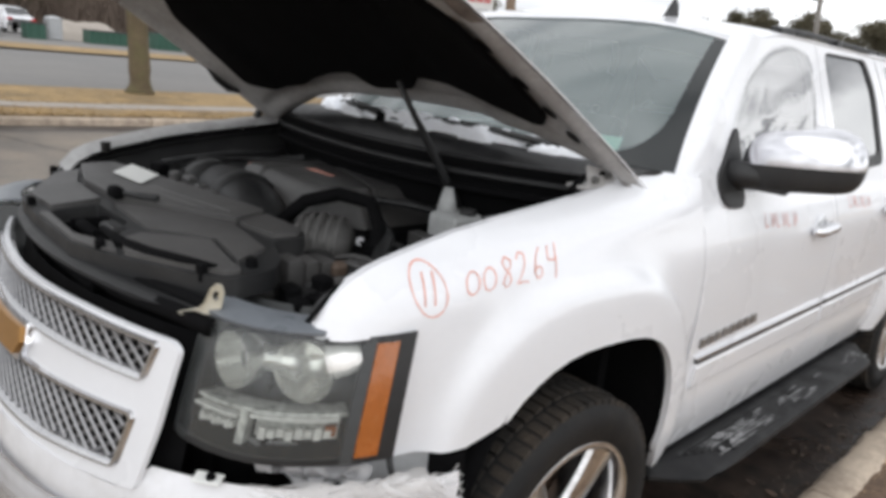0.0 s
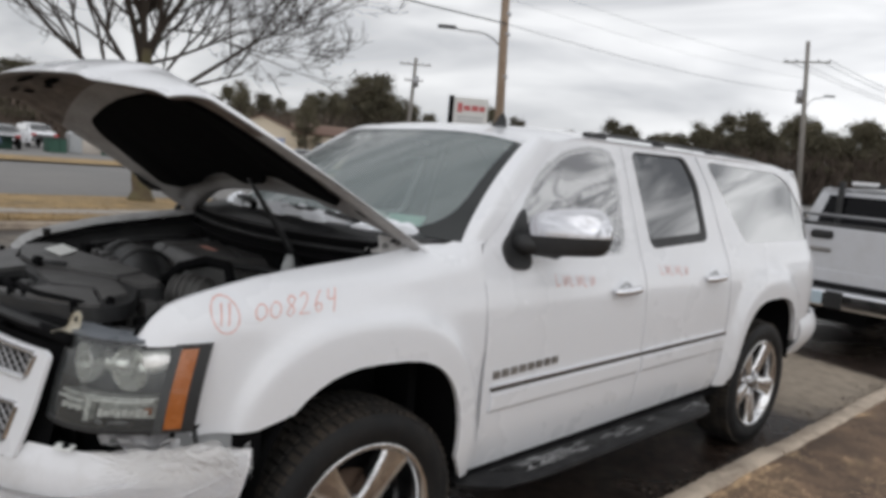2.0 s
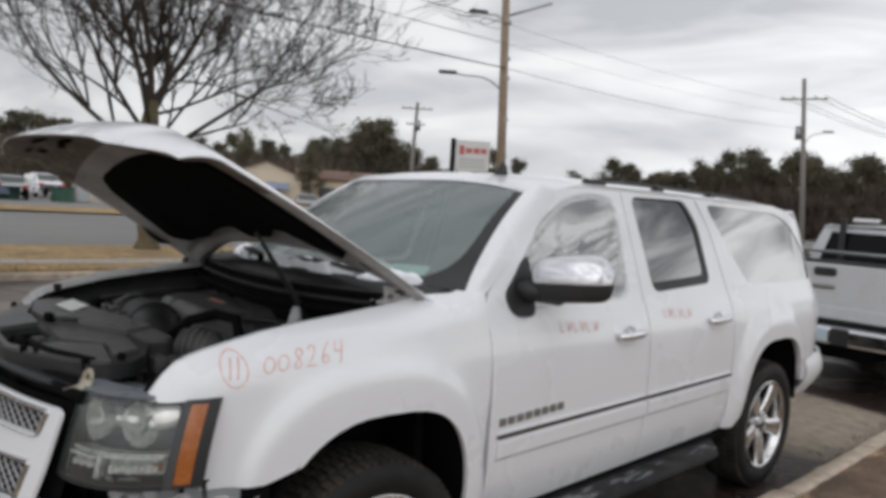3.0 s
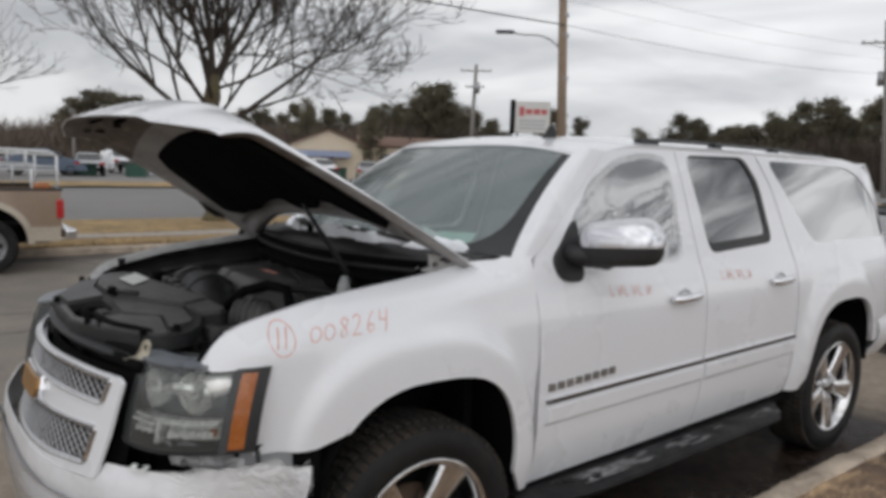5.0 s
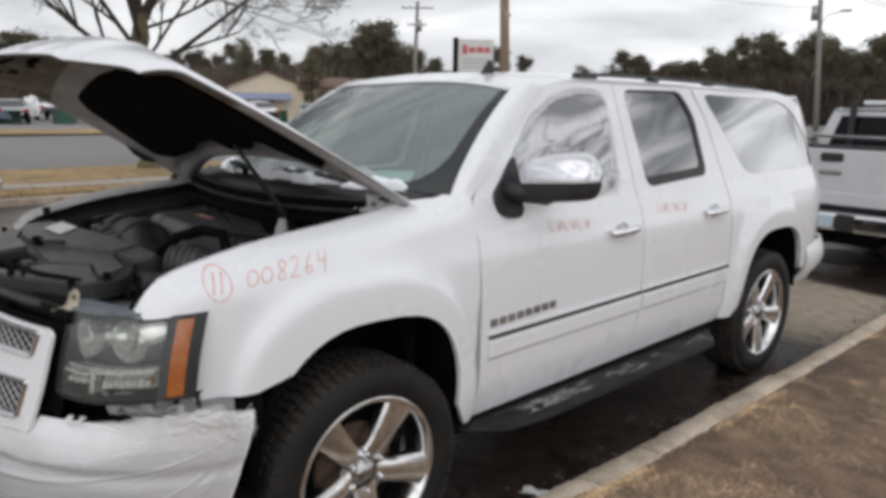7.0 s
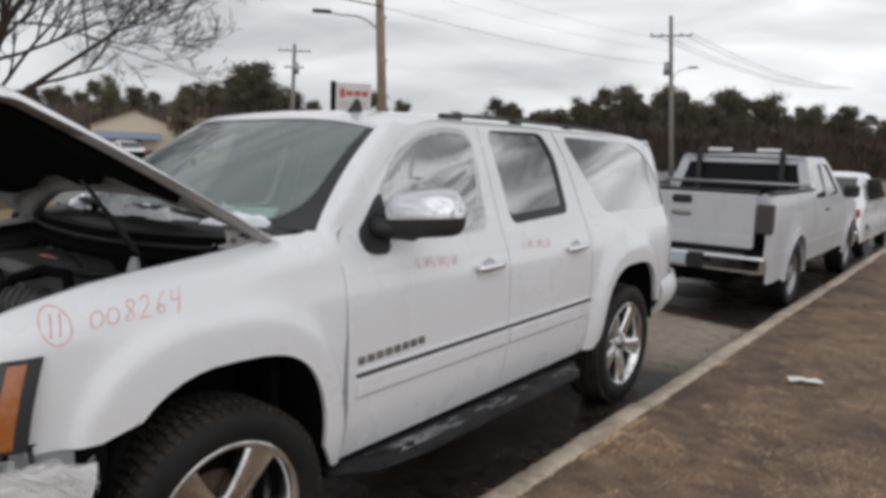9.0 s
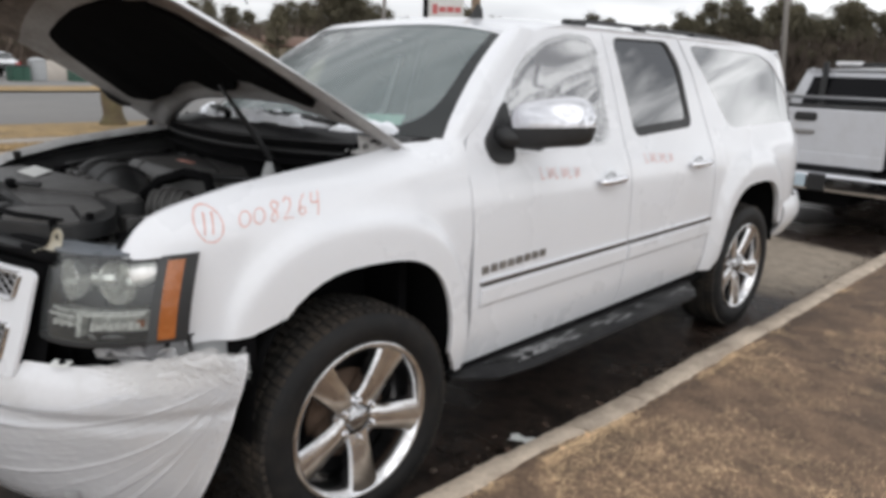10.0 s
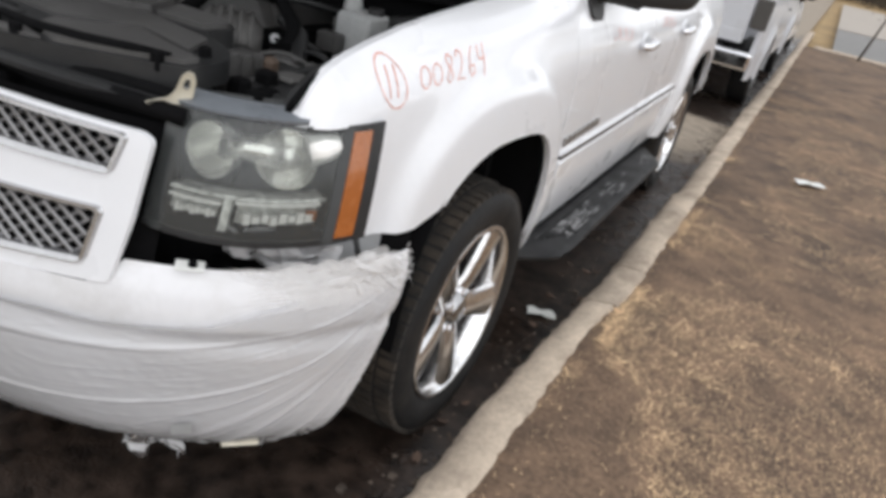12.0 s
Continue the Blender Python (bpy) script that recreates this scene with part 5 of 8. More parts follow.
for s in (1, -1):
    part("corner_shield", sheet(lambda a, b, s=s: Vector((s * (0.52 + 0.34 * a), -0.86 + 0.36 * a, 0.50 + 0.38 * b)), 4, 3), M["deep"], suv, "dark inner shield behind the lamp gap")
    part("fender_bracket", sheet(lambda a, b, s=s: Vector((s * (0.845 + 0.045 * a), -0.64 + 0.16 * a, 0.735 + 0.095 * b - 0.02 * a * b)), 3, 3, 0.006), M["grey_primer"], suv, "bare grey fender bracket")
    part("fender_clip", box((-0.030, -0.016, -0.003), (0.030, 0.016, 0.003), 0.002, pose(s * 0.685, -0.900, 0.772, 12, 0, s * 38)), M["paper"], suv, "white broken clip")
    part("clip_plug", tube([(s * 0.690, -0.896, 0.772), (s * 0.690, -0.897, 0.783)], [0.011, 0.009], 10), M["deep"], suv, "black plug")
    part("liner_edge", sheet(lambda a, b, s=s: Vector((s * (0.87 + 0.06 * a), -0.52 + 0.12 * a, 0.62 + 0.21 * b)), 3, 3, 0.01), M["deep"], suv)
    part("hanging_cable", tube([(s * 0.885, -0.60, 0.84), (s * 0.90, -0.60, 0.80), (s * 0.905, -0.59, 0.765), (s * 0.895, -0.58, 0.745)], [0.008, 0.007, 0.009, 0.014], 8), M["plastic"], suv, "loose black plug on a cable", smooth=True)
TAB = rounded([(-0.064, 1.088), (-0.022, 1.102), (-0.009, 1.116), (0.003, 1.148), (0.014, 1.158), (0.026, 1.155), (0.031, 1.140), (0.026, 1.108), (0.008, 1.085), (-0.016, 1.077)], 0.004)
TAB_HOLE = rounded([(0.006, 1.128), (0.011, 1.143), (0.020, 1.144), (0.019, 1.127), (0.013, 1.120)], 0.003)
shaped("lamp_bracket", TAB, [TAB_HOLE], lambda a, b, d: Vector((0.598 + 0.72 * a - 0.69 * (0.004 - d), -0.862 + 0.69 * a + 0.72 * (0.004 - d), b)), M["cream"], suv, "leaning cream plastic lamp bracket with a hole", 0.02, 0.008)

# ---- raised hood ----
HA = radians(28)


def hood_len(u):
    return 1.225 - 0.135 * abs(u) ** 2.3


def hood_rear(u):
    """The rear edge follows the windscreen's base, so its middle lies further forward."""
    return 0.225 * (1 - abs(u) ** (6.0 if u > 0 else 2.3))


def hood_at(u, d, off=0.0):
    """u across from -1 to 1, d metres forward from the hinge, off along the skin's inside."""
    w = (0.862 - 0.055 * d) * (1.0 if u > 0 else 0.945)  # pushed in on the far side
    L = hood_len(u)
    k = 1 - abs(u) ** 2
    roll = 0.12 + 0.15 * k
    h = (0.055 + 0.068 * step01(0.35, 0.95, d)) * k + 0.014 * step01(0.62, 0.50, abs(u)) + 0.018 * math.sin(math.pi * min(d / 1.15, 1))
    q = max(0.0, (d - (L - roll)) / roll)
    h -= (0.06 + 0.143 * k) * q ** 1.8
    h -= 0.012 * max(0, (abs(u) - 0.92) / 0.08) ** 2
    h -= off
    x = u * w
    skew = 0.088 * (x - 0.86)  # the hood sits askew on its hinges
    return Vector((x, 0.315 - d * math.cos(HA) + h * math.sin(HA) + skew, 1.352 + d * math.sin(HA) + h * math.cos(HA) + 0.4 * skew * max(0, 1 - d / 1.1)))


hood = part("hood", sheet(lambda a, b: hood_at(a * 2 - 1, hood_rear(a * 2 - 1) + (hood_len(a * 2 - 1) - hood_rear(a * 2 - 1)) * b), 64, 48, 0.004), M["white"], suv, "white hood, propped open, with black felt underneath", smooth=True, sharp=60)


def inner_at(a, b):
    u = a * 2 - 1
    edge = min(1 - abs(u), b, 1 - b)
    off = 0.005 + 0.028 * step01(0.0, 0.035, edge) - 0.012 * step01(0.05, 0.10, edge) + 0.012 * step01(0.10, 0.13, edge)
    return hood_at(u * 0.997, hood_rear(u) + (hood_len(u) - hood_rear(u)) * (0.004 + 0.992 * b), off)


part("inner_panel", sheet(lambda a, b: inner_at(a, b * 0.72), 80, 48, flip=True), M["inner_white"], hood, "dusty stamped inner panel, shade put into its grey", smooth=True, sharp=45)
part("nose_panel", sheet(lambda a, b: inner_at(a, 0.72 + 0.28 * b), 80, 24, flip=True), M["inner_dirt"], hood, "grimy brown nose of the inner panel, darkened for shade", smooth=True, sharp=45)
LINER = rounded([(-0.595, 0.70), (-0.54, 0.785), (-0.25, 0.835), (0.0, 0.855), (0.30, 0.885), (0.52, 0.895), (0.66, 0.865), (0.735, 0.76), (0.75, 0.375), (0.70, 0.35), (0.52, 0.445), (0.32, 0.445), (0.25, 0.37), (0.06, 0.345), (0.02, 0.42), (-0.10, 0.405), (-0.22, 0.37), (-0.32, 0.325), (-0.52, 0.30), (-0.64, 0.34)], 0.03)
shaped("felt_liner", LINER, [], lambda a, b, d: hood_at(a / (0.862 - 0.055 * b), b, 0.052 - d + 0.004 * noise.noise((a * 9, b * 9, 0))), M["liner"], hood, "black felt hood liner with a ragged edge", 0.04, 0.02)
rng = random.Random(5)
for k in range(14):
    u, d = rng.uniform(-0.8, 0.45), rng.uniform(0.99, 1.10)
    d = min(d, hood_len(u) - 0.09)
    ru, rd = rng.uniform(0.02, 0.06), rng.uniform(0.008, 0.02)
    part("stamped_hole", sheet(lambda a, b, u=u, d=d, ru=ru, rd=rd: hood_at(u + ru * math.cos(6.283 * a) * b, d + rd * math.sin(6.283 * a) * b, 0.0365), 10, 2, 0.001), M["deep"], hood)
for k, d in enumerate((0.30, 0.42, 0.55, 0.70)):
    part("edge_slot", sheet(lambda a, b, d=d: hood_at(0.925 + 0.018 * math.cos(6.283 * a) * b, d + 0.03 * math.sin(6.283 * a) * b, 0.0365), 10, 2, 0.001), M["deep"], hood)
part("gas_strut", tube([(0.294, -0.150, 1.56), (0.31, -0.09, 1.465), (0.325, -0.045, 1.395), (0.345, 0.02, 1.29), (0.372, 0.10, 1.17)], [0.008, 0.009, 0.0125, 0.0125, 0.0125], 10), M["plastic"], suv, "black hood strut", smooth=True)
for s in (1, -1):
    bm = bmesh.new()
    add_tube(bm, [(s * 0.785, 0.20, 1.24), (s * 0.80, 0.25, 1.30), (s * 0.815, 0.285, 1.345), (s * 0.81, 0.24, 1.375)], [0.016, 0.014, 0.014, 0.010], 8)
    add_box(bm, (s * 0.76, 0.14, 1.20), (s * 0.80, 0.26, 1.25), 0.01)
    part("hood_hinge", bm, M["inner_white"] if s > 0 else M["deep"], suv, "hood hinge arm")
part("hood_hinge_link", tube([(-0.79, 0.060, 1.372), (-0.79, 0.035, 1.33), (-0.785, 0.012, 1.27), (-0.78, -0.008, 1.20)], [0.012, 0.016, 0.017, 0.024], 8), M["plastic"], suv, "black hinge link of the hood", smooth=True)
part("hinge_plate", tube([hood_at(-0.955, 0.42, 0.030), hood_at(-0.955, 0.37, 0.042), hood_at(-0.95, 0.31, 0.044), hood_at(-0.94, 0.27, 0.032)], [0.006, 0.012, 0.014, 0.008], 8), M["plastic"], hood, "black hinge plate on the hood's edge", smooth=True)
part("rubber_stop", tube([(-0.70, -0.60, 1.20), (-0.70, -0.60, 1.235)], [0.014, 0.017], 10), M["rubber"], suv, "black rubber hood stop")

# ---- engine bay ----
bay = part("engine_bay_floor", box((-0.70, -0.76, 0.66), (0.70, 0.30, 0.72)), M["deep"], suv, "grimy dark engine bay floor")
for s in (1, -1):
    part("inner_fender", sheet(lambda a, b, s=s: Vector((s * (0.60 + 0.19 * b ** 2), -0.74 + 1.06 * a, 0.72 + (fender_edge(-0.72 + 1.04 * a) - 0.735) * b)), 20, 8, 0.01), M["deep"] if s > 0 else M["plastic"], suv, "dark inner fender", smooth=True)
    part("fender_gutter", sheet(lambda a, b, s=s: Vector((s * (0.735 + 0.058 * b), -0.73 + 1.12 * a, fender_edge(-0.73 + 1.12 * a) - 0.045 + 0.012 * b)), 24, 2, 0.008), M["plastic"], suv, "dark fender gutter", smooth=True)
    if s < 0:
        part("fender_flange", sheet(lambda a, b, s=s: Vector((s * (0.802 - 0.075 * b), -0.72 + 1.10 * a, fender_edge(-0.72 + 1.10 * a) + 0.002 - 0.022 * b * b)), 26, 4, 0.004), M["flange"], suv, "dusty inner edge of the fender", smooth=True)
    for k in range(5):
        yy = -0.62 + 0.19 * k
        part("gutter_bolt", tube([(s * 0.765, yy, fender_edge(yy) - 0.04), (s * 0.765, yy, fender_edge(yy) - 0.02)], [0.012, 0.010], 6), M["plastic"], suv)


def cover_z(y):
    return 1.148 + 0.038 * min(max((y + 0.92) / 0.42, 0), 1)


COVER = rounded([(-0.60, -0.80), (-0.35, -0.955), (-0.15, -0.975), (0.15, -0.985), (0.28, -0.94), (0.47, -0.86), (0.57, -0.80), (0.575, -0.70), (0.53, -0.655), (0.405, -0.60), (0.425, -0.53), (0.40, -0.503), (0.22, -0.505), (-0.22, -0.555), (-0.60, -0.605), (-0.65, -0.70)], 0.02)
RECESS = rounded([(-0.16, -0.935), (-0.165, -0.81), (0.04, -0.81), (0.19, -0.90), (0.10, -0.95)], 0.012)
# the blacker base shows between the grey panels and paints their shadow gaps
cover = shaped("radiator_cover", COVER, [RECESS], lambda a, b, d: Vector((a, b, cover_z(b) - 0.010 - d)), M["plastic"], suv, "large dusty grey-black radiator cover with painted shadow gaps", 0.04, 0.05)
for nm, poly, up in (("rear_panel", [(-0.62, -0.71), (-0.59, -0.615), (-0.22, -0.563), (0.215, -0.514), (0.235, -0.61), (0.0, -0.705), (-0.15, -0.77), (-0.39, -0.775)], 0.012), ("end_panel", [(0.245, -0.607), (0.228, -0.516), (0.395, -0.514), (0.41, -0.535), (0.385, -0.592)], 0.004), ("middle_panel", [(0.01, -0.715), (0.24, -0.62), (0.465, -0.655), (0.50, -0.745), (0.33, -0.71), (0.16, -0.805), (0.06, -0.80), (-0.12, -0.785)], 0.0), ("side_panel", [(-0.57, -0.73), (-0.40, -0.79), (-0.18, -0.80), (-0.175, -0.93), (-0.345, -0.935), (-0.57, -0.80)], 0.004), ("front_panel", [(0.18, -0.83), (0.33, -0.725), (0.50, -0.76), (0.555, -0.765), (0.545, -0.80), (0.46, -0.845), (0.30, -0.915), (0.20, -0.89)], 0.0), ("low_ledge", [(-0.14, -0.945), (0.09, -0.957), (0.20, -0.905), (0.28, -0.925), (0.15, -0.975), (-0.14, -0.967)], -0.004)):
    shaped(nm, rounded([(cx_ + (px_ - cx_) * 0.996, cy_ + (py_ - cy_) * 0.993) for px_, py_ in poly for cx_, cy_ in [(sum(q[0] for q in poly) / len(poly), sum(q[1] for q in poly) / len(poly))]], 0.008), [], lambda a, b, d, up=up: Vector((a, b, cover_z(b) + up - d)), M["plastic_grey"], cover, "", 0.05, up + 0.010)
for x0, y0, x1, y1 in ((-0.30, -0.66, 0.18, -0.595), (-0.34, -0.70, 0.12, -0.635)):
    part("stiffening_rib", tube([(x0, y0, cover_z(y0) + 0.011), (x1, y1, cover_z(y1) + 0.011)], 0.004, 6), M["plastic_grey"], cover)
for x0, y0 in ((-0.62, -0.79), (-0.66, -0.68), (0.53, -0.73), (0.50, -0.83), (0.22, -0.94), (-0.25, -0.955)):
    part("edge_clip", box((x0 - 0.013, y0 - 0.010, cover_z(y0) - 0.03), (x0 + 0.013, y0 + 0.010, cover_z(y0) + 0.012), 0.004), M["deep"], cover)
# no hollow here: a black tube draws the groove's shade on the cover
part("groove_shade", tube([(0.10, -0.892, 1.152), (0.22, -0.896, 1.150), (0.34, -0.873, 1.152), (0.44, -0.838, 1.156), (0.51, -0.805, 1.158)], [0.008, 0.013, 0.014, 0.013, 0.008], 8), M["deep"], cover, "black tube painting the shade of the front groove", smooth=True)
for y0, y1 in ((-0.60, -0.55), (-0.548, -0.505), (-0.50, -0.452)):
    part("sensor_housing", box((0.375 + 0.06 * (y0 + 0.6), y0, 1.04), (0.475, y1, 1.135 - 0.16 * (y0 + 0.6)), 0.016, seg=2), M["plastic_grey"], suv, "dusty grey sensor housing", smooth=True)
part("sensor_plug", box((0.455, -0.475, 1.075), (0.495, -0.43, 1.115), 0.010), M["rust_plug"], suv, "brown sensor plug")
for x0, y0, h in ((0.55, -0.64, 1.105), (0.60, -0.60, 1.09), (0.555, -0.555, 1.115), (0.625, -0.665, 1.10)):
    part("plug_block", box((x0 - 0.024, y0 - 0.02, 1.02), (x0 + 0.024, y0 + 0.02, h), 0.006), M["deep"], suv, "black plug block")
part("prop_rod_clip", tube([(-0.10, -0.762, cover_z(-0.75) + 0.026), (0.0, -0.715, cover_z(-0.71) + 0.026)], 0.009, 8), M["plastic"], cover, smooth=True)
part("rod_catch", box((-0.165, -0.79, cover_z(-0.77) + 0.005), (-0.115, -0.755, cover_z(-0.77) + 0.04), 0.008), M["deep"], cover)
part("label", sheet(lambda a, b: Vector((-0.41 + 0.19 * a - 0.075 * b, -0.682 + 0.01 * a + 0.088 * b, cover_z(-0.69 + 0.095 * b) + 0.0195)), 2, 2, 0.001), M["paper"], cover, "white information sticker")
latch = part("hood_latch", box((-0.18, -0.96, 1.02), (0.2, -0.79, 1.05), 0.01), M["deep"], cover, "black hood latch in its recess")
for k in range(7):
    x = -0.15 + 0.042 * k
    part("latch_fin", box((x, -0.925 + 0.004 * k, 1.06), (x + 0.012, -0.82, 1.10 + 0.02 * (k % 3)), 0.003), M["deep"], latch)
part("latch_hook", tube([(-0.13, -0.87, 1.10), (-0.03, -0.90, 1.13), (0.09, -0.88, 1.11)], 0.016, 8), M["deep"], latch, smooth=True)
part("latch_catch", box((0.02, -0.875, 1.05), (0.11, -0.83, 1.15), 0.008), M["plastic"], latch)
bm = bmesh.new()
for k in range(2):
    pts = []
    for i in range(25):
        t = -1 + 2 * i / 24
        pts.append((0.62 * t, -0.965 + 0.10 * t * t + 0.035 * k, 1.085 + 0.02 * k - 0.02 * t * t + 0.006 * math.sin(9 * t)))
    add_tube(bm, pts, [0.02 - 0.004 * k] * 25, 8)
part("front_tie_bar", bm, M["deep"], suv, "black front tie bar", smooth=True)
part("fascia_lip", sheet(lambda a, b: Vector(((a * 2 - 1) * 0.63, -1.01 + 0.15 * (a * 2 - 1) ** 2 + 0.055 * b, 1.10 - 0.02 * (a * 2 - 1) ** 2 + 0.008 * math.sin(3.1 * b))), 30, 4, 0.015), M["plastic"], suv, "curved black lip above the grille", smooth=True)
part("radiator_face", sheet(lambda a, b: Vector((-0.58 + 1.16 * a, -0.93 + 0.09 * (2 * a - 1) ** 2, 0.60 + 0.50 * b)), 10, 4, 0.01), M["deep"], suv, "dark radiator face")

duct = part("intake_duct", tube([(-0.60, -0.26, 1.05), (-0.48, -0.33, 1.095), (-0.30, -0.35, 1.11), (-0.12, -0.37, 1.095), (0.02, -0.40, 1.05), (0.06, -0.44, 0.98)], [0.09, 0.10, 0.108, 0.110, 0.105, 0.09], 24), M["plastic"], suv, "fat black air intake duct", smooth=True)
for t in (0.3, 0.62):
    x = -0.60 + 0.66 * t
    part("duct_ring", tube([(x - 0.03, -0.352, 1.10), (x + 0.03, -0.356, 1.10)], 0.119, 24), M["plastic"], duct, smooth=True)
part("air_box", box((-0.74, -0.36, 0.98), (-0.46, 0.02, 1.17), 0.04, seg=2), M["plastic"], suv, "black air filter box", smooth=True)


def engine_top(a, b):
    """A moulded cover, falling away at its front and side and cut out round the alternator."""
    x, y = -0.46 + 0.76 * a, -0.36 + 0.56 * b
    h = 1.218 - 0.06 * (x + 0.12) ** 2 - 0.24 * step01(0.11, 0.29, x) - 0.17 * step01(-0.22, -0.35, y) - 0.20 * step01(-0.37, -0.46, x)
    h -= 0.15 * step01(0.180, 0.125, math.hypot(x - 0.22, y + 0.32))
    h -= 0.012 * step01(0.012, 0.004, abs(x + 0.26)) + 0.010 * step01(0.010, 0.003, abs(y + 0.04 + 0.3 * x))
    return Vector((x, y, h))


part("engine_cover", sheet(engine_top, 120, 90), M["plastic_grey"], suv, "sculpted grey-black engine cover with red marker scribble", smooth=True, sharp=60)
for x0, y0 in ((-0.20, -0.10), (-0.56, -0.12)):
    for k in range(5):
        part("red_scribble", tube([(x0 + 0.028 * k, y0 - 0.012, 1.217 if x0 > -0.5 else 1.176), (x0 + 0.028 * k + 0.012, y0 + 0.02, 1.218 if x0 > -0.5 else 1.177), (x0 + 0.028 * k + 0.02, y0 - 0.006, 1.218 if x0 > -0.5 else 1.177)], 0.003, 5), M["red_mark"], suv, "red marker stroke")
alt = bmesh.new()
am = Matrix.Translation((0.235, -0.335, 1.085)) @ Matrix.Rotation(radians(40), 4, "Z")
add_lathe(alt, [(-0.085, 0.0), (-0.085, 0.05), (-0.065, 0.080), (0.055, 0.080), (0.085, 0.05), (0.085, 0.0)], 28, am)
gen = part("alternator", alt, M["alu"], suv, "dull ribbed alternator", smooth=True, sharp=40)
for k in range(5):
    x = -0.058 + 0.028 * k
    bm = bmesh.new()
    add_lathe(bm, [(x - 0.007, 0.074), (x - 0.005, 0.094 - 0.004 * abs(k - 2)), (x + 0.005, 0.094 - 0.004 * abs(k - 2)), (x + 0.007, 0.074)], 28, am)
    part("alternator_rib", bm, M["alu"], gen, smooth=True, sharp=40)
for p in ((0.12, -0.44, 1.10), (0.34, -0.26, 1.10)):
    part("alternator_bolt", tube([p, (p[0] + 0.01, p[1] - 0.03, p[2] + 0.02)], 0.014, 6), M["steel"], gen)
part("belt_guard", tube([(0.10, -0.40, 1.12), (0.13, -0.33, 1.19), (0.20, -0.26, 1.222), (0.30, -0.22, 1.215), (0.37, -0.24, 1.16), (0.41, -0.30, 1.04)], 0.021, 12), M["deep"], suv, "black hose arching over the alternator", smooth=True)
for pts, r in (([(0.30, -0.20, 1.16), (0.38, -0.22, 1.13), (0.46, -0.32, 1.06), (0.50, -0.45, 1.02)], 0.024), ([(0.05, -0.28, 1.17), (0.12, -0.2, 1.20), (0.26, -0.05, 1.19), (0.40, 0.12, 1.16)], 0.012), ([(-0.68, -0.05, 1.16), (-0.5, 0.1, 1.20), (-0.2, 0.2, 1.20), (0.2, 0.21, 1.19)], 0.014), ([(0.52, -0.58, 1.08), (0.56, -0.35, 1.10), (0.62, -0.1, 1.13), (0.66, 0.15, 1.17)], 0.013), ([(-0.66, -0.42, 1.17), (-0.62, -0.2, 1.20), (-0.60, 0.05, 1.21)], 0.010), ([(0.34, -0.52, 1.10), (0.42, -0.44, 1.08), (0.55, -0.40, 1.08), (0.66, -0.30, 1.12)], 0.02), ([(-0.42, -0.46, 1.17), (-0.52, -0.34, 1.20), (-0.56, -0.15, 1.19), (-0.44, 0.02, 1.20)], 0.009)):
    fine = [Vector(p) for p in pts]
    run = []
    for i in range(len(fine) - 1):
        for j in range(5):
            run.append(fine[i].lerp(fine[i + 1], j / 5))
    run.append(fine[-1])
    part("hose", tube(run, r, 8), M["plastic"], suv, smooth=True)
tank = part("fluid_tank", box((0.395, -0.085, 1.03), (0.515, 0.045, 1.205), 0.022, seg=3), M["tank"], suv, "milky translucent fluid tank", smooth=True)
part("tank_neck", tube([(0.415, -0.025, 1.195), (0.408, -0.018, 1.235), (0.402, -0.012, 1.270)], [0.032, 0.024, 0.014], 14), M["tank"], tank, smooth=True)
part("tank_cap", tube([(0.48, 0.0, 1.20), (0.48, 0.0, 1.222)], [0.026, 0.023], 16), M["plastic"], tank, "black cap", smooth=True)
part("fuse_box", box((0.50, 0.02, 1.08), (0.74, 0.24, 1.21), 0.025, seg=2), M["plastic"], suv, "black fuse box", smooth=True)
part("battery", box((0.50, -0.62, 0.92), (0.70, -0.36, 1.085), 0.015), M["plastic"], suv, "black battery")
part("battery_clamp", box((0.53, -0.52, 1.085), (0.60, -0.45, 1.10), 0.006), M["alu"], suv, "dull metal battery clamp")
for p in ((0.36, -0.60, 1.06), (0.42, -0.50, 1.03), (0.62, -0.70, 1.03)):
    part("connector", box((p[0] - 0.05, p[1] - 0.035, p[2] - 0.05), (p[0] + 0.05, p[1] + 0.035, p[2] + 0.035), 0.012), M["alu"] if p[0] < 0.4 else M["plastic"], suv)
part("brake_booster", tube([(0.46, 0.16, 1.06), (0.46, 0.22, 1.06), (0.46, 0.28, 1.06)], [0.10, 0.12, 0.11], 24), M["deep"], suv, "black brake booster", smooth=True)
part("engine_block", box((-0.34, -0.42, 0.78), (0.30, 0.20, 1.10), 0.04), M["deep"], suv, "dark engine block")

# looms, brackets and fasteners between the larger parts
rng = random.Random(23)
for k in range(16):
    x0, y0 = rng.uniform(0.28, 0.64), rng.uniform(-0.48, 0.10)
    z0 = 1.055 + 0.10 * (y0 + 0.48) / 0.6 + rng.uniform(-0.02, 0.03)
    a = rng.uniform(-0.6, 1.2)
    ln = rng.uniform(0.07, 0.20)
    pts = [(x0 + ln * t * math.cos(a), y0 + ln * t * math.sin(a), z0 + 0.03 * math.sin(3.14 * t) - 0.01 * t) for t in np.linspace(0, 1, 6)]
    part("wiring_loom", tube(pts, rng.uniform(0.005, 0.011), 6), M["plastic_grey"] if k % 3 == 0 else M["plastic"], suv, smooth=True)
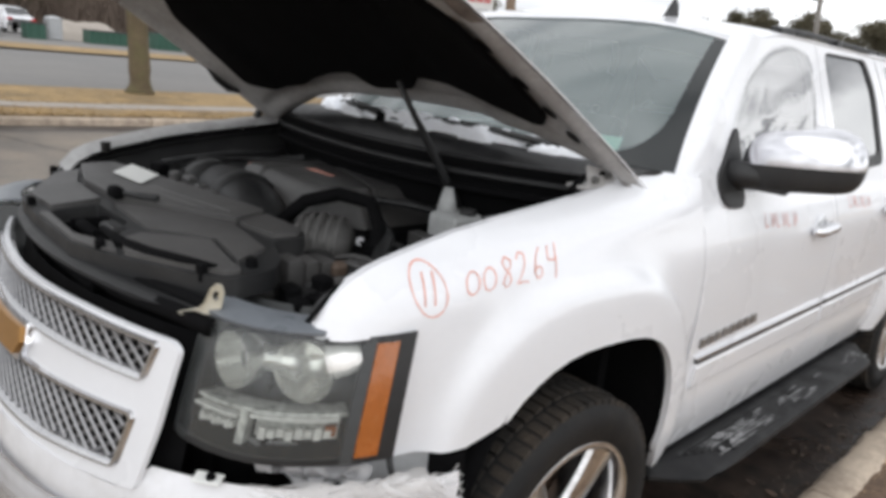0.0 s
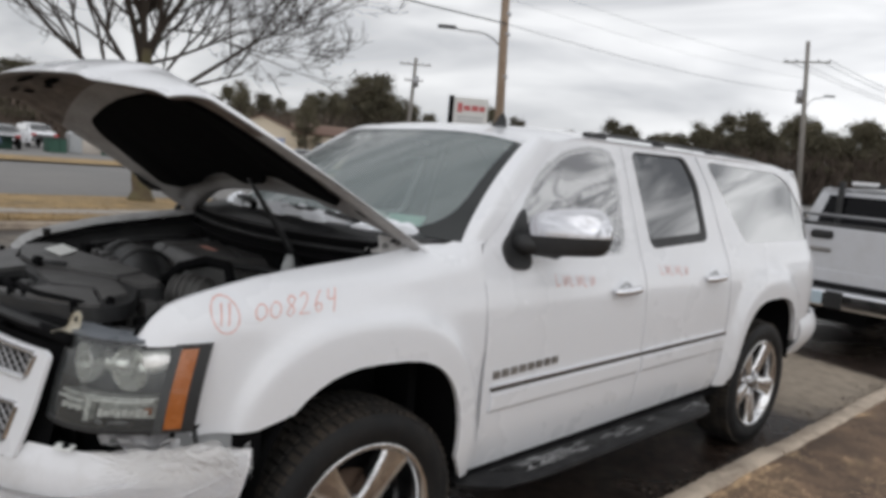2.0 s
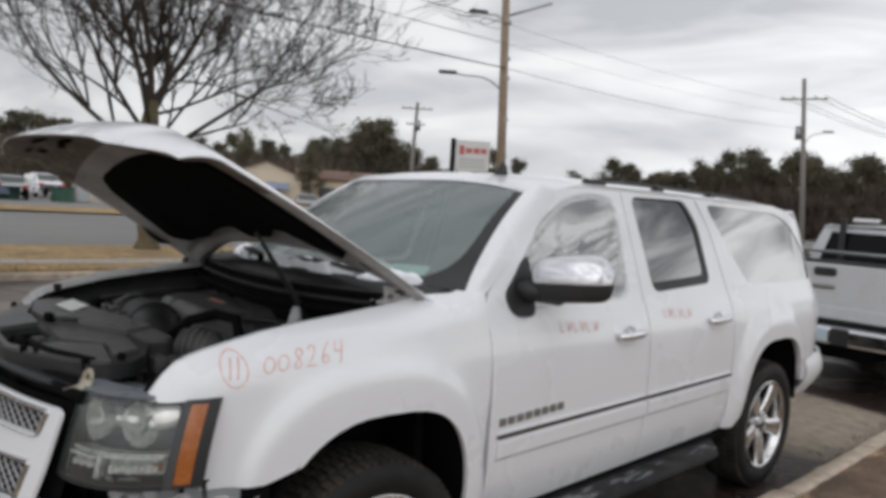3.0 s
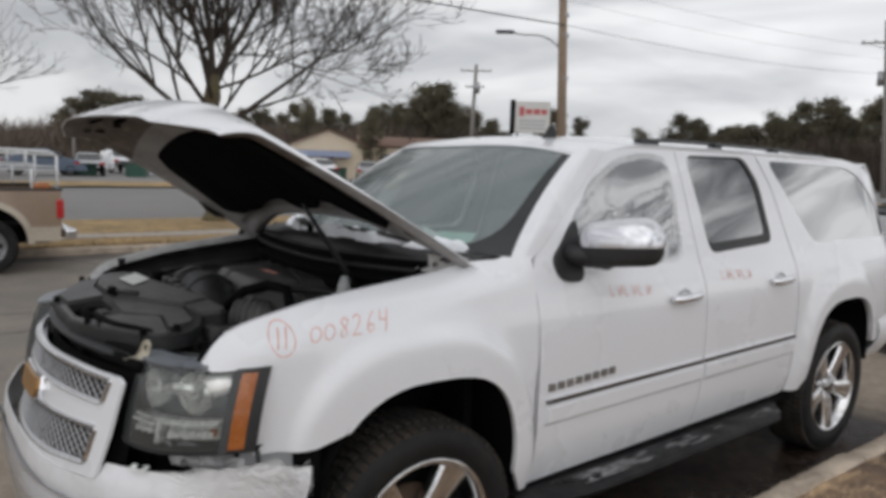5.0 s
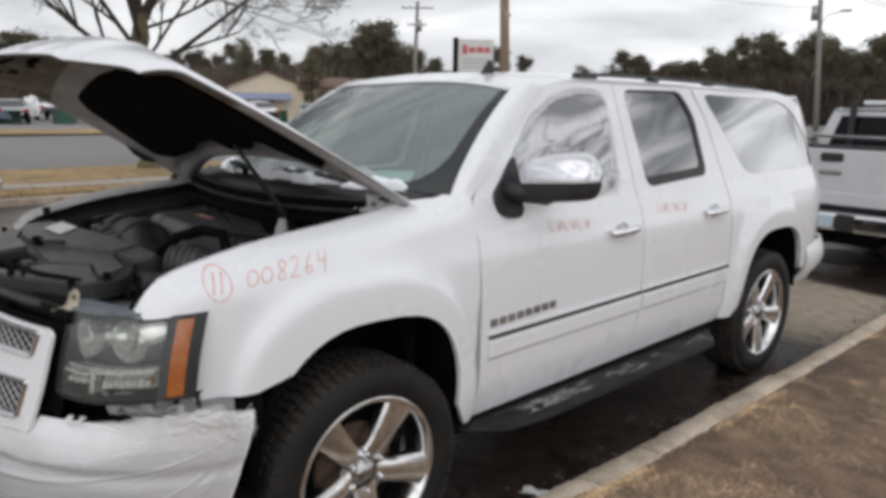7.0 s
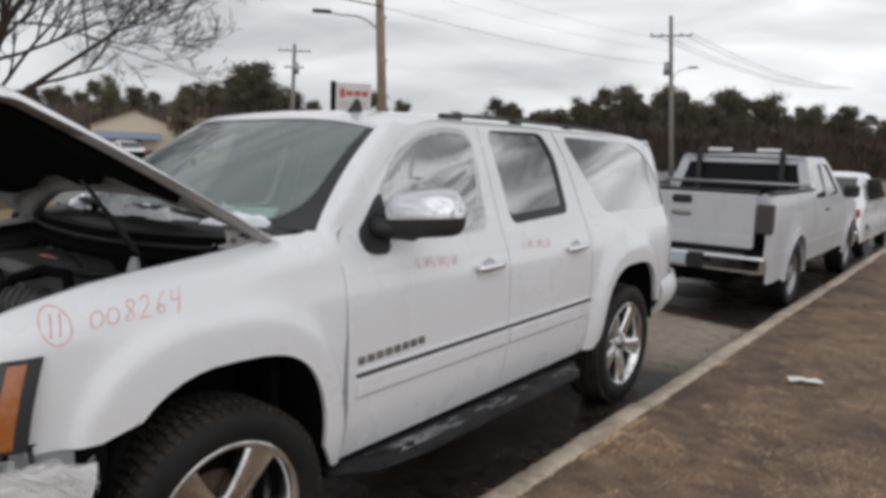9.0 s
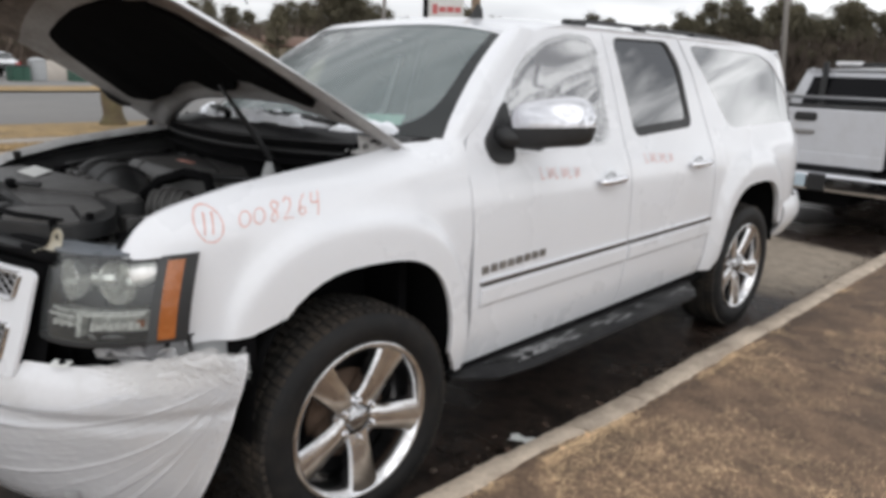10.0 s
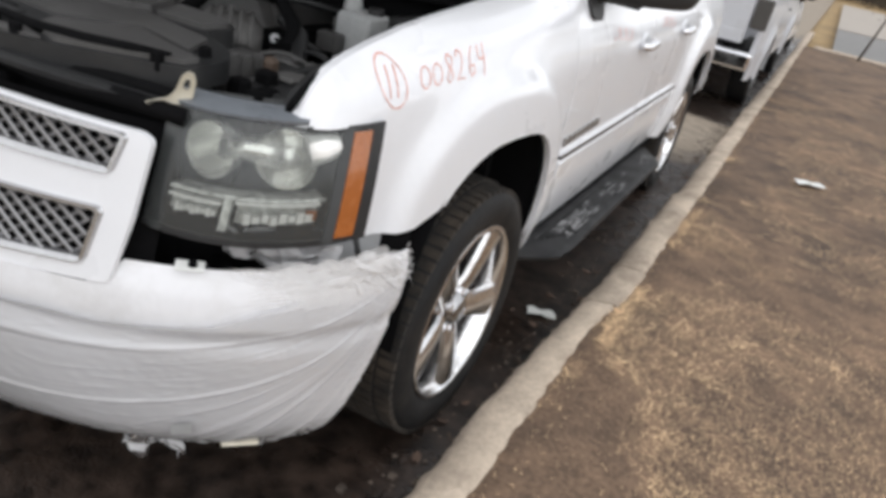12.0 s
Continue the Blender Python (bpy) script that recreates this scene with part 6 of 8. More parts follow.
for k in range(14):
    x0, y0 = (rng.uniform(0.26, 0.62), rng.uniform(-0.50, 0.06)) if k < 9 else (rng.uniform(-0.62, -0.05), rng.uniform(-0.50, -0.46))
    z0 = (1.075 + 0.10 * (y0 + 0.48) / 0.6) if k < 9 else 1.165
    w, d = rng.uniform(0.014, 0.04), rng.uniform(0.012, 0.03)
    part("bracket", box((x0 - w, y0 - d, z0 - 0.05), (x0 + w, y0 + d, z0 + rng.uniform(0.0, 0.022)), 0.005), M["alu"] if k % 4 == 0 else M["plastic_grey"] if k % 2 else M["deep"], suv)

# cowl under the windscreen with wipers and old snow
def cowl_at(u, b, up=0.0):
    front = Vector((0.80 * u, 0.01 + (0.30 if u > 0 else 0.13) * u * u, 1.352))
    rear = Vector((0.825 * u, 0.075 + 0.44 * u * u, 1.414 - 0.046 * u * u))
    return front.lerp(rear, b) + Vector((0, -0.012, 0.022)) * math.sin(math.pi * b) + Vector((0, 0, up))


cowl = part("cowl", sheet(lambda a, b: cowl_at(a * 2 - 1, b), 34, 8, 0.02), M["cowl"], suv, "black plastic cowl below the windscreen", smooth=True)
part("cowl_lip", tube([cowl_at(t * 2 - 1, 0) for t in np.linspace(0, 1, 21)], 0.008, 8), M["cowl"], cowl, smooth=True)
part("cowl_skirt", sheet(lambda a, b: cowl_at(a * 2 - 1, 0) + Vector((0, 0.03 * b, -0.17 * b)), 20, 3, 0.008), M["deep"], cowl, smooth=True)
part("weather_strip", tube([cowl_at(t * 2 - 1, 0) + Vector((0, -0.030, -0.085)) for t in np.linspace(0.04, 0.96, 21)], 0.013, 8), M["deep"], suv, "black rubber weather strip", smooth=True)
for u0, u1 in ((0.70, 0.08), (-0.02, -0.62)):
    pts = [cowl_at(u0 + (u1 - u0) * t, 0.80 + 0.16 * t, 0.022 + 0.012 * math.sin(math.pi * t)) for t in np.linspace(0, 1, 9)]
    wiper = part("wiper", tube(pts, [0.016, 0.013, 0.011, 0.010, 0.009, 0.009, 0.009, 0.008, 0.007], 6), M["plastic"], suv, "black wiper arm", smooth=True)
    part("wiper_blade", tube([p + Vector((0, 0.022, 0.004)) for p in pts[2:]], 0.007, 5), M["deep"], wiper)
    part("wiper_pivot", tube([pts[0] - Vector((0, 0, 0.03)), pts[0] + Vector((0, -0.002, 0.006))], [0.024, 0.018], 10), M["deep"], wiper, smooth=True)
part("cowl_ridge", tube([cowl_at(t * 2 - 1, 0) + Vector((0, -0.014, -0.042)) for t in np.linspace(0.03, 0.97, 25)], 0.010, 8), M["plastic"], cowl, "dull ridge under the cowl", smooth=True)
rng = random.Random(8)
for u0, u1, c0, w in ((-0.64, -0.40, 0.70, 0.30), (-0.36, -0.10, 0.66, 0.24), (-0.20, 0.02, 0.78, 0.16), (0.10, 0.30, 0.62, 0.20), (0.36, 0.52, 0.60, 0.22), (0.62, 0.76, 0.62, 0.24)):
    ph = rng.uniform(0, 50)

    def drift(a, b, u0=u0, u1=u1, c0=c0, w=w, ph=ph):
        t = 2 * math.pi * a
        rag = 0.75 + 0.45 * noise.noise((2.2 * math.cos(t) + ph, 2.2 * math.sin(t), ph)) + 0.30 * noise.noise((6 * math.cos(t) + ph, 6 * math.sin(t), 3.0))
        u = (u0 + u1) / 2 + (u1 - u0) / 2 * rag * b * math.cos(t)
        v = min(max(c0 + w / 2 * rag * b * math.sin(t), 0.15), 1.05)
        return cowl_at(u, v, -0.004 + (0.026 + 0.016 * noise.noise((u * 22, v * 9, ph))) * (1 - b ** 3))
    tagged(part("snow_drift", sheet(drift, 36, 9), M["snow"], None, "patch of old snow lying on the black cowl", smooth=True), category="snow", group="old snow on the cowl")
for u0, u1, deep in ((-0.92, -0.24, 0.30), (-0.10, 0.88, 0.40)):
    def bank(a, b, u0=u0, u1=u1, deep=deep):
        """Snow lying along the foot of the windscreen, ragged at its lower edge."""
        u = u0 + (u1 - u0) * a
        end = step01(0.0, 0.06, a) * step01(1.0, 0.94, a)
        low = 1.03 - deep * end * (0.75 + 0.9 * noise.noise((u * 6.0, 2.0, 8.0)) + 0.5 * noise.noise((u * 17, 5.0, 8.0)))
        v = low + (1.04 - low) * b
        return cowl_at(u, v, -0.004 + end * (0.040 + 0.022 * noise.noise((u * 14, v * 7, 4.0)) + 0.008 * noise.noise((u * 40, v * 20, 4.0))) * min(1.0, math.sin(math.pi * (0.02 + 0.75 * b)) * 1.5))
    tagged(part("snow_bank", sheet(bank, 90, 9), M["snow"], None, "ragged bank of old snow along the windscreen's foot", smooth=True), category="snow", group="old snow on the cowl")
# the hood's near hinge: pressed plates and bolts beside the fender
hinge = part("hinge_plate", box((0.735, 0.10, 1.335), (0.792, 0.37, 1.347), 0.004, None, 1), M["inner_white"], suv, "dusty pressed hinge plate")
part("hinge_web", sheet(lambda a, b: Vector((0.79 - 0.012 * b, 0.13 + 0.20 * a, 1.345 + 0.055 * b * (1 - 0.5 * a))), 6, 3, 0.006), M["inner_white"], hinge, "dusty upright web")
for yy, zz in ((0.15, 1.362), (0.21, 1.372), (0.29, 1.358), (0.34, 1.352)):
    part("hinge_bolt", tube([(0.79, yy, zz), (0.804, yy, zz)], [0.011, 0.009], 8), M["alu"], hinge, "dull bolt head")
part("hinge_spring", tube([(0.76, 0.09, 1.33), (0.77, 0.13, 1.365), (0.775, 0.20, 1.375), (0.77, 0.28, 1.36)], 0.010, 8), M["deep"], hinge, smooth=True)

# ---- mirrors, film, markings ----
for s in (1, -1):
    def shell(a, b, s=s, z0=1.42, up=True, g=0.0):
        """Half of a rounded mirror body, above or below z0."""
        t = 2 * math.pi * a
        ph = (math.pi / 2) * b
        r = math.cos(ph) ** (0.5 if up else 0.28)
        c, q = math.cos(t), math.sin(t)
        cx = math.copysign(abs(c) ** 0.82, c)
        cy = math.copysign(abs(q) ** 0.9, q)
        h = math.sin(ph)
        return Vector((s * ((1.052 if up else 1.035) + ((0.166 if up else 0.184) + g) * r * cx), 0.918 + (0.095 + g) * r * cy + 0.05 * cx, z0 + (0.118 if up else -0.082) * h + (0.003 if up else 0) + 0.012 * cx))
    mirror = part("side_mirror", sheet(lambda a, b, sh=shell: sh(a, b, up=False), 36, 10, flip=s > 0), M["plastic"], suv, "black door mirror with chrome cap", smooth=True, sharp=70)
    part("mirror_cap", sheet(lambda a, b, sh=shell: sh(a, b, up=True, g=0.003), 40, 14, flip=s < 0), M["chrome_soft"], mirror, "bright chrome cap", smooth=True, sharp=80)
    part("mirror_arm", tube([(s * 0.86, 0.79, 1.375), (s * 0.91, 0.825, 1.372), (s * 0.96, 0.86, 1.374), (s * 1.0, 0.89, 1.378)], [0.046, 0.046, 0.044, 0.04], 14), M["plastic"], mirror, smooth=True)
    shaped("mirror_sail", rounded([(0.72, 1.27), (0.865, 1.262), (0.885, 1.52), (0.845, 1.50), (0.765, 1.42), (0.69, 1.36)], 0.055), [], lambda a, b, d, s=s: Vector((s * (side_x(a, b) + 0.012 - d), a, b)), M["plastic"], mirror, "black mirror base on the door", 0.05, 0.015)

WRAP = rounded([(0.78, 1.292), (1.63, 1.308), (1.677, 1.66), (1.664, 1.809), (1.46, 1.831), (1.245, 1.794), (1.01, 1.682), (0.82, 1.465)], 0.07)
WRAP_EDGE = np.array(dense(WRAP, 0.02))


def film_side(a, b, d):
    p, q = b - 0.42 * a, a + 0.42 * b
    p += 0.05 * noise.noise((a * 3, b * 3, 5.5))
    low = step01(1.72, 1.42, b)  # taut near the top, gathered towards the sill
    n1 = noise.noise((p * 5.5, q * 1.3, 1.3))
    n2 = crease(0.8 * noise.noise((p * 13, q * 2.2, 4.3)))
    n3 = noise.noise((p * 34, q * 5, 7.3))
    hole = step01(0.0, 0.022, math.sqrt(((WRAP_EDGE - (a, b)) ** 2).sum(1).min()))
    return Vector((side_x(a, b) + 0.002 + hole * (0.011 * n1 * (0.35 + low) + 0.006 * n2 * low + 0.0016 * n3 * low - 0.004), a, b))


shaped("window_film", WRAP, [], film_side, M["window_film"], suv, "creased clear film taped over the front window", 0.013, 0.0).visible_shadow = False


def stroke(pts, r, y0, z0, sc, material, label, lean=0.12, fx=fender_x):
    """A marker stroke on the driver's side, its points in letter heights."""
    run = []
    pts = [Vector(p) for p in pts]
    for i in range(len(pts) - 1):
        n = max(2, int((pts[i + 1] - pts[i]).length * sc / 0.006))
        for j in range(n):
            run.append(pts[i].lerp(pts[i + 1], j / n))
    run.append(pts[-1])
    bm = bmesh.new()
    prev = None
    for i, p in enumerate(run):
        t = (run[min(i + 1, len(run) - 1)] - run[max(i - 1, 0)]).normalized()
        nn = Vector((-t.y, t.x)) * r * (0.75 + 0.4 * noise.noise((i * 0.3, y0 * 9, z0)))
        row = []
        for q in (p * sc + nn, p * sc - nn):
            yy, zz = y0 + q.x + lean * q.y, z0 + q.y + 0.05 * q.x
            row.append(bm.verts.new((fx(yy, zz) + 0.0016, yy, zz)))
        if prev:
            bm.faces.new((prev[0], prev[1], row[1], row[0]))
        prev = row
    bmesh.ops.recalc_face_normals(bm, faces=bm.faces[:])
    return part("marker_stroke", bm, material, suv, label)


def ring_pts(cx, cy, rx, ry, n=26, a0=0.4, turn=6.4):
    return [(cx + rx * math.cos(a0 + turn * i / n), cy + ry * math.sin(a0 + turn * i / n)) for i in range(n + 1)]


GLYPHS = {"0": [ring_pts(0.30, 0.42, 0.28, 0.36)], "8": [[(0.52, 0.86), (0.30, 0.98), (0.12, 0.82), (0.22, 0.62), (0.42, 0.42), (0.48, 0.18), (0.28, 0.0), (0.10, 0.16), (0.22, 0.42), (0.46, 0.66), (0.55, 0.86)]], "2": [[(0.06, 0.78), (0.22, 0.98), (0.44, 0.90), (0.44, 0.66), (0.24, 0.30), (0.04, 0.02), (0.34, 0.06), (0.58, 0.02)]], "6": [[(0.44, 1.0), (0.18, 0.66), (0.08, 0.26), (0.24, 0.02), (0.44, 0.14), (0.42, 0.38), (0.22, 0.42), (0.10, 0.28)]], "4": [[(0.14, 0.98), (0.08, 0.54), (0.36, 0.50), (0.52, 0.60)], [(0.52, 1.02), (0.46, 0.5), (0.42, -0.10)]], "1": [[(0.2, 1.0), (0.16, 0.0)]]}
xpos = -0.425
for i, ch in enumerate("008264"):
    for st in GLYPHS[ch]:
        stroke(st, 0.0022, xpos, 1.150 + 0.0045 * i, 0.062 + 0.003 * (i > 2), M["red_mark"], "red handwritten digit", 0.28)
    xpos += 0.047 + 0.004 * (i in (1, 3))
stroke(ring_pts(0, 0, 0.040, 0.053, 36, 0.5, 6.5), 0.0021, -0.508, 1.172, 1.0, M["red_mark"], "red handwritten ring", 0.0)
for dx in (-0.014, 0.010):
    stroke([(0.004, 0.032), (0.0, -0.030)], 0.0025, -0.508 + dx, 1.172, 1.0, M["red_mark"], "red handwritten digit one", 0.2)
for y0, z0, n in ((1.01, 1.186, 6), (1.90, 1.196, 6)):
    for k in range(n):
        stroke([(0, 0.05), (0.012, 0.0), (0.03, 0.045), (0.036, 0.005)] if k % 2 else [(0.0, 0.05), (0.005, 0.0), (0.03, 0.004)], 0.0036, y0 + 0.05 * k, z0 - 0.003 * k, 1.0, M["faint_mark"], "faded red marker bar", 0.1, side_x)


# ---- other vehicles ----
M["tan"] = mat("faded_tan_paint", (0.30, 0.215, 0.155), 0.45, 0.1, vary=0.1, scale=3, coat=0.3, dirt=(0.20, 0.16, 0.13), dirt_amount=0.5, dirt_scale=3)
M["beige"] = mat("beige_lower_paint", (0.48, 0.42, 0.34), 0.5, vary=0.08, scale=4, dirt=(0.25, 0.21, 0.17), dirt_amount=0.5, dirt_scale=4)
M["white_truck"] = mat("grey_white_truck_paint", (0.55, 0.56, 0.59), 0.35, vary=0.05, scale=3, coat=0.4, dirt=(0.35, 0.34, 0.33), dirt_amount=0.35, dirt_scale=3)
M["rack"] = mat("white_painted_pipe", (0.70, 0.71, 0.72), 0.45, vary=0.12, scale=9)
M["dark_glass"] = glass_mat("dark_far_glass", (0.2, 0.22, 0.23), 0.3, 0.03, body=(0.015, 0.017, 0.02))
M["rear_dark"] = mat("black_rear_glass", (0.006, 0.006, 0.007), 0.12, vary=0.1, spec=0.12)
M["blue_paint"] = mat("dark_blue_paint", (0.05, 0.08, 0.13), 0.35, coat=0.4)
M["silver"] = mat("silver_paint", (0.42, 0.43, 0.44), 0.35, 0.3, coat=0.4)
M["plate"] = mat("pale_blue_plate", (0.45, 0.55, 0.62), 0.5)


def small_wheel(parent, x, y, z, r, w, s, rim="alu"):
    m = Matrix.Translation((x, y, z))
    bm = add_lathe(bmesh.new(), [(a * w, q * r) for a, q in ((-0.42, 0.62), (-0.5, 0.75), (-0.48, 0.92), (-0.38, 0.99), (0.38, 0.99), (0.48, 0.92), (0.5, 0.75), (0.42, 0.62))], 32, m)
    bmesh.ops.recalc_face_normals(bm, faces=bm.faces[:])
    wheel_ = part("wheel", bm, M["rubber"], parent, "black tyre", smooth=True)
    bm = add_lathe(bmesh.new(), [(s * w * a, q * r) for a, q in ((0.44, 0.66), (0.40, 0.60), (0.22, 0.55), (0.20, 0.30), (0.36, 0.26), (0.40, 0.12), (0.42, 0.0))], 24, m)
    bmesh.ops.recalc_face_normals(bm, faces=bm.faces[:])
    hub = part("rim", bm, M[rim], wheel_, smooth=True, sharp=30)
    for k in range(8):
        a = 2 * math.pi * k / 8
        part("rim_hole", box((s * w * 0.205, -0.045 * r * 2, 0.36 * r), (s * w * 0.222, 0.045 * r * 2, 0.50 * r), 0, m @ Matrix.Rotation(a, 4, "X")), M["deep"], wheel_)
    return wheel_


def pickup(label, at, paint, lower, wr, details):
    """A pickup truck, tail at y 0, nose towards +y, on the ground at z 0."""
    t = thing("pickup_truck", label, "truck", at)
    ay, by = details.get("axle", 1.12), 4.72
    top = details["bed"]
    up = top - 1.27
    def arch(yc, a0, a1, n=12, r=0.47):
        return [(yc + r * math.cos(a0 + (a1 - a0) * i / n), 0.42 + r * 1.02 * math.sin(a0 + (a1 - a0) * i / n)) for i in range(n + 1)]
    def side(y, z):
        x = 0.965 + 0.02 * math.sin(math.pi * min(max((z - 0.5) / 0.85, 0), 1))
        if z > 1.26:
            x -= 0.30 * (z - 1.26)
        for yc in (ay, by):
            x += 0.025 * step01(0.66, 0.50, math.hypot(y - yc, z - 0.42))
        return x - 0.03 * step01(0.15, 0.0, y) - 0.06 * step01(4.9, 5.6, y)
    for s in (1, -1):
        f = lambda y, z, d, s=s: Vector((s * (side(y, z) - d), y, z))
        shaped("bed_side", [(0.02, 0.60)] + [(0.02, 0.9), (0.02, top), (1.98, top), (1.98, 0.52)] + arch(ay, 0.25, math.pi - 0.25)+ [(ay - 0.55, 0.56)], [], f, paint, t, "", 0.09, 0.05)
        shaped("cab_side", [(2.0, 0.50), (2.0, 1.27), (2.10, 1.60), (2.16, 1.80), (2.30, 1.845), (3.25, 1.845), (3.50, 1.76), (3.98, 1.30), (4.12, 1.24), (4.12, 0.5)], [rounded([(2.20, 1.30), (2.24, 1.72), (2.90, 1.755), (2.90, 1.30)], 0.05), rounded([(2.98, 1.30), (2.98, 1.755), (3.35, 1.75), (3.78, 1.32)], 0.05)], f, paint, t, "", 0.09, 0.04)
        shaped("side_glass", [(2.15, 1.27), (2.2, 1.77), (3.38, 1.78), (3.86, 1.28)], [], lambda y, z, d, s=s: Vector((s * (side(y, z) - 0.02), y, z)), M["dark_glass"], t, "dark side glass", 0.2, 0.0)
        shaped("front_fender", [(4.14, 0.5), (4.14, 1.23), (4.8, 1.19), (5.5, 1.10), (5.62, 0.98), (5.62, 0.62), (5.30, 0.55)] + arch(by, 0.2, math.pi - 0.2), [], f, paint, t, "", 0.09, 0.05)
        shaped("lower_band", [(0.04, 0.42), (0.03, details.get("band", 0.76)), (ay - 0.50, details.get("band", 0.76)), (ay - 0.53, 0.43)], [], lambda y, z, d, s=s: Vector((s * (side(y, z) + 0.008 - d), y, z)), lower, t, "", 0.1, 0.02)
        shaped("sill_band", [(ay + 0.53, 0.51), (ay + 0.50, details.get("band", 0.76)), (by - 0.52, details.get("band", 0.76)), (by - 0.54, 0.51)], [], lambda y, z, d, s=s: Vector((s * (side(y, z) + 0.008 - d), y, z)), lower, t, "", 0.1, 0.02)
        for yc in (ay, by):
            bm = bmesh.new()
            ring = arch(yc, -0.05, math.pi + 0.05, 18)
            out = arch(yc, -0.05, math.pi + 0.05, 18, 0.55)
            rows = [[bm.verts.new((s * (side(*p) + o), p[0], p[1])) for p, o in ((a, -0.02), (a, 0.022), (b, 0.012), (b, -0.01))] for a, b in zip(ring, out)]
            for a, b in zip(rows, rows[1:]):
                for k in range(3):
                    bm.faces.new((a[k], a[k + 1], b[k + 1], b[k]))
            bmesh.ops.recalc_face_normals(bm, faces=bm.faces[:])
            part("wheel_flare", bm, lower, t, "", smooth=True)
            small_wheel(t, s * 0.86, yc, wr, wr, 0.26, s, details["rim"])
            part("wheel_well", box((s * 0.55, yc - 0.5, 0.40), (s * 0.60, yc + 0.5, 0.95)), M["deep"], t)
        part("tail_lamp", box((s * 0.80, -0.012, 0.82 + 1.1 * up + (0.09 if details["red"] else 0.0)), (s * 0.975, 0.09, 1.16 + up), 0.025, None, 2), M["red_lens"] if details["red"] else M["trim_dark"], t, "red tail lamp" if details["red"] else "smoked dark tail lamp")
        part("door_mirror", box((s * 1.02, 3.62, 1.28), (s * 1.22, 3.72, 1.46), 0.03), M["plastic"], t, "black door mirror")
        part("headlamp", box((s * 0.55, 5.56, 0.85), (s * 0.90, 5.66, 1.04), 0.03), M["lamp_bowl"], t)
        part("door_handle", box((s * 0.98, 2.72, 1.12), (s * 1.005, 2.90, 1.15), 0.008), M["plastic"], t)
    part("tailgate", box((-0.79, -0.005, 0.66 + up), (0.79, 0.06, top - 0.005), 0.025, seg=2), paint, t, "flat tailgate")
    part("tailgate_step", box((-0.78, -0.022, 0.66 + up), (0.78, 0.0, 0.80 + up), 0.012), paint, t)
    part("gate_handle", box((-0.11, -0.025, top - 0.145), (0.11, 0.0, top - 0.055), 0.02), M["plastic"], t, "black tailgate handle")
    part("gate_badge", box((-0.11, -0.02, 0.985 + up), (0.11, 0.0, 1.03 + up), 0.02, None, 2), M["emblem"], t, "small dull badge")
    part("gate_top", box((-0.80, -0.008, top - 0.005), (0.80, 0.07, top + 0.03), 0.008), M["plastic"], t, "black tailgate cap")
    bmp = part("rear_bumper", box((-0.95, -0.17, 0.50 + 0.3 * up), (0.95, -0.02, 0.66 + 0.5 * up), 0.03, seg=2), M[details["bumper"]], t, "metal rear bumper")
    part("plate_recess", box((0.16, -0.176, 0.50 + 0.3 * up), (0.34, -0.15, 0.655 + 0.5 * up), 0.01), M["plastic"], bmp)
    part("number_plate", box((-0.14, -0.182, 0.53 + 0.3 * up), (0.14, -0.168, 0.64 + 0.5 * up), 0.006), M["plate"], bmp, "plain pale plate")
    part("hitch", box((-0.06, -0.22, 0.38), (0.06, 0.1, 0.48), 0.01), M["deep"], t)
    part("bed_floor", box((-0.93, 0.06, 0.62), (0.93, 1.98, 0.68)), M["deep"], t)
    part("bed_rail", box((-0.97, 0.0, top), (-0.90, 1.98, top + 0.03), 0.01), M["plastic"], t)
    part("bed_rail", box((0.90, 0.0, top), (0.97, 1.98, top + 0.03), 0.01), M["plastic"], t)
    shaped("cab_back", [(-0.93, 0.6), (0.93, 0.6), (0.93, 1.27), (0.78, 1.80), (-0.78, 1.80), (-0.93, 1.27)], [rounded([(-0.80, 1.30), (0.80, 1.30), (0.70, 1.72), (-0.70, 1.72)], 0.04)], lambda a, z, d: Vector((a, 2.01 + 0.28 * max(z - 1.27, 0) + d, z)), paint, t, "", 0.1, 0.03)
    part("rear_glass", sheet(lambda a, b: Vector(((a * 2 - 1) * (0.80 - 0.10 * b), 2.03 + 0.11 * b, 1.28 + 0.46 * b)), 4, 4), M["rear_dark"], t, "dark rear window")
    part("cab_roof", sheet(lambda a, b: Vector(((a * 2 - 1) * 0.79, 2.14 + 1.22 * b, 1.83 + 0.045 * (1 - (a * 2 - 1) ** 2) * math.sin(math.pi * (0.15 + 0.7 * b)))), 12, 10, 0.03), paint, t, "", smooth=True)
    part("windscreen", sheet(lambda a, b: Vector(((a * 2 - 1) * (0.88 - 0.12 * b), 4.02 - 0.66 * b, 1.27 + 0.55 * b)), 6, 4), M["dark_glass"], t)
    part("hood", sheet(lambda a, b: Vector(((a * 2 - 1) * 0.92, 4.05 + 1.52 * b, 1.25 - 0.12 * b * b + 0.04 * (1 - (a * 2 - 1) ** 2))), 10, 8, 0.02), paint, t, "", smooth=True)
    part("front_face", box((-0.90, 5.50, 0.55), (0.90, 5.62, 1.08), 0.04), lower, t)
    part("front_bumper", box((-0.97, 5.58, 0.42), (0.97, 5.76, 0.62), 0.04), M[details["bumper"]], t)
    part("frame", box((-0.50, 0.1, 0.36), (0.50, 5.4, 0.58)), M["deep"], t)
    part("cabin_dark", box((-0.80, 2.35, 0.60), (0.80, 3.95, 1.25)), M["deep"], t)
    return t


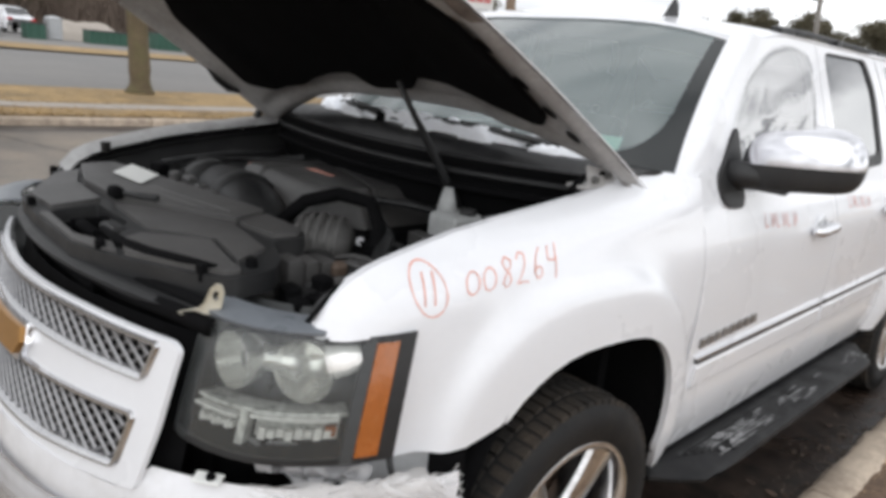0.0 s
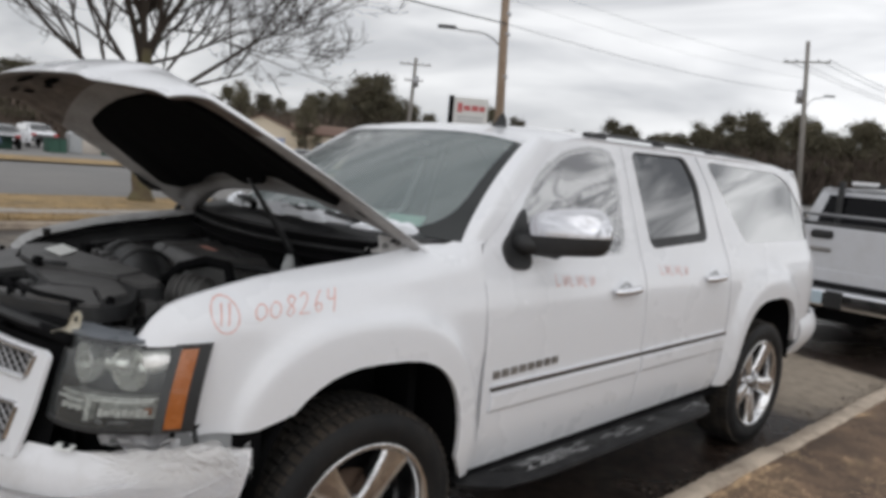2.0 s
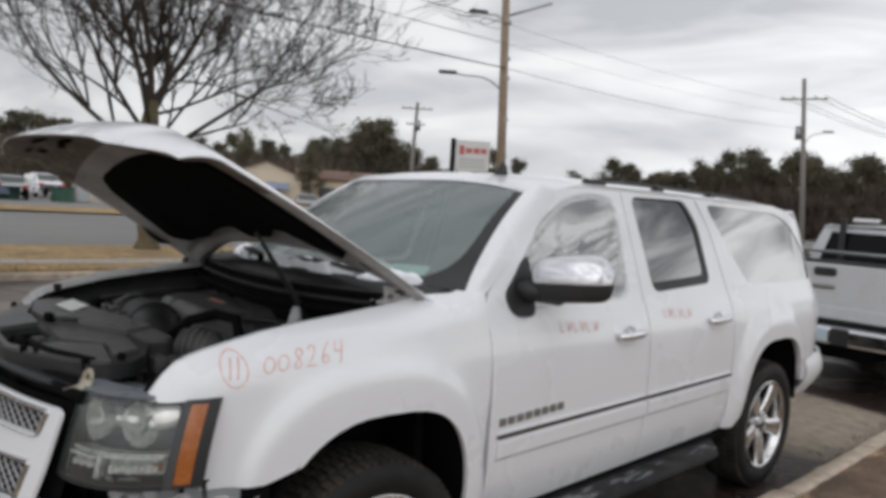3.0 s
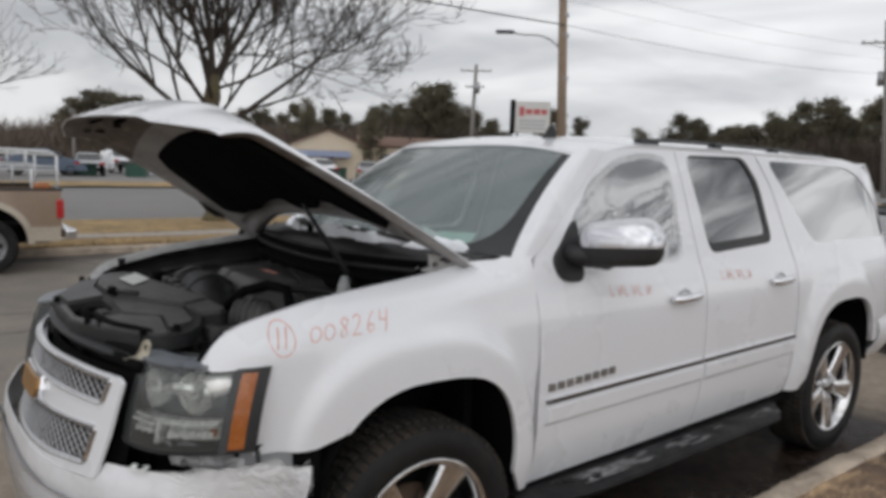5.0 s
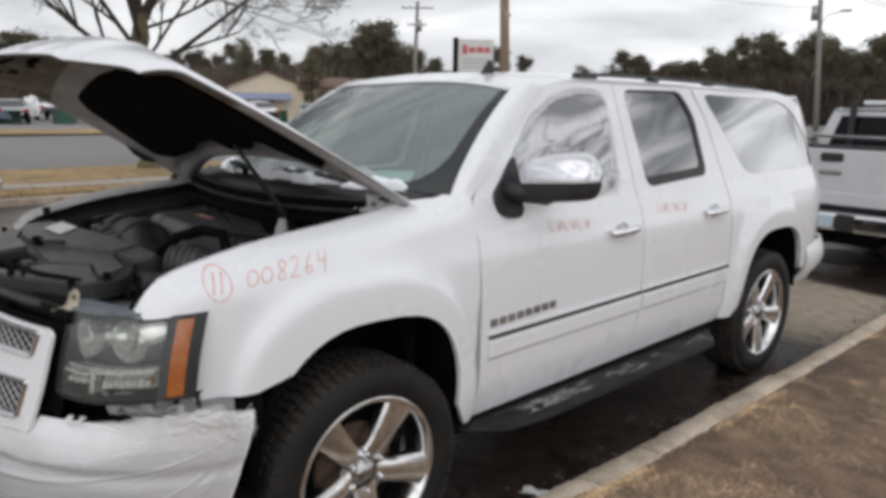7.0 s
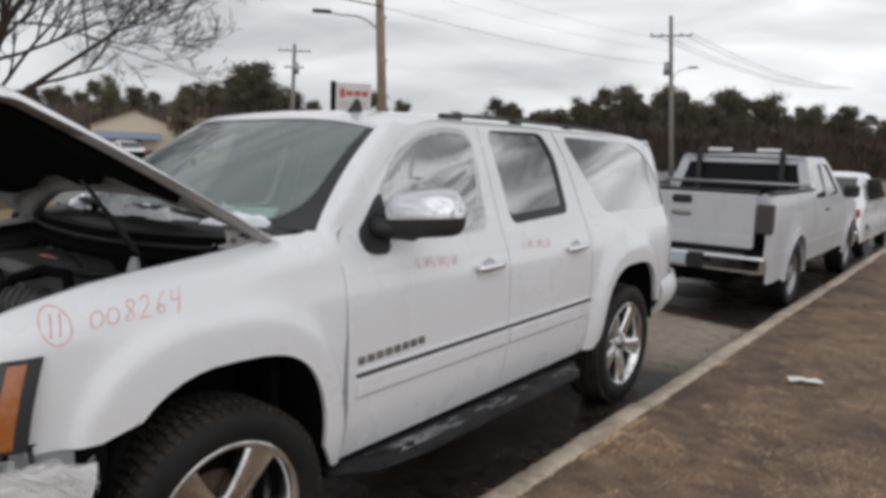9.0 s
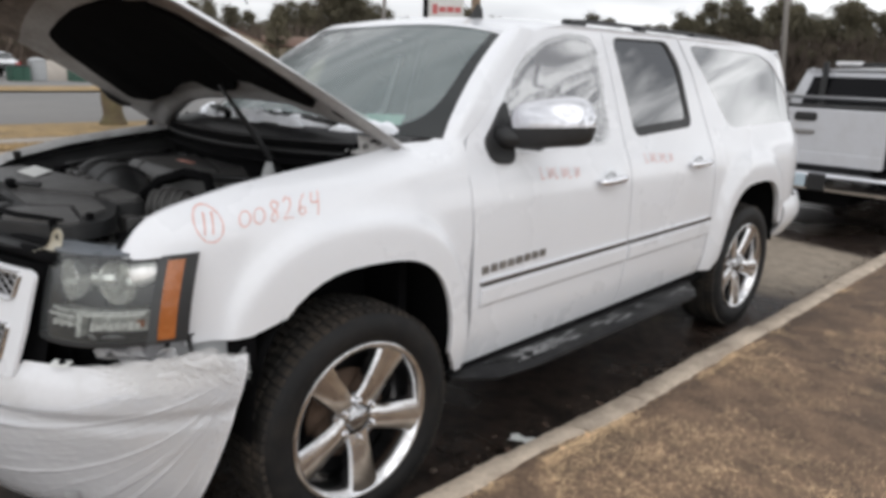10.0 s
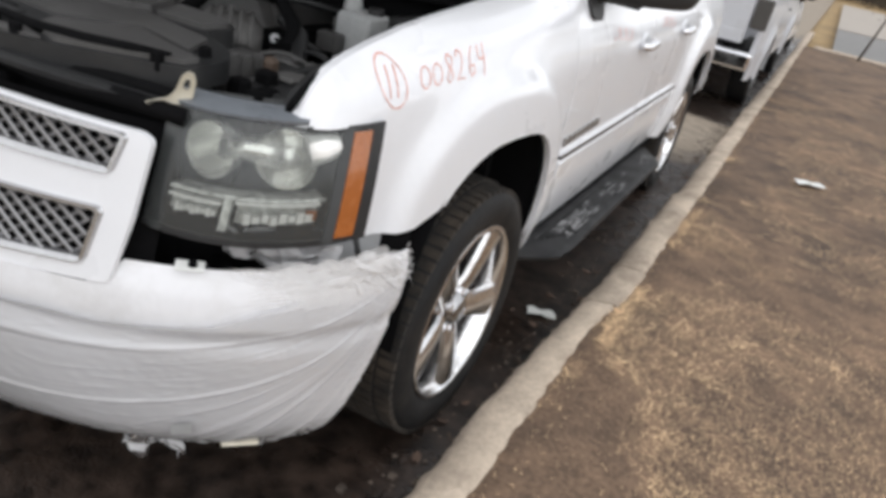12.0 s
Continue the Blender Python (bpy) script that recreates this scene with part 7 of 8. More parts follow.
tan_truck = pickup("faded tan pickup truck with white pipe rack, parked across street", pose(-8.45, 0.37, 0.125, 0, 0, 180), M["tan"], M["beige"], 0.375, {"rim": "steel", "lamp": 0.0, "red": True, "bumper": "chrome", "bed": 1.10, "band": 0.62, "axle": 0.90})
tan_truck.scale = (0.92, 0.98, 0.97)
for s in (1, -1):
    rk = part("ladder_rack_rail", tube([(s * 0.93, 0.06, 1.56), (s * 0.93, 0.16, 1.62), (s * 0.93, 1.9, 1.68), (s * 0.93, 3.4, 1.72)], 0.017, 8), M["rack"], tan_truck, "white pipe rail", smooth=True)
    for z0, z1 in ((1.575, 1.63), (1.42, 1.46), (1.375, 1.41)):
        part("mid_rail", tube([(s * 0.93, 0.06, z0), (s * 0.93, 1.95, z1)], 0.012, 8), M["rack"], rk, smooth=True)
    for yy, z0, z1 in ((0.06, 1.11, 1.57), (0.42, 1.42, 1.63), (0.36, 1.11, 1.40), (0.80, 1.11, 1.40), (1.02, 1.11, 1.42), (1.15, 1.42, 1.66), (1.52, 1.11, 1.42), (1.85, 1.42, 1.68), (1.92, 1.11, 1.42)):
        part("rack_post", tube([(s * 0.93, yy, z0), (s * 0.93, yy, z1)], 0.017, 8), M["rack"], rk, smooth=True)
part("rack_crossbar", tube([(-0.93, 0.10, 1.60), (0.93, 0.10, 1.60)], 0.017, 8), M["rack"], tan_truck, "white pipe crossbar", smooth=True)
part("tool_bag", box((-0.78, 0.10, 1.02), (-0.52, 0.34, 1.20), 0.05), M["amber"], tan_truck, "orange bag in the bed")

white_truck = pickup("silvery white pickup with smoked tail lamps and roof rack", pose(0.11, 6.62, 0.0), M["white_truck"], M["white_truck"], 0.405, {"rim": "steel", "lamp": 0.02, "red": False, "bumper": "chrome", "bed": 1.41})
white_truck.scale = (1.0, 1.0, 0.965)
for s in (1, -1):
    part("rack_upright", box((s * 0.50, 2.02, 1.28), (s * 0.57, 2.08, 1.93), 0.01), M["plastic"], white_truck, "black rack upright")
part("roof_lamp_bar", box((-0.40, 2.20, 1.88), (0.40, 2.34, 1.925), 0.015), M["plastic"], white_truck, "black roof lamp bar")
for x in (-0.32, 0.32):
    part("roof_lamp", box((x - 0.16, 2.18, 1.885), (x + 0.16, 2.30, 1.94), 0.02), M["shop_white_lamp"], white_truck, "white roof lamp")
part("bed_bar", tube([(-0.92, 1.85, 1.47), (0.92, 1.85, 1.47)], 0.022, 8), M["steel"], white_truck, "bright bed bar", smooth=True)


def sedan(label, at, paint, tall=1.45, ln=4.6):
    """A plain passenger car, tail at y 0, nose to +y."""
    t = thing("parked_car", label, "car", at)
    k = tall / 1.45
    prof = pchip([0.0, 0.05, 0.5, 0.9, 1.3, 2.5, 3.2, 3.5, 4.2, 4.55, 4.6], [0.80, 0.92, 0.98, 1.10, 1.38, 1.45, 1.15, 0.98, 0.88, 0.72, 0.60])
    def skin(a, b):
        y = ln * b
        z1 = prof(4.6 * b) * k
        u = a * 2 - 1
        w = 0.90 - 0.10 * abs(2 * b - 1) ** 6 - (0.20 * step01(0.95 * k, 1.4 * k, z1)) * step01(1, 0.35, abs(u))
        t_ = math.copysign(min(abs(u) / 0.62, 1), u)
        if abs(u) <= 0.62:
            return Vector((t_ * (w - 0.04 - 0.22 * max(z1 / k - 0.95, 0)), y, z1 - 0.04 * t_ ** 4))
        v = (abs(u) - 0.62) / 0.38
        x = w - 0.04 - 0.22 * max(z1 / k - 0.95, 0)
        return Vector((math.copysign(x + (0.90 - x) * math.sin(v * math.pi / 2), u), y, (z1 - 0.04) * (1 - v) + 0.32 * v))
    part("body", sheet(skin, 24, 36), paint, t, "", smooth=True, sharp=50)
    for s in (1, -1):
        part("side_window", sheet(lambda a, b, s=s: Vector((s * (0.865 - 0.14 * b), 1.05 + (2.15 - 0.25 * b) * a + 0.22 * b, (0.98 + 0.36 * b) * k)), 4, 3), M["dark_glass"], t)
        for yc in (0.85, 3.65):
            small_wheel(t, s * 0.80, yc, 0.32, 0.32, 0.2, s)
        part("tail_lamp", box((s * 0.55, -0.02, 0.72 * k), (s * 0.86, 0.10, 0.86 * k), 0.02), M["red_lens"], t)
    part("rear_window", sheet(lambda a, b: Vector(((a * 2 - 1) * (0.68 - 0.08 * b), 0.62 + 0.62 * b, (1.05 + 0.31 * b) * k)), 4, 3), M["dark_glass"], t)
    return t


sedan("white car parked at the kerb beyond the pickup", pose(0.12, 13.0, 0.0), M["white"], 1.55)
for i, (x, y, rz, pm, lb, hh) in enumerate(((-45.5, 8.6, 80, "silver", "silver car far off in the yard", 1.45), (-52.0, 12.4, 95, "white", "white van far off in the yard", 1.7), (-44.0, 21.5, 70, "blue_paint", "dark blue car far off in the yard", 1.5), (-41.0, 26.0, 60, "silver", "silver car far off by the house", 1.5), (-29.0, -6.5, 10, "blue_paint", "dark blue car across the car park", 1.6), (-43.5, 24.0, 75, "white", "white car far off in the yard", 1.6), (-46.5, 3.9, 0, "blue_paint", "dark blue car far off in the yard", 1.6))):
    sedan(lb, pose(x, y, 0.08, 0, 0, rz), M[pm], hh)

# green skips and a grey cabin in the yard
M["skip"] = mat("dark_green_steel", (0.035, 0.10, 0.07), 0.6, vary=0.2)
for i, (x, y, ln, hh) in enumerate(((-46.0, 10.95, 0.95, 0.85), (-46.2, 14.4, 2.4, 0.75), (-45.0, 18.0, 1.8, 1.0), (-47.0, 7.9, 1.3, 0.9), (-45.2, 23.0, 3.2, 0.9))):
    sk = thing("waste_skip", "dark green steel waste skip in the far yard", "skip", pose(x, y, 0.06), group="green skips in the yard")
    bm = box((-0.7, 0, -0.02), (0.7, ln, hh), 0.03)
    part("skip_body", bm, M["skip"], sk)
    for k in range(int(ln / 0.4)):
        part("skip_rib", box((0.70, 0.15 + 0.4 * k, 0.12), (0.76, 0.22 + 0.4 * k, hh - 0.05)), M["skip"], sk)
    part("skip_lid", box((-0.75, -0.04, hh), (0.75, ln + 0.04, hh + 0.06), 0.02), M["plastic"], sk)

cabin = thing("site_toilet", "small grey site toilet with a domed roof", "toilet", pose(-46.6, 12.66, 0.06))
part("body", box((-0.42, -0.40, 0.0), (0.42, 0.40, 1.22), 0.04), M["silver"], cabin, "grey plastic body")
part("roof", sheet(lambda a, b: Vector((0.45 * (2 * a - 1), 0.43 * (2 * b - 1), 1.22 + 0.17 * (math.sin(math.pi * a) * math.sin(math.pi * b)) ** 0.5)), 8, 8, 0.02), M["silver"], cabin, smooth=True)
part("door", box((0.42, -0.28, 0.05), (0.445, 0.28, 1.12), 0.01), M["silver"], cabin)
tagged(part("sand_mound", sheet(lambda a, b: Vector((-51.5 + 4.0 * b, 12.4 + 5.4 * a, 0.0 + 1.42 * math.sin(math.pi * b) ** 0.8 * math.sin(math.pi * a) ** 0.35 * (0.9 + 0.25 * noise.noise((a * 6, b * 4, 0.2))))), 30, 14), M["walk"], None, "pale sandy mound in the far yard", smooth=True), category="mound")

# ---- buildings ----
M["beige_wall"] = mat("beige_siding", (0.64, 0.54, 0.41), 0.8, vary=0.08, scale=1)
M["rust_roof"] = mat("weathered_brown_roof", (0.17, 0.105, 0.08), 0.85, vary=0.25, scale=0.8)
M["blue_awning"] = mat("blue_awning", (0.24, 0.28, 0.40), 0.7, vary=0.2)
M["shop_red"] = mat("faded_red_sign", (0.52, 0.12, 0.12), 0.6, vary=0.12, scale=1.5)
M["shop_white"] = mat("white_render", (0.66, 0.65, 0.63), 0.8, vary=0.08, scale=1)
M["brick_red"] = mat("brown_brick", (0.20, 0.10, 0.075), 0.9, vary=0.25, scale=4)
M["text_dark"] = mat("dark_sign_bars", (0.06, 0.06, 0.07), 0.7)

house = thing("house", "beige single-storey building with a rusty brown gable roof", "building", pose(-49.6, 27.3, 0.0, 0, 0, -29))
house.scale = (1.0, 1.12, 1.09)
bm = bmesh.new()
pts = [(-2.6, 0, 0), (2.6, 0, 0), (2.6, 0, 2.6), (0, 0, 3.62), (-2.6, 0, 2.6)]
a = [bm.verts.new((p[1], p[0], p[2])) for p in pts]
b = [bm.verts.new((p[1] - 9, p[0], p[2])) for p in pts]
bm.faces.new(a)
bm.faces.new(b[::-1])
for i in range(5):
    bm.faces.new((a[i], b[i], b[(i + 1) % 5], a[(i + 1) % 5]))
bmesh.ops.recalc_face_normals(bm, faces=bm.faces[:])
part("wall", bm, M["beige_wall"], house, "beige gable wall")
for s in (1, -1):
    part("roof", sheet(lambda u, v, s=s: Vector((0.25 - 9.5 * u, s * 2.9 * v, 3.68 - 1.18 * v)), 2, 2, 0.1), M["rust_roof"], house)
part("wing_wall", box((-6, 2.6, 0), (-0.8, 12.0, 2.5)), M["beige_wall"], house)
part("wing_roof", sheet(lambda u, v: Vector((-0.4 - 6.2 * u, 2.2 + 10.2 * v, 2.55 + 0.75 * math.sin(math.pi * u))), 6, 2, 0.1), M["rust_roof"], house, "rusty brown low roof")
for k in range(3):
    wd = part("window", box((-0.82, 4.0 + 2.6 * k, 0.9), (-0.76, 5.2 + 2.6 * k, 2.0)), M["dark_glass"], house)
    part("sill", box((-0.80, 3.9 + 2.6 * k, 0.82), (-0.68, 5.3 + 2.6 * k, 0.9)), M["shop_white"], wd)
part("door", box((-0.02, -0.5, 0), (0.04, 0.5, 2.05)), M["brick_red"], house)
part("awning", sheet(lambda u, v: Vector((0.02 + 1.1 * v, -2.5 + 4.2 * u, 2.05 - 0.42 * v)), 8, 2, 0.06), M["blue_awning"], house, "faded blue awning over the front")

shop = thing("shop", "white and brick shop with a stepped faded red sign", "building", pose(-37.6, -3.0, 0.1))
part("wall", box((-8, -9, 0), (0, 5.05, 2.62)), M["shop_white"], shop)
part("brick_pier", box((0, 3.15, 0), (0.12, 4.35, 2.55)), M["brick_red"], shop, "brown brick pier")
fascia = part("fascia", box((-0.1, -9, 2.45), (0.5, 5.1, 3.35), 0.03), M["shop_white"], shop, "white fascia with illegible dark bars")
for k in range(18):
    part("sign_bar", box((0.50, -5.6 + 0.56 * k, 2.62), (0.515, -5.25 + 0.56 * k, 2.88)), M["text_dark"], fascia)
for k in range(9):
    part("sign_bar", box((0.50, 0.1 + 0.48 * k, 3.0), (0.515, 0.36 + 0.48 * k, 3.2)), M["text_dark"], fascia)
part("red_parapet", box((0.0, -9, 3.35), (0.35, 5.0, 4.15), 0.02), M["shop_red"], shop, "faded red parapet")
part("red_tower", box((0.02, 3.05, 4.15), (0.36, 4.2, 5.0), 0.02), M["shop_red"], shop, "faded red stepped tower")
part("red_tower", box((0.02, -0.5, 4.15), (0.34, 3.05, 4.45), 0.02), M["shop_red"], shop)
part("shop_window", box((0.0, -6, 0.6), (0.06, 2.0, 2.1)), M["dark_glass"], shop)

sign = thing("roadside_sign", "white roadside sign with red bars on two posts", "sign", pose(-25.45, 26.65, 0.0, 0, 0, 45))
part("cabinet", box((-0.95, -0.14, 3.45), (0.95, 0.14, 5.15), 0.03), M["shop_white"], sign, "white sign cabinet")
part("cabinet_side", box((-1.22, -0.18, 3.38), (-0.95, 0.18, 5.22), 0.02), M["deep"], sign, "black sign edge")
for s in (1, -1):
    part("post", box((s * 0.75, -0.07, 0), (s * 0.85, 0.07, 3.5)), M["deep"], sign)
for x0, x1, z0, z1 in ((-0.72, -0.45, 4.35, 4.85), (-0.38, -0.02, 4.45, 4.72), (0.05, 0.40, 4.45, 4.74), (0.46, 0.78, 4.45, 4.72)):
    part("red_bar", box((x0, -0.152, z0), (x1, -0.142, z1)), M["shop_red"], sign, "red bar")
for k in range(3):
    part("grey_bar", box((-0.70, -0.152, 3.65 + 0.2 * k), (0.70, -0.142, 3.74 + 0.2 * k)), M["silver"], sign, "grey bar")

# ---- poles and wires ----
M["pole_wood"] = mat("weathered_pole_wood", (0.27, 0.20, 0.145), 0.85, vary=0.2, scale=3, fine=30, bump=0.3)
M["pole_grey"] = mat("grey_pole_wood", (0.23, 0.215, 0.20), 0.85, vary=0.2, scale=3, fine=30)
M["wire"] = mat("dark_cable", (0.06, 0.06, 0.065), 0.7)


def pole(at, top, r, material, arms, label):
    t = thing("utility_pole", label, "utility pole", Matrix.Translation(at))
    top = Vector(top)
    part("pole_shaft", tube([(0, 0, -0.3), tuple(top * 0.5), tuple(top)], [r, r * 0.88, r * 0.72], 16), material, t, smooth=True)
    for z, half, d in arms:
        c = top * (z / top.z)
        dv = Vector((math.cos(d), math.sin(d), 0))
        arm = part("crossarm", tube([c - dv * half, c + dv * half], 0.07, 6), M["pole_grey"], t)
        for k in (-0.9, -0.45, 0.45, 0.9):
            q = c + dv * half * k
            part("insulator", tube([q + Vector((0, 0, 0.05)), q + Vector((0, 0, 0.25))], [0.05, 0.035], 8), M["steel"], arm)
    return t


def street_lamp(t, base, head, name="lamp_arm"):
    b, h = Vector(base), Vector(head)
    run = []
    for i in range(9):
        u = i / 8
        run.append(b.lerp(h, u) + Vector((0, 0, 0.55 * math.sin(math.pi * min(u * 1.0, 1)) * (1 - u) + 0.0)))
    arm = part(name, tube(run, 0.035, 8), M["steel"], t, "curved grey lamp arm", smooth=True)
    d = (h - b)
    d.z = 0
    d.normalize()
    hd = Matrix.Translation(h) @ d.to_track_quat("Y", "Z").to_matrix().to_4x4()
    part("lamp_head", box((-0.15, -0.1, -0.06), (0.15, 0.65, 0.07), 0.05, hd, 2), M["text_dark"], arm, "flat dark lamp head", smooth=True)


main_pole = pole((-17.35, 20.5, 0.0), (-0.55, -0.10, 11.2), 0.21, M["pole_wood"], [], "tall brown wooden utility pole with two street lamps")
street_lamp(main_pole, (-0.33, 0, 6.3), (-1.75, -1.55, 7.05))
street_lamp(main_pole, (-0.45, 0, 8.9), (-0.95, -0.8, 9.55))
part("side_bracket", tube([(-0.48, 0, 9.5), (0.9, 1.2, 10.1)], 0.05, 8), M["steel"], main_pole, smooth=True)
for z in (5.2, 6.9, 7.7, 9.2):
    part("pole_band", tube([(-0.05 * z, 0, z), (-0.05 * z, 0, z + 0.12)], 0.215, 12), M["steel"], main_pole)
far_pole = pole((-18.05, 54.7, 0.0), (-0.9, -0.3, 12.6), 0.20, M["pole_grey"], [(11.1, 1.6, 0.35)], "grey utility pole with crossarm and street lamp")
street_lamp(far_pole, (-0.55, 0, 7.8), (0.6, 0.4, 8.7))
part("transformer", tube([(-0.95, -0.3, 8.1), (-0.95, -0.3, 9.1)], 0.22, 14), M["steel"], far_pole, "grey transformer can", smooth=True)
mid_pole = pole((-50.7, 43.4, 0.0), (0.3, 0.2, 11.0), 0.22, M["pole_grey"], [(10.4, 1.5, 0.8), (8.9, 0.9, 0.8)], "grey utility pole far off with crossarms")
part("transformer", tube([(0.5, 0.2, 8.3), (0.5, 0.2, 9.3)], 0.28, 14), M["steel"], mid_pole, "grey transformer can", smooth=True)
pole((-46.4, 7.9, 0.0), (-0.25, 0.1, 3.9), 0.10, M["pole_grey"], [], "thin grey pole in the far yard")
pole((-47.3, 3.1, 0.0), (0.0, 0.0, 7.5), 0.12, M["pole_grey"], [], "thin dark pole beside the shop")
pole((-17.5, -24.0, 0.0), (0.0, 0.0, 11.0), 0.20, M["pole_wood"], [], "tall brown wooden utility pole")


def cable(p, q, sag, r=0.022):
    p, q = Vector(p), Vector(q)
    run = [p.lerp(q, i / 24) - Vector((0, 0, sag * 4 * (i / 24) * (1 - i / 24))) for i in range(25)]
    tagged(part("overhead_wire", tube(run, r, 5), M["wire"], None, "dark overhead wire between utility poles"), category="wire", group="overhead wires")


for z, sg, r in ((7.35, 0.55, 0.03), (8.35, 0.5, 0.016), (9.15, 0.5, 0.02)):
    cable((-17.4 - 0.05 * z + 0.2, 20.5, z), (-17.5, -24.0, z + 0.6), sg, r)
    cable((-17.4 - 0.05 * z + 0.2, 20.5, z), (-18.7, 54.7, z + 1.6), sg * 0.7, r * 0.4)
for dx in (-1.4, -0.7, 0.7, 1.4):
    cable((-18.9 + dx, 54.4 + 0.36 * dx, 11.3), (-16 + dx, 110, 11.8), 1.0, 0.02)


# ---- trees ----
M["bark"] = mat("grey_brown_bark", (0.048, 0.037, 0.029), 0.95, vary=0.35, scale=8, fine=40, bump=0.7, bump_scale=25)
M["bark_moss"] = mat("mossy_trunk_bark", (0.125, 0.096, 0.06), 0.95, vary=0.35, scale=5, fine=40, bump=0.8, bump_scale=22, dirt=(0.14, 0.135, 0.06), dirt_amount=0.7, dirt_scale=3)
M["brush_dark"] = mat("dark_understorey", (0.066, 0.049, 0.038), 0.95, vary=0.45, scale=0.25, fine=2)
M["pine"] = mat("pine_needles", (0.112, 0.099, 0.064), 0.9, vary=0.45, scale=0.6, fine=4, jitter=0.3)
M["brush"] = mat("bare_winter_brush", (0.125, 0.095, 0.076), 0.95, vary=0.45, scale=0.25, fine=2)


def bare_tree(label, at, trunk_h, r0, limbs, seed, depth=6):
    """A leafless tree: a flared trunk, named main limbs and twigs that fork again and again."""
    rnd = random.Random(seed)
    t = thing("bare_tree", label, "tree", Matrix.Translation(at))
    prof = [(0, r0 * 1.45), (0.12, r0 * 1.18), (0.45, r0 * 1.02), (trunk_h * 0.5, r0 * 0.93), (trunk_h * 0.85, r0 * 0.9), (trunk_h, r0 * 0.6)]
    part("trunk", tube([(0.03 * math.sin(z * 2), 0.03 * math.cos(z * 1.7), z) for z, _ in prof], [r for _, r in prof], 18), M["bark_moss"], t, "mossy brown trunk", smooth=True)
    twigs = bmesh.new()

    def grow(bm, p, d, ln, r, lev):
        n = 4 if lev < 3 else 3
        run, rad = [p.copy()], [r]
        q, dd = p.copy(), d.copy()
        for i in range(n):
            wob = 0.06 if lev == 0 else 0.10 if lev < 3 else 0.15
            dd = (dd + Vector((rnd.gauss(0, wob), rnd.gauss(0, wob), rnd.gauss(0.03, wob * 0.8)))).normalized()
            q = q + dd * (ln / n)
            run.append(q.copy())
            rad.append(max(r * (1 - 0.42 * (i + 1) / n), 0.0062))
        add_tube(bm, run, rad, 8 if lev == 0 else 5 if lev < 3 else 3, caps=False)
        if lev >= depth:
            return
        kids = (5 if lev == 0 else 4) if lev < 2 else rnd.choice([2, 3, 3])
        for k in range(kids):
            i = rnd.randint(1, n) if k else n
            ax = Vector((rnd.gauss(0, 1), rnd.gauss(0, 1), rnd.gauss(0.35, 0.6))).normalized()
            nd = (dd + ax * rnd.uniform(0.45, 0.95)).normalized()
            grow(bm if lev < 1 else twigs, run[i], nd, ln * rnd.uniform(0.52, 0.80), rad[i] * rnd.uniform(0.58, 0.78), lev + 1)
    for p, d, ln, r in limbs:
        bm = bmesh.new()
        grow(bm, Vector(p), Vector(d).normalized(), ln, r, 0)
        part("limb", bm, M["bark"], t, smooth=True)
    tagged(part("brushwood", twigs, M["bark"], t, "fine bare twigs", smooth=True), kind="stuff")
    return t


def fan(items):
    """Limbs from (sideways, height, sideways run, away run, rise, length, radius)."""
    side, away = Vector((0.346, 0.938, 0)), Vector((-0.938, 0.346, 0))
    return [(side * a + Vector((0, 0, z)), side * da + away * aw + Vector((0, 0, dz)), ln * 1.15, r * 1.05) for a, z, da, aw, dz, ln, r in items]


bare_tree("large bare deciduous tree with a mossy trunk on the verge", (-12.8, 4.3, 0.25), 3.2, 0.205, fan([(-0.04, 3.1, -0.73, 0.2, 1.76, 2.0, 0.075), (0.0, 3.15, 0.08, -0.3, 1.7, 2.0, 0.08), (0.02, 3.1, 0.92, 0.2, 1.7, 2.0, 0.072), (-0.06, 1.95, -1.25, 0.2, 1.05, 2.5, 0.058), (-0.08, 2.45, -1.35, -0.3, 1.6, 2.0, 0.055), (0.06, 1.95, 1.45, 0.1, 1.0, 2.5, 0.055), (0.06, 2.9, 1.75, -0.4, 0.6, 1.9, 0.036), (0.04, 2.2, 0.9, 0.5, 1.5, 1.7, 0.04), (0.0, 2.7, 0.2, 1.3, 1.2, 1.8, 0.055), (0.0, 2.6, -0.3, -1.3, 1.1, 1.8, 0.05)]), 21)
bare_tree("bare deciduous tree at the edge of the car park", (-23.0, -0.9, 0.2), 2.6, 0.2, [((0, 0, 2.4), (0.3, 1.2, 0.5), 2.0, 0.08), ((0, 0, 2.5), (-0.2, -1.2, 0.8), 2.0, 0.08), ((0, 0, 2.55), (0.2, 0.4, 1.2), 2.2, 0.11), ((0, 0, 2.5), (-0.6, 0.2, 1.0), 2.0, 0.09)], 5, 4)


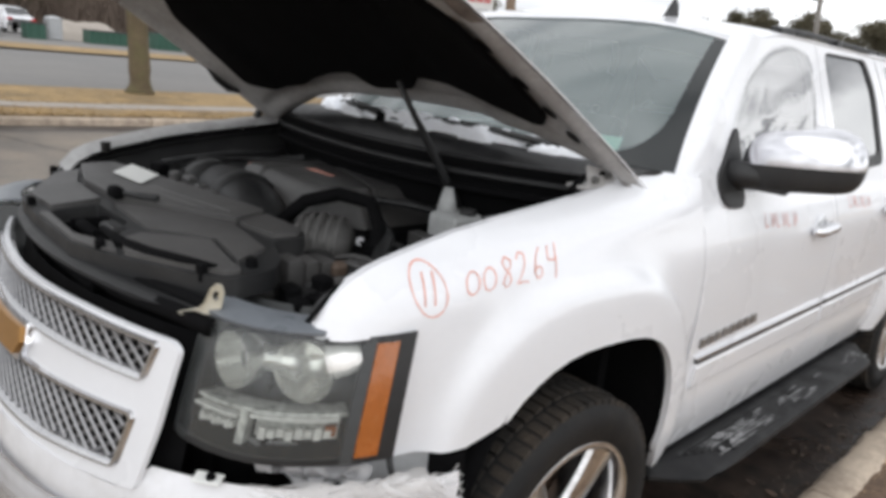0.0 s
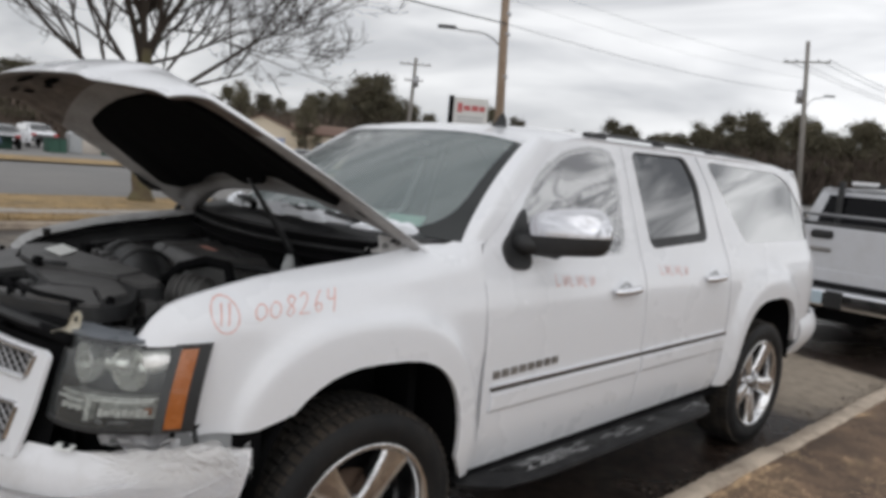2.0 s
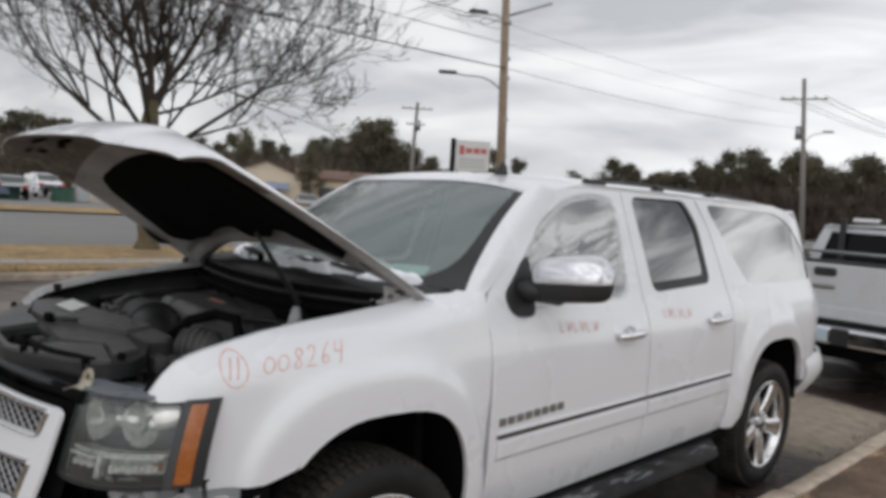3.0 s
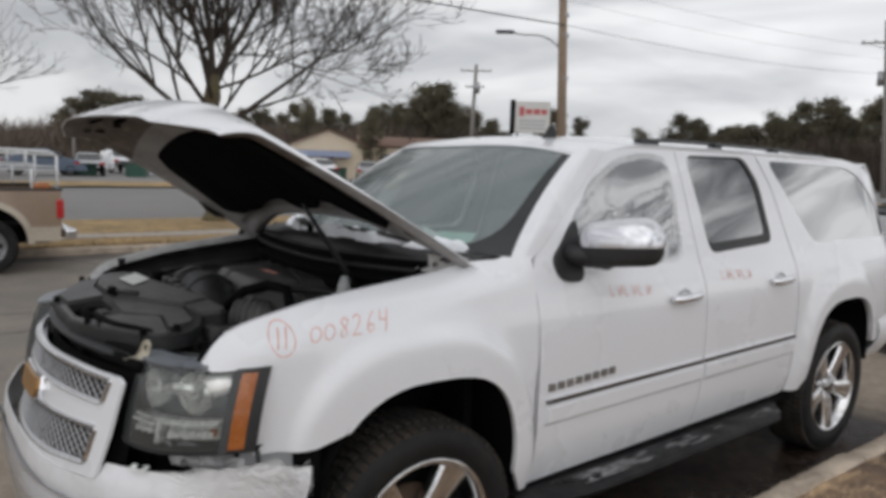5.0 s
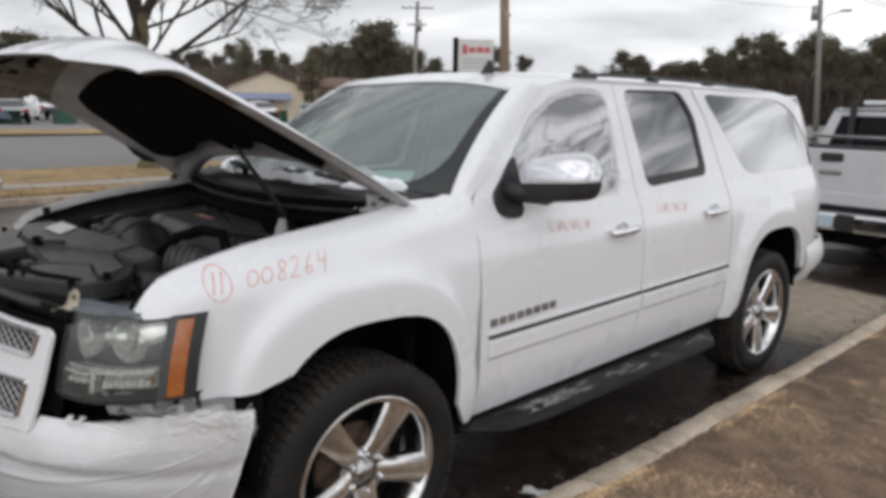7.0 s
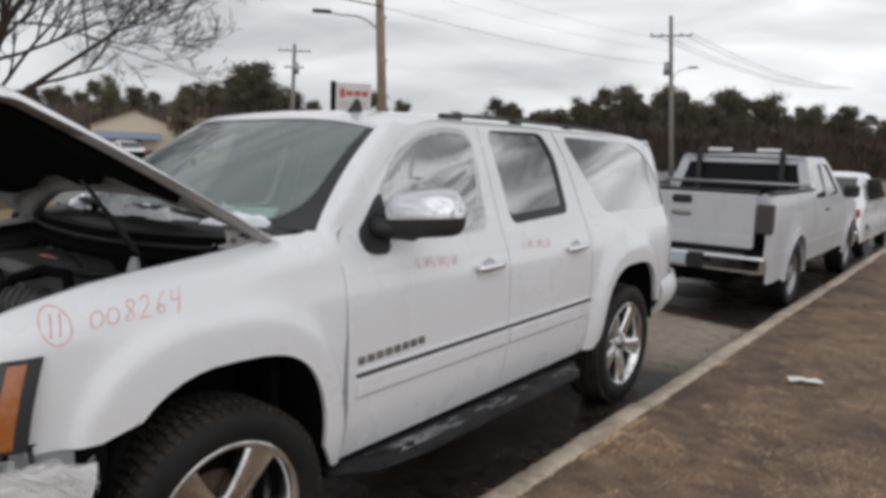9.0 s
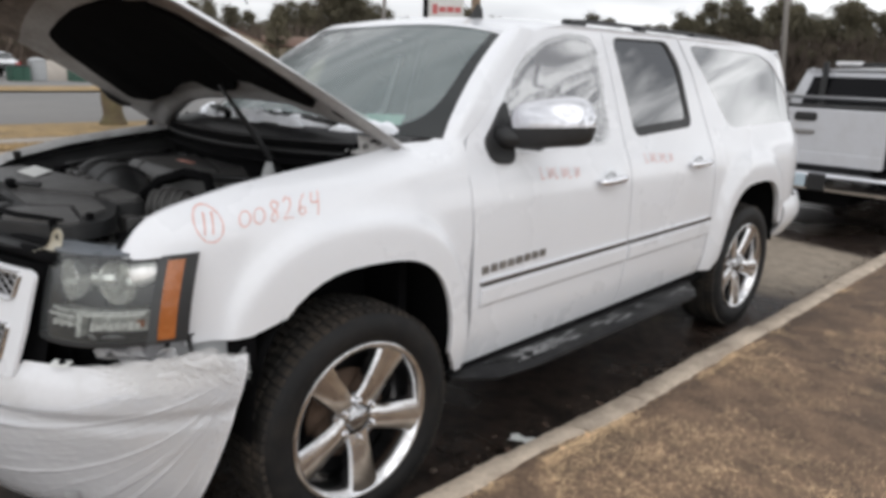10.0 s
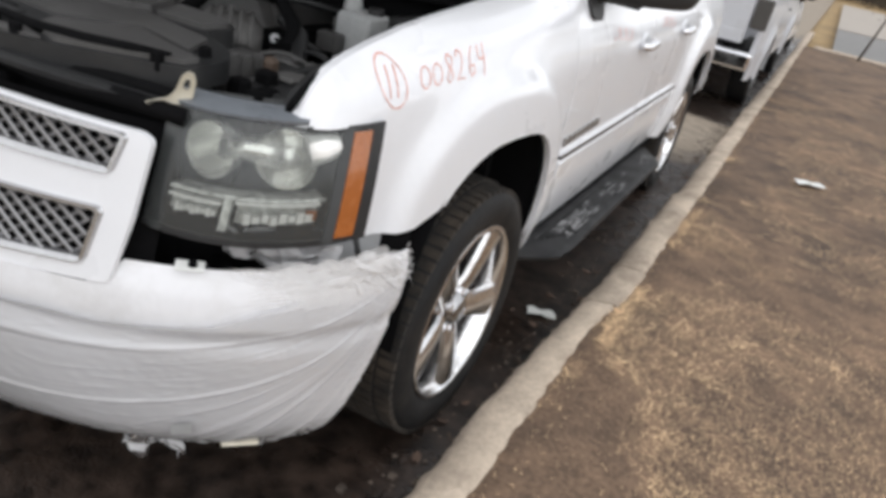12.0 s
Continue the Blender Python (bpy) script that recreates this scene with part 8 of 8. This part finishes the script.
def pine_mesh(seed, bushy):
    """A pine of height 1: trunk and crown meshes, the crown of many small needle tufts in clumps."""
    rnd = random.Random(seed)
    v, f = [], []
    crown0 = 0.34 if bushy else 0.5
    for k in range(34 if bushy else 24):
        h = rnd.uniform(crown0, 0.98)
        rad = (0.26 if bushy else 0.20) * (1.12 - 0.85 * (h - crown0) / (1 - crown0)) * rnd.uniform(0.25, 1.0)
        a = rnd.uniform(0, 6.283)
        c = Vector((rad * math.cos(a), rad * math.sin(a), h))
        size = rnd.uniform(0.05, 0.095)
        for j in range(170):
            o = Vector((rnd.gauss(0, 1), rnd.gauss(0, 1), rnd.gauss(0, 0.7))) * size * 0.55
            q = c + o
            d = Vector((rnd.gauss(0, 1), rnd.gauss(0, 1), rnd.gauss(0.2, 0.8))).normalized() * rnd.uniform(0.012, 0.026)
            e = d.cross(Vector((rnd.gauss(0, 1), rnd.gauss(0, 1), rnd.gauss(0, 1)))).normalized() * 0.0065
            i = len(v)
            v += [q - e, q + e, q + d + e * 0.5, q + d - e * 0.5]
            f.append((i, i + 1, i + 2, i + 3))
    crown = bpy.data.meshes.new("crown")
    crown.from_pydata([tuple(p) for p in v], [], f)
    crown.materials.append(M["pine"])
    bm = tube([(0, 0, 0), (0.01, 0, 0.5), (0, 0.01, 0.95)], [0.018, 0.013, 0.004], 7)
    for k in range(12):
        h = rnd.uniform(crown0 - 0.08, 0.9)
        a = rnd.uniform(0, 6.283)
        add_tube(bm, [(0, 0, h), (0.16 * (1.1 - h) * 2 * math.cos(a) * 0.6, 0.16 * (1.1 - h) * 2 * math.sin(a) * 0.6, h + 0.05)], [0.006, 0.002], 4)
    trunk = bpy.data.meshes.new("trunk")
    bm.to_mesh(trunk)
    bm.free()
    trunk.materials.append(M["bark"])
    return trunk, crown


KINDS = [pine_mesh(s, s % 2 == 0) for s in range(6)]
rng = random.Random(31)


def pine(az, dist, h, k, wide=1.0):
    a = radians(az)
    t = thing("pine_tree", "dark green pine tree at the edge of the woods", "tree", Matrix.Translation((2.9 - dist * math.sin(a), -1.5 + dist * math.cos(a), 0.0)) @ Matrix.Rotation(rng.uniform(0, 6.28), 4, "Z") @ Matrix.Diagonal((wide * h * rng.uniform(0.85, 1.25), wide * h * rng.uniform(0.85, 1.25), h, 1)), group="pines of the woods")
    for nm, me in zip(("trunk", "crown"), KINDS[k % 6]):
        o = new(nm, me)
        o.parent = t


line = pchip([-6, 4, 9.4, 14.4, 20, 24.3, 27, 30, 33, 47, 50, 53, 56, 60, 65, 72, 76, 82, 100], [6.8, 7.0, 7.4, 8.8, 9.4, 10.0, 8.6, 7.6, 7.3, 5.8, 9.0, 10.4, 9.0, 7.6, 7.8, 6.4, 7.4, 4.4, 4.6])
for i in range(96):
    az = -8 + 43 * i / 96 + rng.uniform(-0.3, 0.3)
    pine(az, rng.uniform(84, 106), line(az) * rng.uniform(0.82, 1.08), i)
for i in range(44):
    az = 46.5 + 23 * i / 44 + rng.uniform(-0.4, 0.4)
    pine(az, rng.uniform(84, 104), line(az) * rng.uniform(0.78, 1.05), i)
for az, d, h in ((34.0, 92, 8.3), (37, 95, 6.6), (41.5, 90, 7.6), (43.3, 90, 8.6), (44.2, 92, 8.2), (52.3, 84, 10.6), (53.8, 85, 10.4), (57.8, 60, 5.2), (62.8, 80, 7.8)):
    pine(az, d, h, int(az * 7))
for az, d, h, k in ((75.4, 84, 7.4, 0), (76.5, 86, 7.9, 2), (77.8, 84, 7.8, 4), (78.8, 85, 7.0, 2), (79.9, 88, 5.8, 0), (74.2, 88, 6.6, 4)):
    pine(az, d, h, k, 1.35)

# the leafless scrub of the woods: upright stems and fine twigs, uncountable
for label, az0, az1, count, material in (("dark brown understorey of the pine woods", -12, 56, 34000, M["brush_dark"]), ("brown leafless scrub of the winter woods", 56, 104, 30000, M["brush"])):
    sv, sf = [], []
    for i in range(count):
        az = rng.uniform(az0, az1)
        if 35 < az < 46.5 and rng.random() < 0.55:
            continue
        d = rng.uniform(80, 112)
        a = radians(az)
        base = Vector((2.9 - d * math.sin(a), -1.5 + d * math.cos(a), 0))
        hmax = min(line(az) * 0.95, 5.8) if az > 60 else min(line(az) * 0.74, 6.4)
        z0 = rng.uniform(0, 0.75) * hmax
        ln = rng.uniform(0.7, 2.2)
        up = Vector((rng.gauss(0, 0.35), rng.gauss(0, 0.35), 1)).normalized() * ln
        wd = Vector((math.cos(a), math.sin(a), 0)) * rng.uniform(0.015, 0.065)
        p = base + Vector((rng.gauss(0, 0.8), rng.gauss(0, 0.8), z0))
        k = len(sv)
        sv += [p - wd, p + wd, p + up + wd * 0.2, p + up - wd * 0.2]
        sf.append((k, k + 1, k + 2, k + 3))
    tagged(raw("woods_scrub", sv, sf, material, None, label, smooth=False), category="woods", kind="stuff")
    # a bank of soil closes the woods behind the stems
    bm = bmesh.new()
    rows = []
    for i in range(60):
        az = radians(az0 - 1 + (az1 - az0 + 2) * i / 59)
        hh = min(line(math.degrees(az)) * 0.66, 5.4) * (0.9 + 0.2 * noise.noise((i * 0.5, az0, 0)))
        rows.append([bm.verts.new((2.9 - r * math.sin(az), -1.5 + r * math.cos(az), z)) for r, z in ((112, -0.2), (115, hh * 0.7), (120, hh), (150, hh * 0.9))])
    for a_, b_ in zip(rows, rows[1:]):
        for k in range(3):
            bm.faces.new((a_[k], a_[k + 1], b_[k + 1], b_[k]))
    tagged(part("backdrop", bm, material, None, "brown wooded rise behind the trees", smooth=True), kind="structure")


# ---- lawn, litter, road cracks ----
rng = random.Random(77)
gv, gf = [], []


def turf(x, y):
    """Above zero where dead grass still covers the soil: patchy, and thin along the kerb."""
    rim = 0.55 * step01(1.95, 1.35, x) * (0.35 + 0.65 * step01(-0.2, 0.8, y)) + 0.10 * step01(1.0, 2.2, y) * step01(2.6, 1.7, x)
    return 0.36 + 1.2 * noise.noise((x * 1.7 + 3.0, y * 1.3, 5.0)) + 0.55 * noise.noise((x * 4.6, y * 4.1, 9.0)) + 0.25 * noise.noise((x * 13, y * 13, 2.0)) - rim


count = 0
while count < 360000:
    y = -1.4 + 13.0 * rng.random() ** 2.2 if rng.random() < 0.9 else -1.4 - 2.4 * rng.random() ** 1.3
    x = 1.285 + 5.6 * rng.random() ** 1.5
    thin = step01(-3.8, -1.6, y) * step01(6.6, 3.2, x) * step01(11.6, 6.0, y)
    if rng.random() > thin or rng.random() > 0.02 + 0.98 * step01(-0.15, 0.25, turf(x, y)):
        count += 0.25
        continue
    a = rng.uniform(0, 6.283)
    ln = rng.uniform(0.009, 0.028)
    tilt = rng.uniform(0.03, 0.55)
    d = Vector((math.cos(a) * ln, math.sin(a) * ln, ln * tilt))
    w = Vector((-math.sin(a), math.cos(a), 0)) * rng.uniform(0.0008, 0.0019)
    p = Vector((x, y, lawn_z(x, y) - 0.002))
    i = len(gv)
    gv += [p - w, p + w, p + d]
    gf.append((i, i + 1, i + 2))
    count += 1
tagged(raw("dry_grass", gv, gf, M["blade"], None, "short dead grass blades on the lawn", smooth=False), category="grass", kind="stuff")

vv, vf = [], []
for k in range(42000):
    y = -9 + 34 * rng.random() ** 1.2
    x = rng.choice((rng.uniform(-13.4, -10.74), rng.uniform(-10.8, -10.7), rng.uniform(-10.2, -9.14), rng.uniform(-9.2, -9.1)))
    if noise.noise((x * 1.1, y * 0.9, 7.0)) < -0.22:
        continue
    a = rng.uniform(0, 6.283)
    ln = rng.uniform(0.025, 0.085)
    d = Vector((math.cos(a) * ln * 0.8, math.sin(a) * ln * 0.8, ln * rng.uniform(0.3, 1.0)))
    w = Vector((-math.sin(a), math.cos(a), 0)) * rng.uniform(0.003, 0.008)
    p = Vector((x, y, 0.255))
    i = len(vv)
    vv += [p - w, p + w, p + d]
    vf.append((i, i + 1, i + 2))
tagged(raw("verge_grass", vv, vf, M["straw"], None, "ragged dead grass tufts on the far verge", smooth=False), category="grass", kind="stuff")

# leaves, grit and pebbles in the gutter
M["grit"] = mat("gutter_grit", (0.09, 0.07, 0.056), 0.9, vary=0.4, scale=30, jitter=0.4)
sv, sf = [], []
for k in range(1000):
    x, y = KERB_X - abs(rng.gauss(0, 0.09)) - 0.01, rng.uniform(-1.8, 7)
    r = rng.uniform(0.003, 0.011)
    c = Vector((x, y, r * 0.4 + road_z(x, y)))
    i = len(sv)
    sv += [c + Vector(q) * r * rng.uniform(0.7, 1.3) for q in ((1, 0, 0), (0, 1, 0), (-1, 0, 0), (0, -1, 0), (0, 0, 0.8))]
    sf += [(i, i + 1, i + 4), (i + 1, i + 2, i + 4), (i + 2, i + 3, i + 4), (i + 3, i, i + 4)]
tagged(raw("gutter_grit", sv, sf, M["grit"], None, "brown grit and leaf crumbs in the wet gutter", smooth=False), category="grit", kind="stuff")
M["leaf"] = mat("dead_leaf", (0.085, 0.055, 0.04), 0.8, vary=0.3, scale=20, jitter=0.4)
for k in range(24):
    x, y = KERB_X - 0.02 - abs(rng.gauss(0, 0.11)), rng.uniform(-1.0, 4.5)
    m = pose(x, y, 0.008 + road_z(x, y), rng.uniform(-15, 15), rng.uniform(-15, 15), rng.uniform(0, 360))
    s = rng.uniform(0.010, 0.022)
    bm = sheet(lambda a, b: m @ Vector(((a - 0.5) * s * 2 * math.sin(math.pi * (0.1 + 0.8 * b)), (b - 0.5) * s * 2.6, 0.006 * math.sin(3 * a) + 0.004 * b)), 4, 4)
    tagged(part("dead_leaf", bm, M["leaf"], None, "curled brown dead leaf lying in the gutter", smooth=True), category="leaf", group="leaves in the gutter")


def scrap(label, x, y, z, sx, sy, rz, seed, material):
    def f(a, b):
        n1 = noise.noise_vector((a * 2.5 + seed, b * 2.5, seed))
        q = pose(x, y, z, 0, 0, rz) @ Vector(((a - 0.5) * sx, (b - 0.5) * sy, 0.012))
        return q + n1 * 0.012
    return tagged(part("litter", sheet(f, 10, 8, 0.002), material, None, label, smooth=True), category="litter")


scrap("crumpled white paper scrap in the wet gutter", 1.0, 0.93, -0.034, 0.13, 0.065, 31, 3, M["paper"])
scrap("white paper scrap on the dead lawn", 1.965, 4.2, 0.135, 0.10, 0.22, -55, 9, M["paper"])
for k, (x, y) in enumerate(((1.09, 1.15), (1.06, 1.27), (0.92, -0.50), (1.01, -0.36), (0.90, 0.44), (1.05, 2.40))):
    tagged(part("pebble", box((x - 0.012, y - 0.015, road_z(x, y)), (x + 0.014, y + 0.014, road_z(x, y) + 0.012), 0.005, None, 2), M["grit"], None, "small pale pebble in the gutter", smooth=True), category="pebble", group="pebbles in the gutter")
# tar-filled cracks across the street
M["tar"] = mat("crack_tar", (0.035, 0.033, 0.032), 0.8, vary=0.2)


def crack(pts, w, seed):
    run = []
    pts = [Vector(p) for p in pts]
    for i in range(len(pts) - 1):
        n = max(3, int((pts[i + 1] - pts[i]).length / 0.06))
        for j in range(n):
            q = pts[i].lerp(pts[i + 1], j / n)
            run.append(q + Vector((0.05 * noise.noise((q.x * 4, q.y * 4, seed)), 0.05 * noise.noise((q.x * 4, q.y * 4, seed + 4)))))
    run.append(pts[-1])
    bm = bmesh.new()
    prev = None
    for i, q in enumerate(run):
        t = (run[min(i + 1, len(run) - 1)] - run[max(i - 1, 0)]).normalized()
        o = Vector((-t.y, t.x)) * w * (0.6 + 0.8 * abs(noise.noise((i * 0.4, seed, 0))))
        row = [bm.verts.new((r.x, r.y, road_z(r.x) + 0.004)) for r in (q + o, q - o)]
        if prev:
            bm.faces.new((prev[0], prev[1], row[1], row[0]))
        prev = row
    bmesh.ops.recalc_face_normals(bm, faces=bm.faces[:])
    tagged(part("road_crack", bm, M["tar"], None, "dark tar-filled crack"), kind="structure")


crack([(-2.45, -4.0), (-2.43, -1.6), (-2.33, -1.3), (-2.38, -1.0), (-2.4, -0.5), (-2.5, 2.0), (-2.4, 8)], 0.012, 1)
crack([(-1.9, -4.0), (-2.08, -1.6), (-2.02, -1.25), (-2.1, -1.0), (-2.38, -0.7)], 0.011, 2)
crack([(-2.33, -1.3), (-2.2, -1.15), (-2.05, -1.1)], 0.009, 3)
crack([(-2.37, -1.03), (-2.2, -0.98), (-2.1, -1.0)], 0.008, 4)
crack([(-2.97, -1.35), (-3.02, -1.1), (-3.1, -0.9)], 0.010, 5)
crack([(-4.5, -1.0), (-4.44, -0.6), (-4.5, -0.4)], 0.010, 6)
crack([(-5.2, -6), (-5.3, -2), (-5.1, 2), (-5.25, 9), (-5.1, 20)], 0.012, 7)
crack([(-8.6, 0.6), (-6.5, 1.4), (-4.0, 1.7), (-1.5, 2.2)], 0.012, 8)

# the side street behind the lawn, with its kerb and a sapling
strip("side_street", [1.9, 6, 40], lambda x, y: 0.125, 17.2, 27, 6, M["lot"], "pale side street beyond the lawn")
strip("far_lawn", [1.9, 40], lambda x, y: 0.14, 27, 60, 4, M["walk"], "pale concrete apron beyond the side street")
tagged(part("side_kerb", box((1.5, 16.9, 0.0), (40, 17.2, 0.16), 0.03), M["kerb"], None, "pale kerb of the side street"), kind="structure")
sap = thing("sapling", "thin leaning sapling with a small green crown", "tree", Matrix.Translation((2.45, 16.6, 0.1)))
part("trunk", tube([(0, 0, 0), (0.1, 0.1, 0.5), (0.22, 0.2, 1.05)], [0.03, 0.025, 0.018], 8), M["bark"], sap, smooth=True)
lv, lf = [], []
for k in range(700):
    c = Vector((0.25, 0.2, 1.35)) + Vector((rng.gauss(0, 0.24), rng.gauss(0, 0.2), rng.gauss(0, 0.14)))
    d = Vector((rng.gauss(0, 1), rng.gauss(0, 1), rng.gauss(0, 1))).normalized() * 0.05
    e = d.cross(Vector((0.3, 0.5, 0.8))).normalized() * 0.018
    i = len(lv)
    lv += [c - e, c + e, c + d]
    lf.append((i, i + 1, i + 2))
raw("crown", lv, lf, M["pine"], sap, smooth=False)
